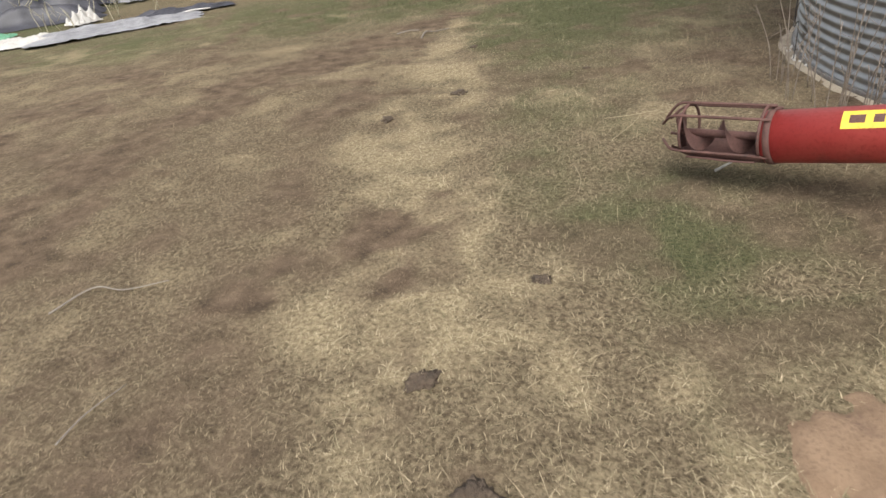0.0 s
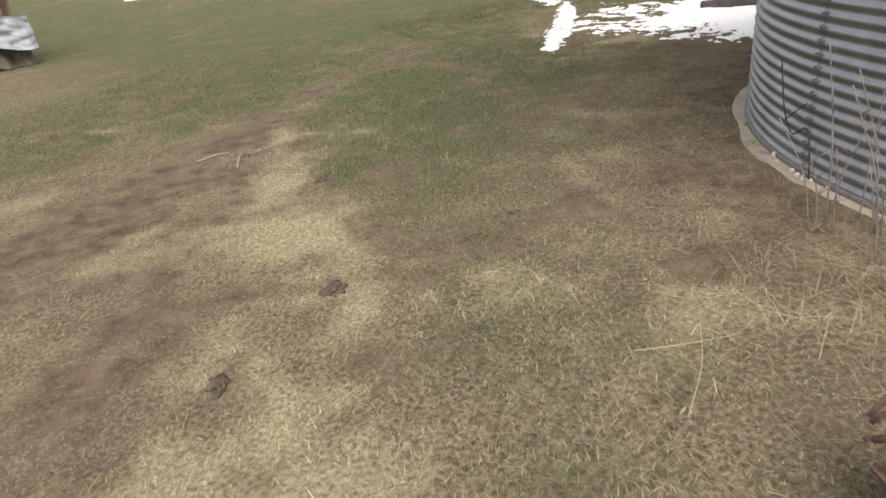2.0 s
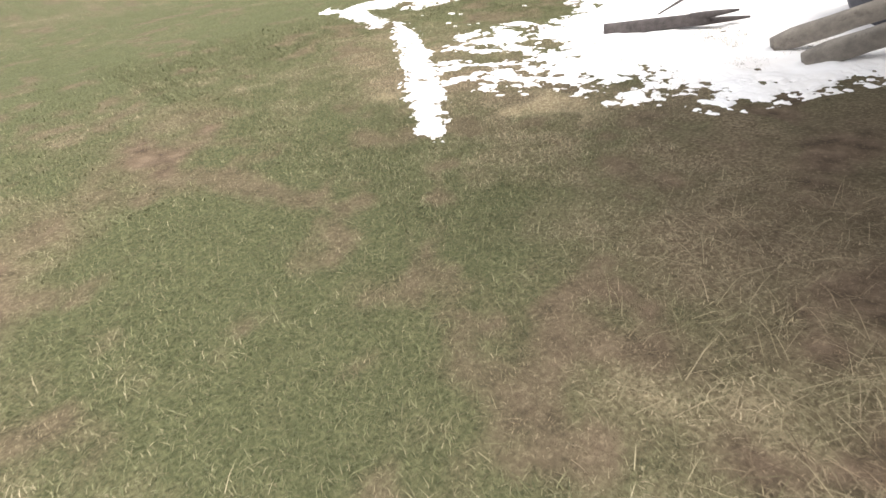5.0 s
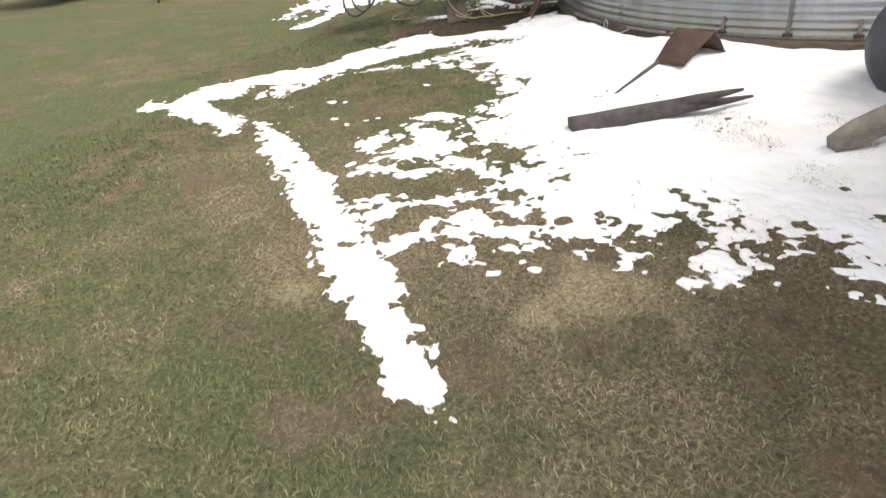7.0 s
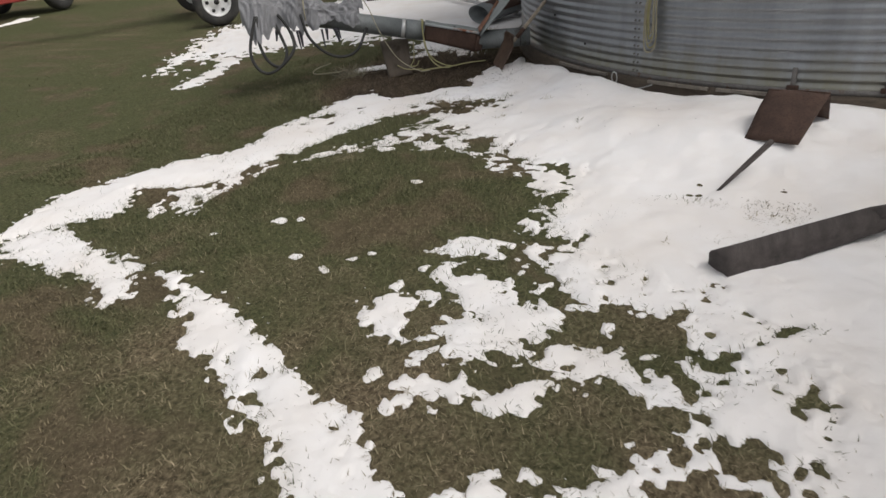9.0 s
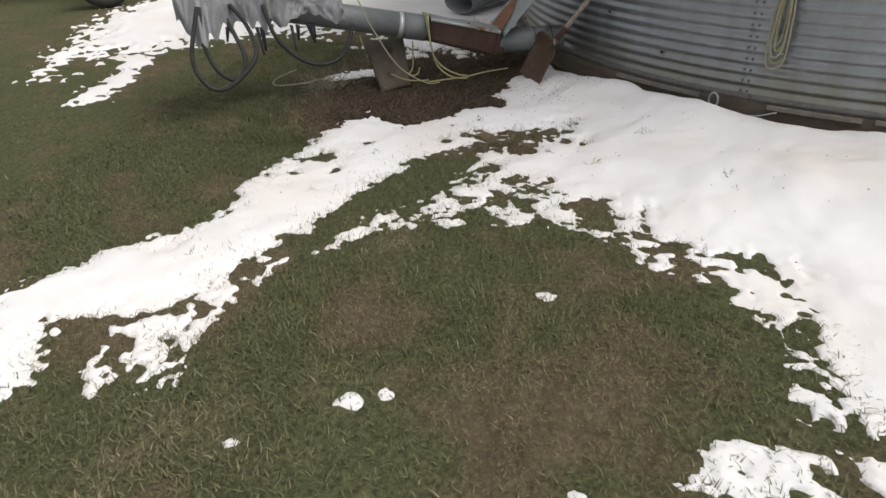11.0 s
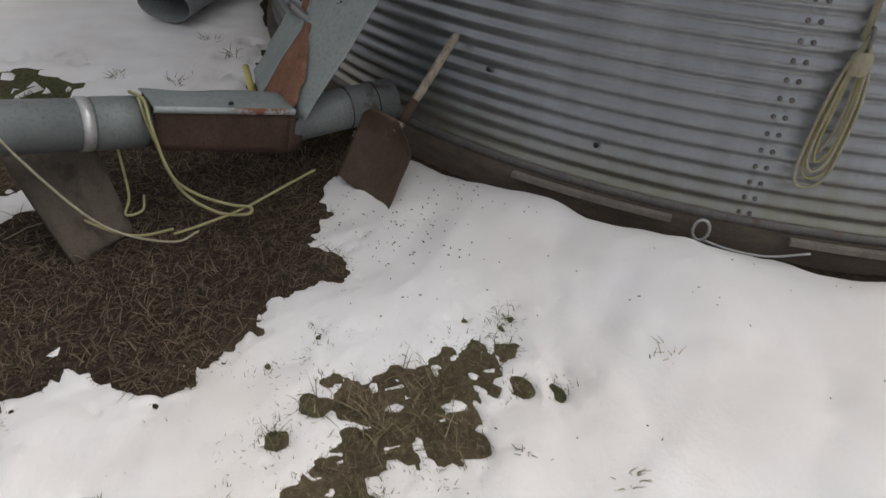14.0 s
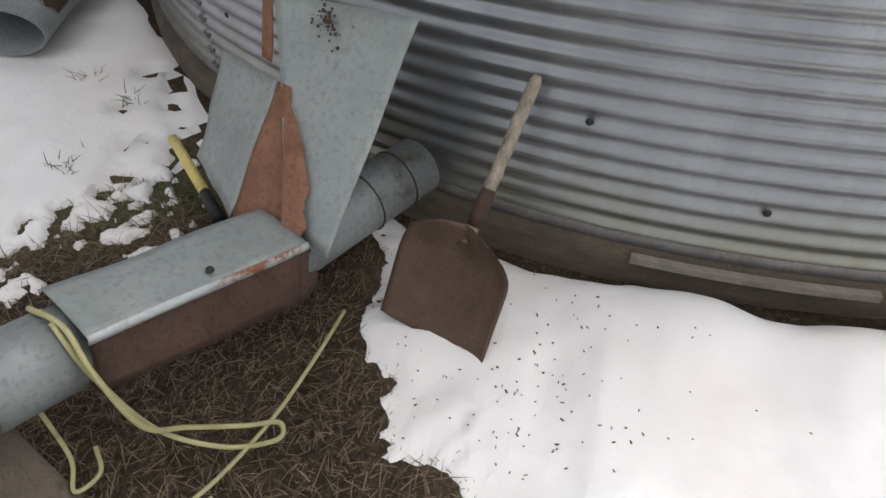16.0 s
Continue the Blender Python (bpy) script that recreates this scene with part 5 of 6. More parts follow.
# ---- scoop shovel ----
def scoop_shovel():
    tip, joint, top = Vector((10.335, 12.20, 0.018)), Vector((10.415, 12.03, 0.262)), Vector((10.56, 11.73, 0.62))
    ob = thing("scoop_shovel", "rusty scoop shovel with a broken wooden handle against the bin", "shovel", (tip.x, tip.y, 0))
    inv = Matrix.Translation((-tip.x, -tip.y, 0))
    up = Vector((0.075, -0.16, 0.265)).normalized()
    wide = Vector((0.85, 0.52, 0.03))
    wide = (wide - up * wide.dot(up)).normalized()
    out = up.cross(wide).normalized()
    if out.dot(Vector((-0.6, 0.8, 0.3))) < 0:
        out = -out
    length = 0.362
    bm = bmesh.new()
    nu, nv = 22, 20
    layers = []
    for side in (0.0, -0.004):
        rows = []
        for j in range(nv + 1):
            v = j / nv
            half = 0.172 if v < 0.60 else 0.172 * max(0.30, math.sqrt(max(0.0, 1 - ((v - 0.60) / 0.42) ** 2.4)))
            row = []
            for i in range(nu + 1):
                u = 2 * i / nu - 1
                lift = 0.055 * (abs(u) ** 2.6) * (0.5 + 0.5 * v) + 0.05 * smooth(0.70, 1.0, v)
                groove = -0.016 * math.exp(-(u / 0.16) ** 2) * float(smooth(0.35, 0.9, v))
                round_mouth = 0.018 * (abs(u) ** 3) if v < 0.01 else 0
                p = tip + up * (v * length + round_mouth) + wide * (u * half) + out * (lift + groove + side - 0.02 + 0.004 * noise.noise(Vector((u * 3, v * 3, 7))))
                row.append(bm.verts.new(inv @ p))
            rows.append(row)
        layers.append(rows)
    f, b = layers
    for j in range(nv):
        for i in range(nu):
            bm.faces.new((f[j][i], f[j][i + 1], f[j + 1][i + 1], f[j + 1][i]))
            bm.faces.new((b[j][i], b[j + 1][i], b[j + 1][i + 1], b[j][i + 1]))
    rim = [(j, 0) for j in range(nv, 0, -1)] + [(0, i) for i in range(nu)] + [(j, nu) for j in range(nv)] + [(nv, i) for i in range(nu, 0, -1)]
    for (j0, i0), (j1, i1) in zip(rim, rim[1:] + rim[:1]):
        bm.faces.new((f[j1][i1], f[j0][i0], b[j0][i0], b[j1][i1]))
    part("blade", bm, SCOOP, ob, "rust-brown dished steel blade")
    lead = (top - joint).normalized()
    n = 26
    pts = [inv @ (joint.lerp(top, k / n) + out * 0.006 + Vector((0.004 * noise.noise(Vector((k * 0.6, 0, 0))), 0.004 * noise.noise(Vector((0, k * 0.6, 0))), 0))) for k in range(n + 1)]
    part("handle", tube_bm(pts, [0.013, 0.0165] + [0.0185 + 0.003 * noise.noise(Vector((k * 0.9, 2, 0))) for k in range(n - 2)] + [0.010], 12), HANDLE, ob, "splintered grey wooden handle")
    pts = [inv @ (joint + lead * d + out * 0.006) for d in (0.05, 0.09, 0.13, 0.16)]
    part("socket", tube_bm(pts, [0.021, 0.023, 0.022, 0.0205], 12), RUST, ob, "dark rusty steel socket")
    part("rivet", lathe_bm([(0.0, 0.006), (0.008, 0.005), (0.010, 0.0)], 8, inv @ Matrix.Translation(tip + up * length * 0.85 + out * 0.03)), RUST, ob)
    return ob


scoop_shovel()


# ---- grey auger with hopper, tarp, hoses and ropes ----
FR, FL = Vector((10.55, 12.45, 0.335)), Vector((10.36, 12.94, 0.475))
U = (FL - FR).normalized()
W = Vector((0.90, 0.40, 0.0)).normalized()
W = (W - U * W.dot(U)).normalized()
N = W.cross(U).normalized()
if N.z < 0:
    N = -N
TUBE_A, TUBE_C = Vector((10.83, 11.98, 0.235)), Vector((9.86, 14.26, 0.70))


def grey_auger():
    o = Vector((10.62, 12.5, 0.0))
    ob = thing("grain_auger", "grey auger tube with a rusty box hopper beside the bin", "auger", tuple(o))
    inv = Matrix.Translation(-o)
    r = 0.094
    m1 = inv @ along(TUBE_A, FR.lerp(FL, 0.02) + W * 0.10 - N * 0.095)
    l1 = (FR.lerp(FL, 0.02) + W * 0.10 - N * 0.095 - TUBE_A).length
    part("unload_tube", lathe_bm([(r - 0.006, 0), (r, 0), (r, l1), (r - 0.006, l1)], 36, m1), TUBE, ob)
    for z in (0.10, 0.24):
        part("wire_tie", lathe_bm([(r + 0.001, z), (r + 0.006, z + 0.003), (r + 0.001, z + 0.006)], 36, m1), BLACK_STEEL, ob, "dark wire round the tube")
    start = FL + W * 0.10 - N * 0.09 - U * 0.005
    m2 = inv @ along(start, TUBE_C)
    l2 = (TUBE_C - start).length
    part("tube", lathe_bm([(r - 0.006, 0), (r, 0), (r, l2), (r - 0.006, l2)], 40, m2), TUBE, ob)
    part("band", lathe_bm([(r + 0.001, 0.21), (r + 0.006, 0.212), (r + 0.006, 0.25), (r + 0.001, 0.252)], 40, m2), ALUMINIUM, ob, "bright worn clamp band")
    part("sleeve", lathe_bm([(r + 0.001, 0.03), (r + 0.004, 0.032), (r + 0.004, 0.20), (r + 0.001, 0.202)], 40, m2), TUBE, ob)
    # box hopper: floor, sides, end, lid
    def corner(u, w, n):
        return inv @ (FR + U * u + W * w + N * n)
    L = (FL - FR).length
    D = 0.185
    part("side_panel", sheet_bm([corner(0, 0, -0.19), corner(L, 0, -0.165), corner(L, 0, 0), corner(0, 0, 0)], 0.006, 14, 6, 0.006, 3), RUST, ob, "dark rusty hopper side")
    part("side_panel", sheet_bm([corner(0, D, -0.19), corner(L, D, -0.165), corner(L, D, 0), corner(0, D, 0)], 0.006, 10, 5, 0.006, 4), RUST, ob, "dark rusty hopper side")
    part("end_panel", sheet_bm([corner(L, 0, -0.165), corner(L, D, -0.165), corner(L, D, 0.0), corner(L, 0, 0.0)], 0.006, 5, 5, 0.004, 5), RUST, ob)
    part("floor_panel", sheet_bm([corner(0, 0, -0.19), corner(L, 0, -0.165), corner(L, D, -0.165), corner(0, D, -0.19)], 0.006, 6, 4, 0.0, 6), RUST, ob)
    part("flange", sheet_bm([corner(-0.07, 0.01, -0.17), corner(0, 0.0, -0.19), corner(0, 0.0, -0.02), corner(-0.07, 0.02, -0.05)], 0.006, 4, 4, 0.012, 8), RUST, ob, "torn rusty hopper end")
    part("lid", sheet_bm([corner(-0.01, -0.012, 0.012), corner(L + 0.012, -0.012, 0.008), corner(L + 0.012, D + 0.01, 0.008), corner(-0.01, D + 0.01, 0.014)], 0.004, 16, 8, 0.012, 9), SHEET, ob, "dull galvanized hopper lid")
    part("lid_lip", sheet_bm([corner(-0.01, -0.015, -0.012), corner(L + 0.012, -0.015, -0.016), corner(L + 0.012, -0.013, 0.010), corner(-0.01, -0.013, 0.014)], 0.003, 16, 2, 0.008, 9), SHEET_RUST, ob)
    for u in (0.25,):
        part("bolt", lathe_bm([(0.0, 0.008), (0.009, 0.007), (0.011, 0.0)], 8, inv @ Matrix.Translation(FR + U * u + W * 0.03 + N * 0.013)), BLACK_STEEL, ob)
    # flared sheet chute above the bin end of the hopper
    def at(p):
        return inv @ Vector(p)
    BR, BL, TL, TR = (10.496, 12.405, 0.313), (10.641, 12.462, 0.332), (11.133, 12.252, 0.751), (10.725, 11.998, 0.776)
    part("chute_panel", sheet_bm([at(BR), at(BL), at(TL), at(TR)], 0.004, 14, 18, 0.012, 11), SHEET, ob, "large dull galvanized chute panel")
    RB, RT, RM = (10.80, 12.585, 0.295), (10.96, 12.335, 0.575), (10.90, 12.318, 0.585)
    part("chute_rust_fold", sheet_bm([at(BL), at(RB), at(RT), at(RM)], 0.004, 8, 12, 0.008, 12), RUST_BRIGHT, ob, "orange rusted fold of the chute")
    # the rust spreads from the fold onto the panel with a ragged border
    bl, br, tl, tr = (Vector(p) for p in (BL, BR, TL, TR))
    out = (tr - tl).cross(bl - tl).normalized()
    if out.dot(Vector((-1, 0, 1))) < 0:
        out = -out
    fold_side, inward = (Vector(RM) - bl), (br - bl).normalized()
    bm, rows = bmesh.new(), []
    for j in range(41):
        v = j / 40
        wide = 0.075 * math.sin(math.pi * min(1.0, 0.18 + 0.92 * v)) ** 0.7 * (1 + 0.35 * noise.noise(Vector((v * 6, 1.0, 0))) + 0.25 * noise.noise(Vector((v * 23, 4.0, 0)))) + 0.012
        base = bl + fold_side * v * 0.98
        rows.append([bm.verts.new(inv @ (base + inward * wide * k / 6 + out * (0.024 if k < 6 else 0.012))) for k in range(7)])
    for p, q in zip(rows[:-1], rows[1:]):
        for k in range(6):
            bm.faces.new((p[k], p[k + 1], q[k + 1], q[k]))
    part("rust_scale", bm, RUST_BRIGHT, ob, "ragged orange rust spreading over the panel")
    part("chute_wing", sheet_bm([at(RB), at((11.15, 12.60, 0.29)), at((11.40, 12.40, 0.49)), at(RT)], 0.004, 10, 10, 0.015, 13), SHEET, ob, "galvanized side wing of the chute")
    part("chute_back", sheet_bm([at((11.03, 12.33, 0.60)), at((11.07, 12.34, 0.60)), at((11.21, 12.24, 0.86)), at((11.16, 12.24, 0.80))], 0.004, 8, 8, 0.01, 14), RUST_BRIGHT, ob, "narrow rusted upper edge strip of the chute")
    # rust blisters near the top corner
    rng = random.Random(9)
    bm = bmesh.new()
    tl, tr, bl = Vector(TL), Vector(TR), Vector(BL)
    nrm = (tr - tl).cross(bl - tl).normalized()
    if nrm.dot(Vector((-1, 0, 1))) < 0:
        nrm = -nrm
    for k in range(70):
        a, b = rng.gauss(0.40, 0.05), abs(rng.gauss(0.10, 0.045))
        p = tl + (tr - tl) * a + (bl - tl) * b + nrm * 0.012
        bmesh.ops.create_icosphere(bm, subdivisions=1, radius=rng.uniform(0.002, 0.006), matrix=inv @ Matrix.Translation(p))
    part("rust_blister", bm, RUST, ob, "cluster of brown rust blisters")["kind"] = "stuff"
    return ob


grey_auger()
# old board standing under the tube
PROP_WOOD = surface("damp_brown_board", (0.085, 0.068, 0.052), (0.12, 0.098, 0.078), (0.055, 0.042, 0.032), 5.0, 60.0, 0.9, 0.0, 0.6, stretch=(3, 3, 0.5), depth=0.006)
bm = sheet_bm([(10.13, 13.32, -0.03), (10.30, 13.13, -0.02), (10.47, 13.22, 0.30), (10.46, 13.55, 0.28)], 0.03, 10, 10, 0.015, 5)
tagged(part("prop_board", bm, PROP_WOOD), "weathered grey board propping up the auger tube", "board")


def tarp_cover():
    """A worn sheet pulled over the auger drive, hanging in folds with a torn hem."""
    a, b = Vector((10.18, 13.60, 0.60)), Vector((9.66, 14.62, 0.80))
    d = (b - a).normalized()
    side = Vector((-d.y, d.x, 0)).normalized()
    if side.x > 0:
        side = -side
    ob = thing("tarp_cover", "crumpled grey tarp tied over the auger drive with a torn hem", "tarp", (9.8, 14.2, 0.6))
    o = Vector((9.8, 14.2, 0.6))
    nu, nv = 130, 90
    bm = bmesh.new()
    rows = []
    for j in range(nv + 1):
        ang = (j / nv - 0.5) * 2
        row = []
        for i in range(nu + 1):
            s = i / nu
            core = a.lerp(b, s)
            bulk = 0.145 + 0.08 * float(smooth(0.18, 0.55, np.array(s))) + 0.03 * math.sin(s * 17)
            pinch = 1 - 0.30 * math.exp(-((s - 0.46) / 0.035) ** 2) - 0.2 * math.exp(-((s - 0.16) / 0.03) ** 2)
            fold = 0.035 * noise.noise(Vector((s * 9, ang * 2.2, 3.0))) + 0.024 * noise.noise(Vector((s * 22 + ang * 3, ang * 4.0, 8.0))) + 0.020 * (0.4 - abs(noise.noise(Vector((s * 30 - ang * 5, ang * 6.0, 2.0))))) + 0.008 * noise.noise(Vector((s * 60, ang * 11.0, 5.0)))
            rad = bulk * pinch + fold
            th = ang * 1.75
            p = core + Vector((0, 0, 1)) * (rad * math.cos(th) * 0.85) + side * (rad * math.sin(th) * 1.05)
            hang = max(0.0, abs(ang) - 0.72)
            hem = 0.07 + 0.08 * noise.noise(Vector((s * 7, 1.0 if ang > 0 else 5.0, 0))) + 0.08 * noise.noise(Vector((s * 25, 2.0, 0)))
            corner = 0.12 * math.exp(-((s - 0.86) / 0.10) ** 2) if ang > 0 else 0.0
            p.z -= hang / 0.28 * (hem * (0.4 + float(smooth(0.25, 0.5, np.array(s)))) + corner)
            p += side * (hang * (0.10 + 4.0 * corner))
            row.append(bm.verts.new(p - o))
        rows.append(row)
    for j in range(nv):
        for i in range(nu):
            bm.faces.new((rows[j][i], rows[j][i + 1], rows[j + 1][i + 1], rows[j + 1][i]))
    part("cloth", bm, TARP, ob)
    rng = random.Random(12)
    for s in (0.30, 0.34, 0.52, 0.55, 0.60, 0.72, 0.20, 0.23):
        p = a.lerp(b, s) + side * (0.10 + 0.14 * float(smooth(0.2, 0.5, np.array(s)))) - Vector((0, 0, 0.10 + 0.08 * s))
        w = rng.uniform(0.012, 0.022)
        q = p + Vector((rng.uniform(-0.03, 0.03), rng.uniform(-0.03, 0.03), -rng.uniform(0.10, 0.20)))
        part("rag_strip", sheet_bm([p - o - d * w, p - o + d * w, q - o + d * w * 0.5, q - o - d * w * 0.4], 0.004, 3, 6, 0.02, s * 40), TARP_DARK, ob, "dark torn rag strip")
    part("tie_cord", tube_bm([a.lerp(b, 0.46) - o + Vector((0, 0, 1)) * (0.19 * math.cos(t)) + side * (0.215 * math.sin(t)) for t in np.linspace(-2.2, 2.2, 24)], 0.006, 6), ROPE_CREAM, ob, "cord tied round the tarp")
    part("flap", sheet_bm([Vector(p) - o for p in ((10.20, 13.80, 0.90), (10.14, 13.66, 0.82), (10.19, 13.55, 0.66), (10.26, 13.60, 0.78))], 0.005, 8, 8, 0.05, 3), TARP_LIGHT, ob, "stiff pale tarp flap")
    return ob


tarp_cover()


def hose(pts, r, material, label, name="hydraulic_hose", group="hoses under the tarp", category="hose"):
    return tagged(part(name, tube_bm(spline(pts, 8), r, 10), material), label, category, group)


hose([(9.42, 14.32, 0.75), (9.28, 14.35, 0.47), (9.24, 14.29, 0.31), (9.27, 14.18, 0.24), (9.38, 14.06, 0.31), (9.51, 14.00, 0.44), (9.58, 14.08, 0.61), (9.61, 14.19, 0.73)], 0.015, RUBBER, "black hydraulic hose hanging in a loop from the auger")
hose([(9.47, 14.34, 0.74), (9.37, 14.30, 0.53), (9.34, 14.22, 0.35), (9.38, 14.11, 0.28), (9.48, 14.08, 0.39), (9.54, 14.15, 0.53), (9.57, 14.23, 0.68)], 0.015, RUBBER, "black hydraulic hose hanging in a loop from the auger")
hose([(9.70, 13.99, 0.71), (9.66, 13.91, 0.50), (9.70, 13.77, 0.34), (9.79, 13.64, 0.28), (9.89, 13.52, 0.32), (10.06, 13.47, 0.50)], 0.014, RUBBER, "black hydraulic hose sagging below the auger tube")


def rope(pts, r, material, label):
    return hose(pts, r, material, label, "rope", "ropes at the auger", "rope")


rope([(10.20, 13.57, 0.80), (10.11, 13.44, 0.67), (10.04, 13.32, 0.47), (10.01, 13.14, 0.21), (10.07, 12.95, 0.07), (10.15, 12.86, 0.05)], 0.0045, ROPE_CREAM, "cream rope hanging from the tarp to the ground")
rope([(10.47, 13.04, 0.50), (10.38, 12.98, 0.50), (10.30, 12.96, 0.42), (10.27, 12.93, 0.24), (10.31, 12.86, 0.12), (10.28, 12.74, 0.075), (10.25, 12.66, 0.07), (10.21, 12.68, 0.065), (10.25, 12.80, 0.07), (10.31, 12.92, 0.16), (10.32, 12.97, 0.40), (10.40, 13.00, 0.505)], 0.0065, ROPE_YELLOW, "yellow rope looped over the hopper onto the ground")
rope([(10.52, 12.38, 0.06), (10.38, 12.53, 0.07), (10.27, 12.68, 0.06), (10.18, 12.84, 0.06), (10.15, 12.95, 0.05)], 0.0055, ROPE_YELLOW, "yellow rope end lying on damp soil")
rope([(10.60, 13.62, 0.30), (10.54, 13.57, 0.22), (10.34, 13.36, 0.10), (10.22, 13.20, 0.06), (10.15, 13.07, 0.06), (10.17, 12.95, 0.06)], 0.0055, ROPE_YELLOW, "yellow rope running along the ground under the tube")
rope([(10.40, 13.12, 0.30), (10.36, 13.12, 0.12), (10.31, 13.14, 0.06), (10.33, 13.08, 0.06), (10.38, 13.07, 0.10)], 0.0055, ROPE_YELLOW, "small loop of yellow rope below the tube")
rope([(10.21, 14.05, 0.12), (10.09, 14.18, 0.08), (10.01, 14.15, 0.05), (10.08, 13.94, 0.05), (10.2, 13.85, 0.05)], 0.006, ROPE_CREAM, "cream rope end curled on the grass")
bm = bmesh.new()
rng = random.Random(21)
for k in range(150):
    a, t = rng.uniform(0, 2 * math.pi), rng.uniform(0.5, 1.35)
    L = rng.uniform(0.08, 0.20)
    p = Vector((rng.gauss(0, 0.09), rng.gauss(0, 0.09), 0.0))
    d = Vector((math.cos(a) * math.sin(t), math.sin(a) * math.sin(t), math.cos(t)))
    tube_bm([p, p + d * L * 0.6, p + d * L + Vector((0, 0, -0.02))], [0.0025, 0.002, 0.001], 3, bm, False)
tagged(part("hay_tuft", bm, ROPE_CREAM, m=pose(10.25, 13.85, gz(10.25, 13.85))), "tuft of dry pale hay on the grass", "hay", kind="stuff")

# yellow-handled tool and rusted half pipe behind the auger
tool = thing("hand_tool", "hand tool with a worn yellow handle lying at the snow edge", "tool", (11.2, 12.63, 0.0))
part("handle", tube_bm([(0.24, 0.02, 0.20), (0.0, 0.0, 0.20), (-0.12, -0.01, 0.20)], 0.018, 12), YELLOW_PAINT, tool)
part("ferrule", tube_bm([(-0.12, -0.01, 0.20), (-0.26, -0.02, 0.19)], [0.018, 0.022], 12), BLACK_STEEL, tool, "black steel ferrule")
part("prong", tube_bm(spline([(-0.26, -0.02, 0.19), (-0.30, 0.02, 0.14), (-0.26, 0.07, 0.04)], 5), 0.008, 8), BLACK_STEEL, tool)


def half_pipe():
    a, b = Vector((12.75, 13.18, 0.17)), Vector((13.85, 12.60, 0.30))
    m = along(a, b)
    ob = thing("metal_culvert", "rusty cut-open metal pipe lying on snow", "pipe", tuple(a))
    inv = Matrix.Translation(-a)
    bm = bmesh.new()
    prof = [(0.19, 0.0), (0.20, 0.0), (0.20, 1.3), (0.19, 1.3)]
    lathe_bm(prof, 30, inv @ m, bm, True)
    for v in bm.verts:
        v.co.z = v.co.z * 0.62
    # black disc added inside the far end, stands in for the shade within
    part("dark_end_disc", lathe_bm([(0.0, 1.24), (0.19, 1.24)], 24, Matrix.Diagonal((1, 1, 0.62, 1)) @ inv @ m), BLACK_STEEL, ob)
    part("pipe", bm, TUBE, ob)
    rise = m.to_3x3().inverted() @ Vector((0, 0, 1))
    turn = math.atan2(rise.y, rise.x)
    bm, rows = bmesh.new(), []
    for k in range(15):
        a = turn + 1.5 * (k / 7 - 1)
        start = 0.16 + 0.10 * noise.noise(Vector((k * 0.7, 2.0, 0.0)))
        rows.append([bm.verts.new(inv @ m @ Vector((0.206 * math.cos(a), 0.206 * math.sin(a), z))) for z in (start, 0.5, 0.9, 1.31)])
    for p, q in zip(rows[:-1], rows[1:]):
        for k in range(3):
            bm.faces.new((p[k], p[k + 1], q[k + 1], q[k]))
    for v in bm.verts:
        v.co.z = v.co.z * 0.62
    part("rusted_skin", bm, RUST, ob, "brown rust over the pipe's upper side")
    return ob


half_pipe()


# ---- yard behind: ladder, sheds, red implement, truck ----
def ladder():
    ob = thing("ladder", "old aluminium ladder lying on its side against a bin", "ladder", (14.2, 13.95, 0.0))
    a, b = Vector((1.9, 1.35, 0.10)), Vector((-0.9, -1.15, 0.10))
    up = Vector((0.18, -0.15, 0.36))
    for off in (Vector((0, 0, 0)), up):
        part("rail", tube_bm([a + off, b + off], 0.028, 8), ALUMINIUM, ob)
    for k in range(9):
        p = a.lerp(b, (k + 0.5) / 9)
        part("rung", tube_bm([p, p + up], 0.017, 8), ALUMINIUM, ob)
    return ob


ladder()


def wheel_parts(parent, x, y, z, r, width, rim_mat, rz, holes=6):
    m = pose(x, y, z, 90, 0, rz)
    w = width / 2
    bm = lathe_bm([(r * 0.58, -w * 0.8), (r * 0.66, -w), (r * 0.90, -w), (r * 0.98, -w * 0.7), (r, -w * 0.3), (r, w * 0.3), (r * 0.98, w * 0.7), (r * 0.90, w), (r * 0.66, w), (r * 0.58, w * 0.8)], 40, m)
    tyre = part("tyre", bm, TYRE, parent)
    bm = lathe_bm([(r * 0.60, -w * 0.85), (r * 0.585, -w * 0.9), (r * 0.55, -w * 0.5), (r * 0.50, -w * 0.25), (r * 0.30, -w * 0.35), (r * 0.16, -w * 0.55), (0.0, -w * 0.6)], 32, m)
    lathe_bm([(r * 0.60, w * 0.85), (r * 0.585, w * 0.9), (r * 0.55, w * 0.5), (r * 0.50, w * 0.25), (r * 0.30, w * 0.35), (r * 0.16, w * 0.55), (0.0, w * 0.6)], 32, m, bm)
    rim = part("rim", bm, rim_mat, parent)
    for k in range(holes):
        a = 2 * math.pi * k / holes
        for s in (-1, 1):
            part("rim_slot", lathe_bm([(0.0, 0.0), (r * 0.075, 0.0), (r * 0.08, s * -0.01)], 10, m @ pose(r * 0.40 * math.cos(a), r * 0.40 * math.sin(a), s * (w * 0.32 + 0.008))), BLACK_STEEL, rim)
    part("hub", lathe_bm([(0.0, -w * 0.9), (r * 0.10, -w * 0.85), (r * 0.13, -w * 0.4), (r * 0.13, w * 0.4), (r * 0.10, w * 0.85), (0.0, w * 0.9)], 14, m), BLACK_STEEL, rim)
    return tyre


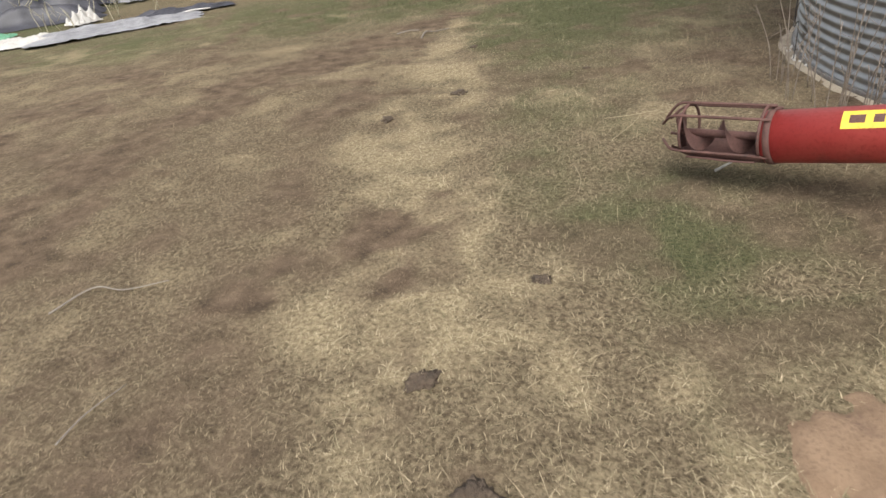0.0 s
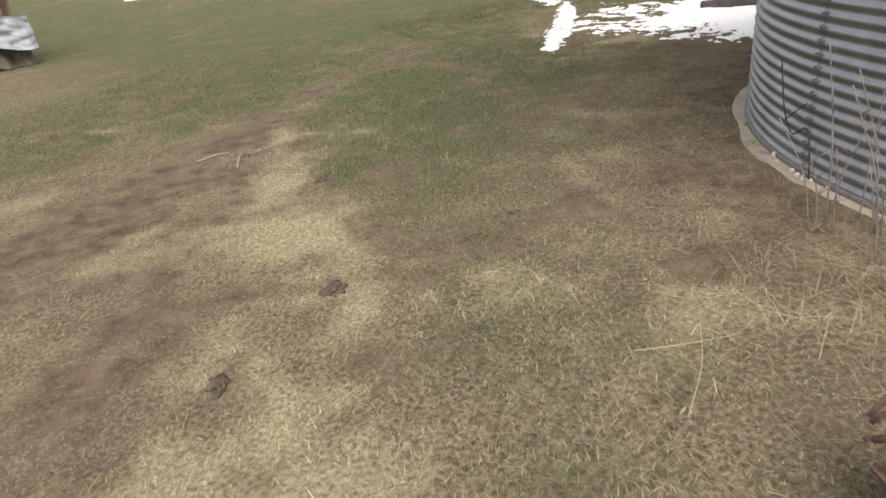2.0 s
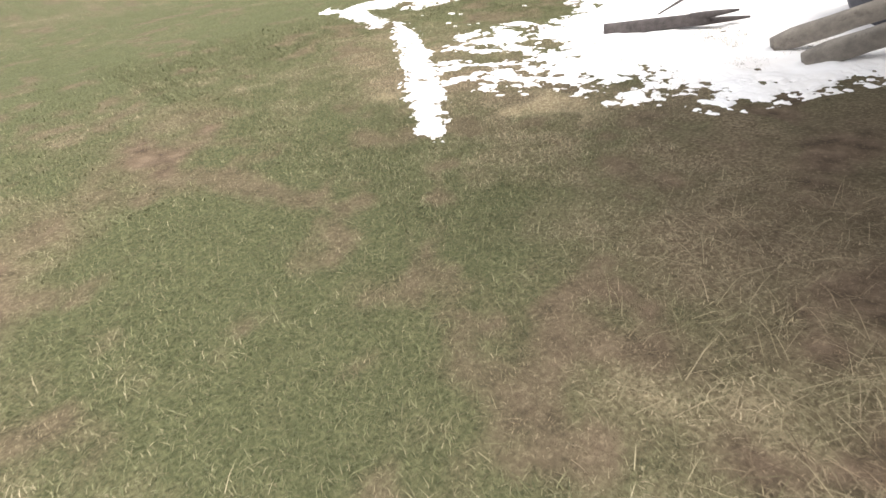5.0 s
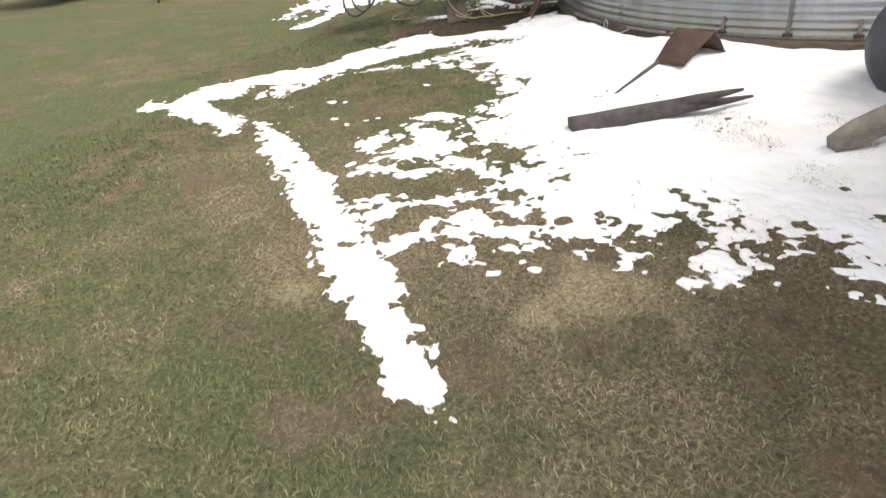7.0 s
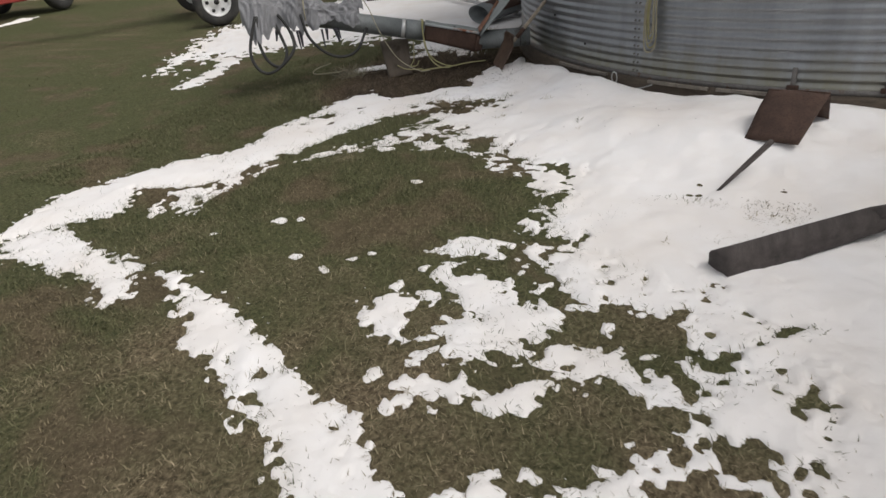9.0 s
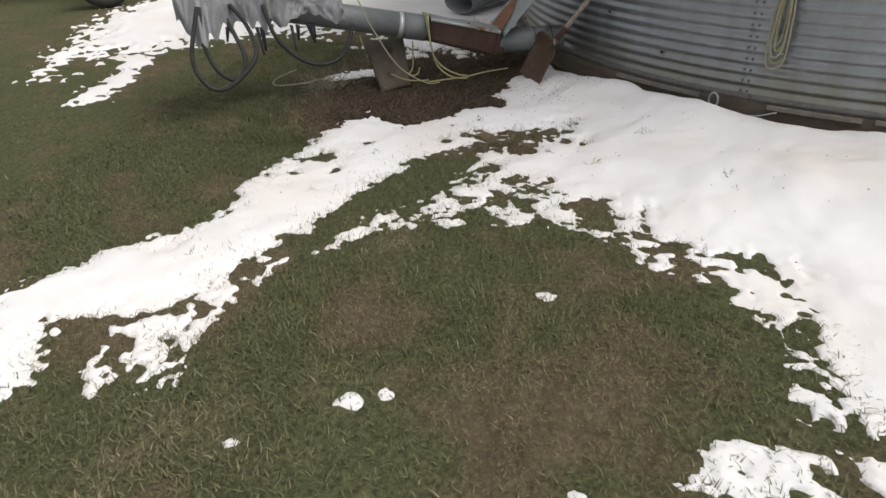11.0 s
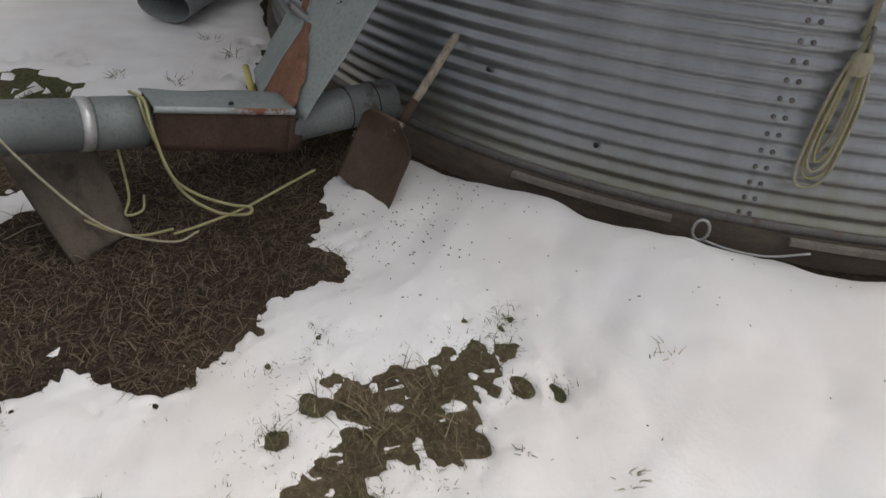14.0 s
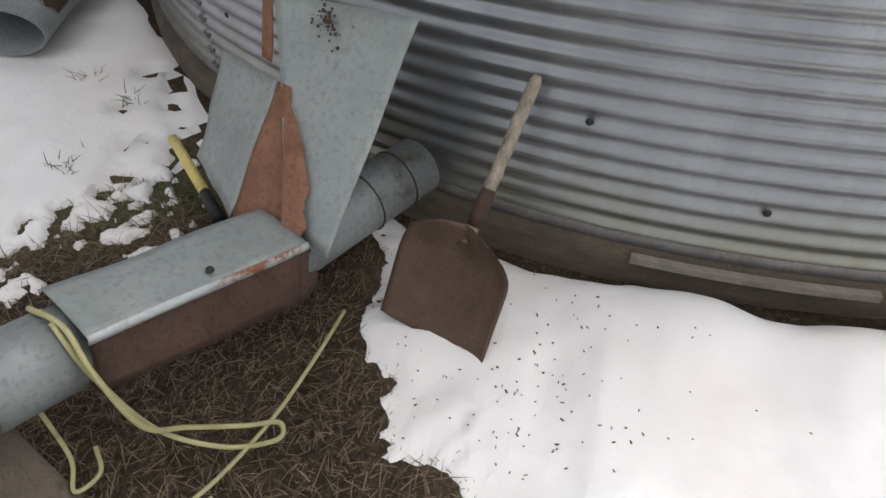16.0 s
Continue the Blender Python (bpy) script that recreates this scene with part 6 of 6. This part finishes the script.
def red_implement():
    ob = thing("farm_implement", "red towed farm implement with a long drawbar and white wheels", "implement", (13.2, 19.3, 0))
    wheel_parts(ob, 0.55, -0.95, 0.40, 0.40, 0.25, WHITE_PAINT, -48)
    wheel_parts(ob, 2.4, 1.1, 0.40, 0.40, 0.25, WHITE_PAINT, -48)
    hitch = Vector((-1.3, 2.85, 0.55))
    pts = [hitch, Vector((-0.9, 2.55, 0.78)), Vector((-0.4, 2.0, 0.82)), Vector((1.6, 0.2, 1.02))]
    bm = bmesh.new()
    for p, q in zip(pts[:-1], pts[1:]):
        box_bm(0.16, 0.20, (q - p).length + 0.04, along(p.lerp(q, 0.5), q), 0.015, bm)
    part("drawbar", bm, RED, ob, "long red box-section drawbar", smooth_faces=False)
    part("badge", sheet_bm([along(pts[2], pts[3]) @ Vector(p) for p in ((-0.085, -0.05, 1.35), (-0.085, 0.05, 1.35), (-0.085, 0.05, 1.72), (-0.085, -0.05, 1.72))], 0.008, 4, 2), YELLOW, ob, "yellow sticker with dark bars")
    for k in range(3):
        part("badge_bar", box_bm(0.004, 0.06, 0.06, along(pts[2], pts[3]) @ pose(-0.094, 0, 1.43 + 0.11 * k), 0.001), BLACK_STEEL, ob)
    for s in (-0.16, 0.16):
        part("stand_leg", tube_bm([hitch + Vector((0.05, 0, -0.05)), hitch + Vector((s * 1.3 + 0.05, s * 0.8, -0.55))], 0.022, 8), BLACK_STEEL, ob)
    part("coupler", box_bm(0.16, 0.22, 0.14, Matrix.Translation(hitch), 0.02), RED_RUST, ob)
    part("tag", box_bm(0.02, 0.14, 0.09, Matrix.Translation(hitch + Vector((-0.09, 0, 0.02))), 0.004), WHITE_PAINT, ob, "pale plate on the coupler")
    part("axle", box_bm(0.14, 2.6, 0.16, pose(1.48, 0.08, 0.45, 0, 0, -42), 0.01), RED, ob, smooth_faces=False)
    for x, y, z, sx, sy, sz, r in ((1.7, 0.3, 1.05, 1.0, 0.5, 0.22, 30), (2.1, 0.5, 1.55, 0.7, 0.7, 0.5, 40), (1.3, 0.5, 1.25, 0.35, 0.3, 0.3, 10)):
        part("frame_box", box_bm(sx, sy, sz, pose(x, y, z, 0, 0, r), 0.03, segs=2), RED, ob, smooth_faces=False)
    for k in range(4):
        part("strut", tube_bm([(1.0 + 0.3 * k, -0.1 + 0.25 * k, 0.5), (1.2 + 0.3 * k, 0.15 + 0.2 * k, 1.3)], 0.03, 8), RED_RUST, ob)
    return ob


red_implement()


def grain_truck():
    ob = thing("grain_truck", "old cream-cab farm truck with a dark maroon grain box", "truck", (12.95, 25.6, 0), 10.0)
    # x runs forwards, y to the far side
    for x in (0.0, 4.45):
        for y in (0.05, 2.05):
            wheel_parts(ob, x, y, 0.53, 0.53, 0.28, BLACK_STEEL if x == 0 else STEEL_DARK, 0)
    part("chassis_rail", box_bm(6.6, 0.10, 0.22, pose(1.6, 0.65, 0.82), 0.01), BLACK_STEEL, ob)
    part("chassis_rail", box_bm(6.6, 0.10, 0.22, pose(1.6, 1.45, 0.82), 0.01), BLACK_STEEL, ob)
    part("axle", tube_bm([(0, 0.1, 0.53), (0, 2.0, 0.53)], 0.09, 10), BLACK_STEEL, ob)
    part("axle", tube_bm([(4.45, 0.1, 0.53), (4.45, 2.0, 0.53)], 0.06, 10), BLACK_STEEL, ob)
    part("underbox", box_bm(1.7, 0.35, 0.75, pose(1.75, 0.25, 0.72), 0.03), BLACK_STEEL, ob, "dark tank and guards under the box", smooth_faces=False)
    body = part("grain_box", box_bm(4.7, 2.4, 1.25, pose(0.35, 1.05, 1.72), 0.03), MAROON, ob, "dark maroon grain box", smooth_faces=False)
    for k in range(6):
        part("stake", box_bm(0.09, 0.05, 1.2, pose(-1.8 + 0.86 * k, -0.17, 1.72), 0.01), MAROON, body, smooth_faces=False)
    part("top_rail", box_bm(4.75, 0.06, 0.16, pose(0.35, -0.16, 2.38), 0.01), CREAM_PAINT, body, "pale worn top rail", smooth_faces=False)
    part("plate_bar", box_bm(0.16, 0.01, 0.08, pose(2.5, -0.16, 1.45), 0.002), WHITE_PAINT, body, "small pale plate")
    cab = box_bm(1.25, 1.95, 1.55, pose(3.4, 1.05, 1.55), 0.12, segs=3)
    cab = part("cab", cab, CREAM_PAINT, ob, "cream painted cab")
    part("side_window", box_bm(0.75, 0.02, 0.5, pose(3.45, 0.065, 1.98), 0.01), GLASS_DARK, cab)
    part("windscreen", box_bm(0.02, 1.6, 0.5, pose(4.03, 1.05, 1.98), 0.01), GLASS_DARK, cab)
    part("door_seam", box_bm(0.012, 0.012, 1.3, pose(2.95, 0.072, 1.55), 0.002), BLACK_STEEL, cab)
    part("bonnet", box_bm(1.3, 1.5, 0.65, pose(4.6, 1.05, 1.22), 0.14, segs=3), CREAM_PAINT, ob)
    bm = bmesh.new()
    pts = [(4.45 + 0.68 * math.cos(t), 0.68 * math.sin(t) + 0.55) for t in np.linspace(-0.1, math.pi + 0.25, 18)]
    prev = None
    for x, z in pts:
        ring = [bm.verts.new((4.45 + (x - 4.45) * k, y, 0.55 + (z - 0.55) * k)) for k, y in ((1.0, -0.12), (1.18, -0.12), (1.22, -0.02), (1.22, 0.45), (1.0, 0.45))]
        if prev:
            for j in range(5):
                bm.faces.new((prev[j], prev[(j + 1) % 5], ring[(j + 1) % 5], ring[j]))
        else:
            bm.faces.new(ring)
        prev = ring
    bm.faces.new(prev[::-1])
    part("wheel_arch", bm, CREAM_PAINT, ob, "rounded cream front wing")
    part("wheel_well", box_bm(1.3, 0.5, 0.9, pose(4.45, 0.75, 0.85), 0.05), BLACK_STEEL, ob, smooth_faces=False)
    part("bumper", box_bm(0.12, 2.1, 0.22, pose(5.35, 1.05, 0.65), 0.02), BLACK_STEEL, ob, smooth_faces=False)
    part("mirror_arm", tube_bm([(3.85, 0.05, 2.0), (3.9, -0.18, 2.0), (3.9, -0.2, 1.5)], 0.012, 6), STEEL_DARK, ob)
    return ob


grain_truck()


def board_building(name, label, at, rz, w, d, h, material, count, slope):
    """A plain boarded shed: each board of its faces, and a roof."""
    ob = thing(name, label, "shed", at, rz)
    part("wall", box_bm(w - 0.08, d - 0.08, h - 0.02, pose(0, 0, h / 2 - 0.1), 0.0), DARK_SILL, ob, smooth_faces=False)
    rng = random.Random(count)
    bw = w / count
    me = None
    for k in range(count):
        if me is None:
            b = part("board", box_bm(bw - 0.012, 0.03, h, pose(0, 0, h / 2), 0.004), material, ob, smooth_faces=False)
            me = b.data
        else:
            b = link_mesh("board", me, ob)
        b.matrix_basis = pose(-w / 2 + bw * (k + 0.5), -d / 2 - 0.004 + rng.uniform(-0.004, 0.004), -0.05 - rng.uniform(0, 0.06), 0, rng.uniform(-0.3, 0.3), 0)
    part("roof", box_bm(w + 0.5, d + 0.6, 0.10, pose(0, 0, h + 0.12, slope, 0, 0), 0.01), ZINC, ob, "galvanized shed roof", smooth_faces=False)
    return ob


red_shed = board_building("red_shed", "old red boarded shed with small panes", (27.0, 33.5, 0), 20.0, 9.0, 5.0, 3.2, BARN_RED, 36, 8)
for k in range(3):
    w = part("window", box_bm(0.75, 0.05, 0.6, pose(-3.4 + 1.5 * k, -2.53, 1.35), 0.01), WHITE_PAINT, red_shed, "pale shed window", smooth_faces=False)
    part("pane", box_bm(0.62, 0.02, 0.48, pose(-3.4 + 1.5 * k, -2.56, 1.35), 0.005), GLASS_DARK, w, smooth_faces=False)
board_building("grey_shed", "weathered grey boarded shed behind the truck", (20.5, 34.0, 0), 15.0, 5.0, 4.0, 2.8, GREY_WOOD, 20, 8)
far_strip = []
for x0, y0, x1, y1, w in ((13.6, 25.2, 16.2, 26.0, 0.08), (16.2, 20.2, 21.0, 23.5, 0.35), (1.5, 31.0, 7.0, 32.5, 0.5), (-1.6, 33.0, 1.0, 33.6, 0.35)):
    fx, fy = np.meshgrid(np.arange(x0 - 1, x1 + 1, 0.09), np.arange(y0 - 1, y1 + 1, 0.09))
    fd = w - line_distance(fx, fy, [(x0, y0), (x1, y1)]) + 0.25 * fbm(fx, fy, 0.6, 15, 3)
    fd = np.where(fd > 0, 0.07 * (1 - np.exp(-np.maximum(fd, 0) / 0.12)), -0.05)
    wet = fd > 0
    me, _ = grid_mesh("snow", fx, fy, ground_z(fx, fy) + fd + 0.01, SNOW, wet[:-1, :-1] | wet[1:, :-1] | wet[:-1, 1:] | wet[1:, 1:])
    tagged(link_mesh("snow_streak", me), "thin streak of leftover snow on grass", "snow", kind="stuff")
# crate and post near the far bin
crate = thing("wooden_crate", "dark old wooden crate in snow by a bin", "crate", (16.1, 16.4, 0.0), 20)
crate.scale = (0.62, 0.62, 0.62)
for k in range(4):
    part("slat", box_bm(0.9, 0.03, 0.13, pose(0, -0.3, 0.08 + 0.15 * k), 0.005), POLE_WOOD, crate, smooth_faces=False)
    part("slat", box_bm(0.03, 0.56, 0.13, pose(-0.43, 0, 0.08 + 0.15 * k), 0.005), POLE_WOOD, crate, smooth_faces=False)
part("box_core", box_bm(0.8, 0.5, 0.55, pose(0, 0, 0.28), 0.01), DARK_SILL, crate, smooth_faces=False)
pipe = thing("pipe_rail", "thin rusty pipe rail leaning over the snow", "rail", (15.2, 16.6, 0.1))
part("rail", tube_bm([(-0.6, 0.6, 0.1), (0.8, -0.4, 0.85)], 0.02, 8), STEEL_DARK, pipe)
part("post", tube_bm([(0.8, -0.4, -0.1), (0.8, -0.4, 1.0)], 0.02, 8), STEEL_DARK, pipe)


# ---- covered pile by the track ----
def covered_stack():
    ob = thing("board_stack", "stack of rust-brown boards on blocks partly covered by torn tarps", "stack", (-4.46, 15.78, 0), 24)
    # x along the stack, y away
    core = part("stack_core", box_bm(5.2, 2.2, 0.9, pose(-0.8, 1.2, 1.15), 0.02), DARK_SILL, ob, smooth_faces=False)
    me = None
    rng = random.Random(31)
    for k in range(26):
        if me is None:
            b = part("board", box_bm(0.19, 0.04, 1.25, None, 0.006), BROWN_WOOD, ob, smooth_faces=False)
            me = b.data
        else:
            b = link_mesh("board", me, ob)
        b.matrix_basis = pose(-3.4 + 0.2 * k, 0.06 + rng.uniform(-0.012, 0.012), 1.22 + rng.uniform(-0.03, 0.03), 0, rng.uniform(-1, 1), 0)
    part("end_panel", sheet_bm([(1.82, 0.06, 0.62), (1.82, 2.3, 0.62), (1.82, 2.3, 1.85), (1.82, 0.06, 1.85)], 0.04, 8, 6, 0.02, 2), BROWN_WOOD, ob)
    for x in (-3.0, -0.8, 1.5):
        part("block", box_bm(0.4, 1.8, 0.66, pose(x, 1.2, 0.33), 0.03), DARK_SILL, ob, smooth_faces=False)
    return ob


covered_stack()


def hanging_tarp(name, label, material, m, w, top, foot, flare, folds, seed, gather=0.0):
    """A sheet hung from a top edge in vertical folds, its hem spread on the ground."""
    bm = bmesh.new()
    nu, nv = 70, 26
    rows = []
    for j in range(nv + 1):
        v = j / nv
        row = []
        for i in range(nu + 1):
            u = i / nu
            x = (u - 0.5) * w * (1 - gather * (1 - v)) + 0.04 * noise.noise(Vector((u * 6, v * 3, seed)))
            amp = (0.03 + 0.14 * v) * (1 + 0.5 * noise.noise(Vector((u * 3, 0, seed))))
            y = -flare * v ** 1.5 + amp * math.sin(u * folds * 2 * math.pi + 1.3 * noise.noise(Vector((u * 4, v * 2, seed)))) * 0.5
            y += 0.05 * noise.noise(Vector((u * 9, v * 6, seed + 3))) + 0.03 * abs(noise.noise(Vector((u * 19, v * 12, seed + 5))))
            z = top + (foot - top) * v + 0.10 * noise.noise(Vector((u * 4, 3.0, seed))) * v
            row.append(bm.verts.new((x, y, max(z, 0.0))))
        rows.append(row)
    for j in range(nv):
        for i in range(nu):
            bm.faces.new((rows[j][i], rows[j + 1][i], rows[j + 1][i + 1], rows[j][i + 1]))
    return tagged(part(name, bm, material, m=m), label, "tarp")


S = pose(-4.46, 15.78, 0, 0, 0, 24)
hanging_tarp("tarp", "silver-grey tarp hanging in folds from the board stack to the grass", TARP_LIGHT, S @ pose(-0.95, -0.14, 0.02), 2.1, 1.10, 0.0, 0.75, 8, 2.0, 0.55)
hanging_tarp("tarp", "pale grey tarp stretched along the stack's lower side", TARP_LIGHT, S @ pose(0.95, -0.08, 0.02, 0, 7, 0), 2.0, 0.92, 0.38, 0.14, 2.0, 5.0, 0.05)
hanging_tarp("tarp", "dark tarp gathered over the end of the stack", TARP_DARK, S @ pose(-2.5, -0.10, 0.02), 1.8, 1.25, 0.0, 0.45, 5, 8.0, 0.1)
hanging_tarp("tarp", "grey tarp knotted over the board stack top", TARP, S @ pose(-1.25, -0.10, 0.95), 0.7, 1.1, 0.0, 0.12, 3, 11.0, -1.2)
hanging_tarp("tarp", "brown ragged tarp under the stack", PROP_WOOD, S @ pose(0.9, 0.15, 0.0), 2.0, 0.6, 0.0, 0.25, 5, 14.0, 0.0)


def ground_sheet(name, label, material, at, rz, sx, sy, lift, seed, category="tarp"):
    """A crumpled sheet lying on the ground."""
    bm = bmesh.new()
    bmesh.ops.create_grid(bm, x_segments=60, y_segments=40, size=0.5)
    for v in bm.verts:
        u, w = v.co.x, v.co.y
        edge = max(abs(u), abs(w)) * 2
        r = 0.12 * noise.noise(Vector((u * 4, w * 4, seed)))
        v.co = Vector((u * sx * (1 + r), w * sy * (1 + r * 1.5), 0.02 + lift * max(0, 1 - edge ** 2) * (0.6 + noise.noise(Vector((u * 5, w * 7, seed + 2)))) + 0.03 * abs(noise.noise(Vector((u * 14, w * 18, seed))))))
    return tagged(part(name, bm, material, m=pose(*at, gz(*at), 0, 0, rz)), label, category)


ground_sheet("ground_tarp", "crumpled grey tarp lying flat on dead grass", TARP_LIGHT, (-4.7, 10.9), 24, 2.6, 1.0, 0.10, 3.0)
ground_sheet("ground_tarp", "dark crumpled tarp lying on dead grass", TARP_DARK, (-4.0, 11.75), 26, 1.9, 0.5, 0.10, 6.0)
ground_sheet("ground_tarp", "dark brown tarp heap in weeds", TARP_DARK, (-7.2, 12.9), 20, 2.8, 1.6, 0.55, 9.0)
ground_sheet("white_sheet", "dirty white plastic sheet on the grass", WHITE_SACK, (-6.0, 10.5), 20, 1.0, 0.7, 0.12, 12.0, "plastic sheet")
ground_sheet("white_sheet", "torn white sack lying among tarps", WHITE_SACK, (-5.7, 12.0), 60, 0.5, 0.4, 0.25, 15.0, "sack")
ground_sheet("green_sheet", "bright green plastic sheet among the junk", GREEN_PLASTIC, (-7.0, 11.3), 10, 0.8, 0.5, 0.15, 18.0, "plastic sheet")
twig([(-3.9, 11.5, 0.03), (-3.7, 11.62, 0.05), (-3.42, 11.72, 0.04)], 0.022, WHITE_SACK, "pale peeled stick on dead grass", "pale_stick")
rng = random.Random(5)
for k in range(14):
    x, y = -6.2 + rng.uniform(-1.2, 1.6), 11.6 + rng.uniform(-0.7, 1.2)
    h = rng.uniform(0.3, 0.7)
    bm = tube_bm(spline([(0, 0, 0), (rng.uniform(-0.1, 0.1), rng.uniform(-0.1, 0.1), h * 0.6), (rng.uniform(-0.2, 0.2), rng.uniform(-0.2, 0.2), h)], 4), 0.006, 5)
    for j in range(4):
        z = h * (0.4 + 0.15 * j)
        tube_bm([(0, 0, z), (rng.uniform(-0.15, 0.15), rng.uniform(-0.15, 0.15), z + 0.12)], [0.004, 0.002], 4, bm)
    tagged(part("dry_weed", bm, ROPE_CREAM, m=pose(x, y, gz(x, y))), "tall dry branching weed stalk", "weed", "weeds by the pile")


# ---- small litter on the snow and tufts through it ----
def litter(name, count, x0, x1, y0, y1, seed, label):
    bm = bmesh.new()
    rng = random.Random(seed)
    made = 0
    while made < count:
        x, y = rng.uniform(x0, x1), rng.uniform(y0, y1)
        near = math.exp(-((x - 10.1) ** 2 + (y - 12.10) ** 2) / 0.11)
        if rng.random() > 0.03 + 0.97 * near or float(snow_depth(np.array(x), np.array(y))) < 0.01:
            continue
        if math.hypot(x - BIN_B[0], y - BIN_B[1]) < BIN_B_R + 0.06:
            continue
        L, w = rng.uniform(0.0012, 0.006) * rng.random() + 0.001, rng.uniform(0.0008, 0.0022)
        m = pose(x, y, top_z(x, y) + 0.0015, rng.uniform(-20, 20), rng.uniform(-20, 20), rng.uniform(0, 360))
        box_bm(2 * L, 2 * w, 0.003, m, 0.0, bm)
        made += 1
    return tagged(part(name, bm, DARK_SILL, smooth_faces=False), label, "litter", kind="stuff")


litter("chaff", 190, 8.2, 10.9, 10.2, 12.6, 3, "dark chaff and dirt specks on the snow")


def tuft(x, y, size, count, seed, material):
    bm = bmesh.new()
    rng = random.Random(seed)
    for k in range(count):
        a, t = rng.uniform(0, 2 * math.pi), rng.uniform(0.1, 1.2)
        L = size * rng.uniform(0.5, 1.3)
        p = Vector((rng.gauss(0, size * 0.35), rng.gauss(0, size * 0.35), -0.02))
        d = Vector((math.cos(a) * math.sin(t), math.sin(a) * math.sin(t), math.cos(t)))
        tube_bm([p, p + d * L * 0.6, p + d * L + Vector((math.cos(a), math.sin(a), -0.5)) * L * 0.2], [0.0022, 0.0018, 0.0006], 3, bm, False)
    return tagged(part("grass_tuft", bm, material, m=pose(x, y, top_z(x, y))), "small tuft of dead grass poking through snow", "grass tuft", "tufts in the snow")


STEM_GREEN = surface("olive_stem", (0.10, 0.10, 0.045), (0.17, 0.16, 0.08), None, 20.0, 90.0, 0.85, 0.0, 0.1)
for k, (x, y, z, n) in enumerate(((9.153, 11.406, 0.05, 16), (8.576, 11.037, 0.045, 14), (8.45, 11.0, 0.04, 10), (9.45, 12.1, 0.026, 10), (9.62, 12.28, 0.024, 9), (9.75, 12.35, 0.022, 7),
                                  (8.8, 11.7, 0.05, 14), (8.95, 11.95, 0.035, 10), (9.42, 12.2, 0.03, 12), (7.6, 13.5, 0.04, 10), (8.3, 13.2, 0.045, 12), (8.9, 13.0, 0.045, 12), (6.9, 10.3, 0.04, 10),
                                  (6.3, 9.7, 0.045, 12), (5.9, 9.3, 0.045, 12), (11.75, 13.05, 0.07, 18), (11.5, 12.9, 0.06, 16), (12.1, 12.75, 0.07, 18), (12.4, 12.9, 0.08, 14), (11.9, 13.4, 0.07, 18))):
    tuft(x, y, z, n, k, STEM_GREEN if k % 2 else GREY_STRAW)
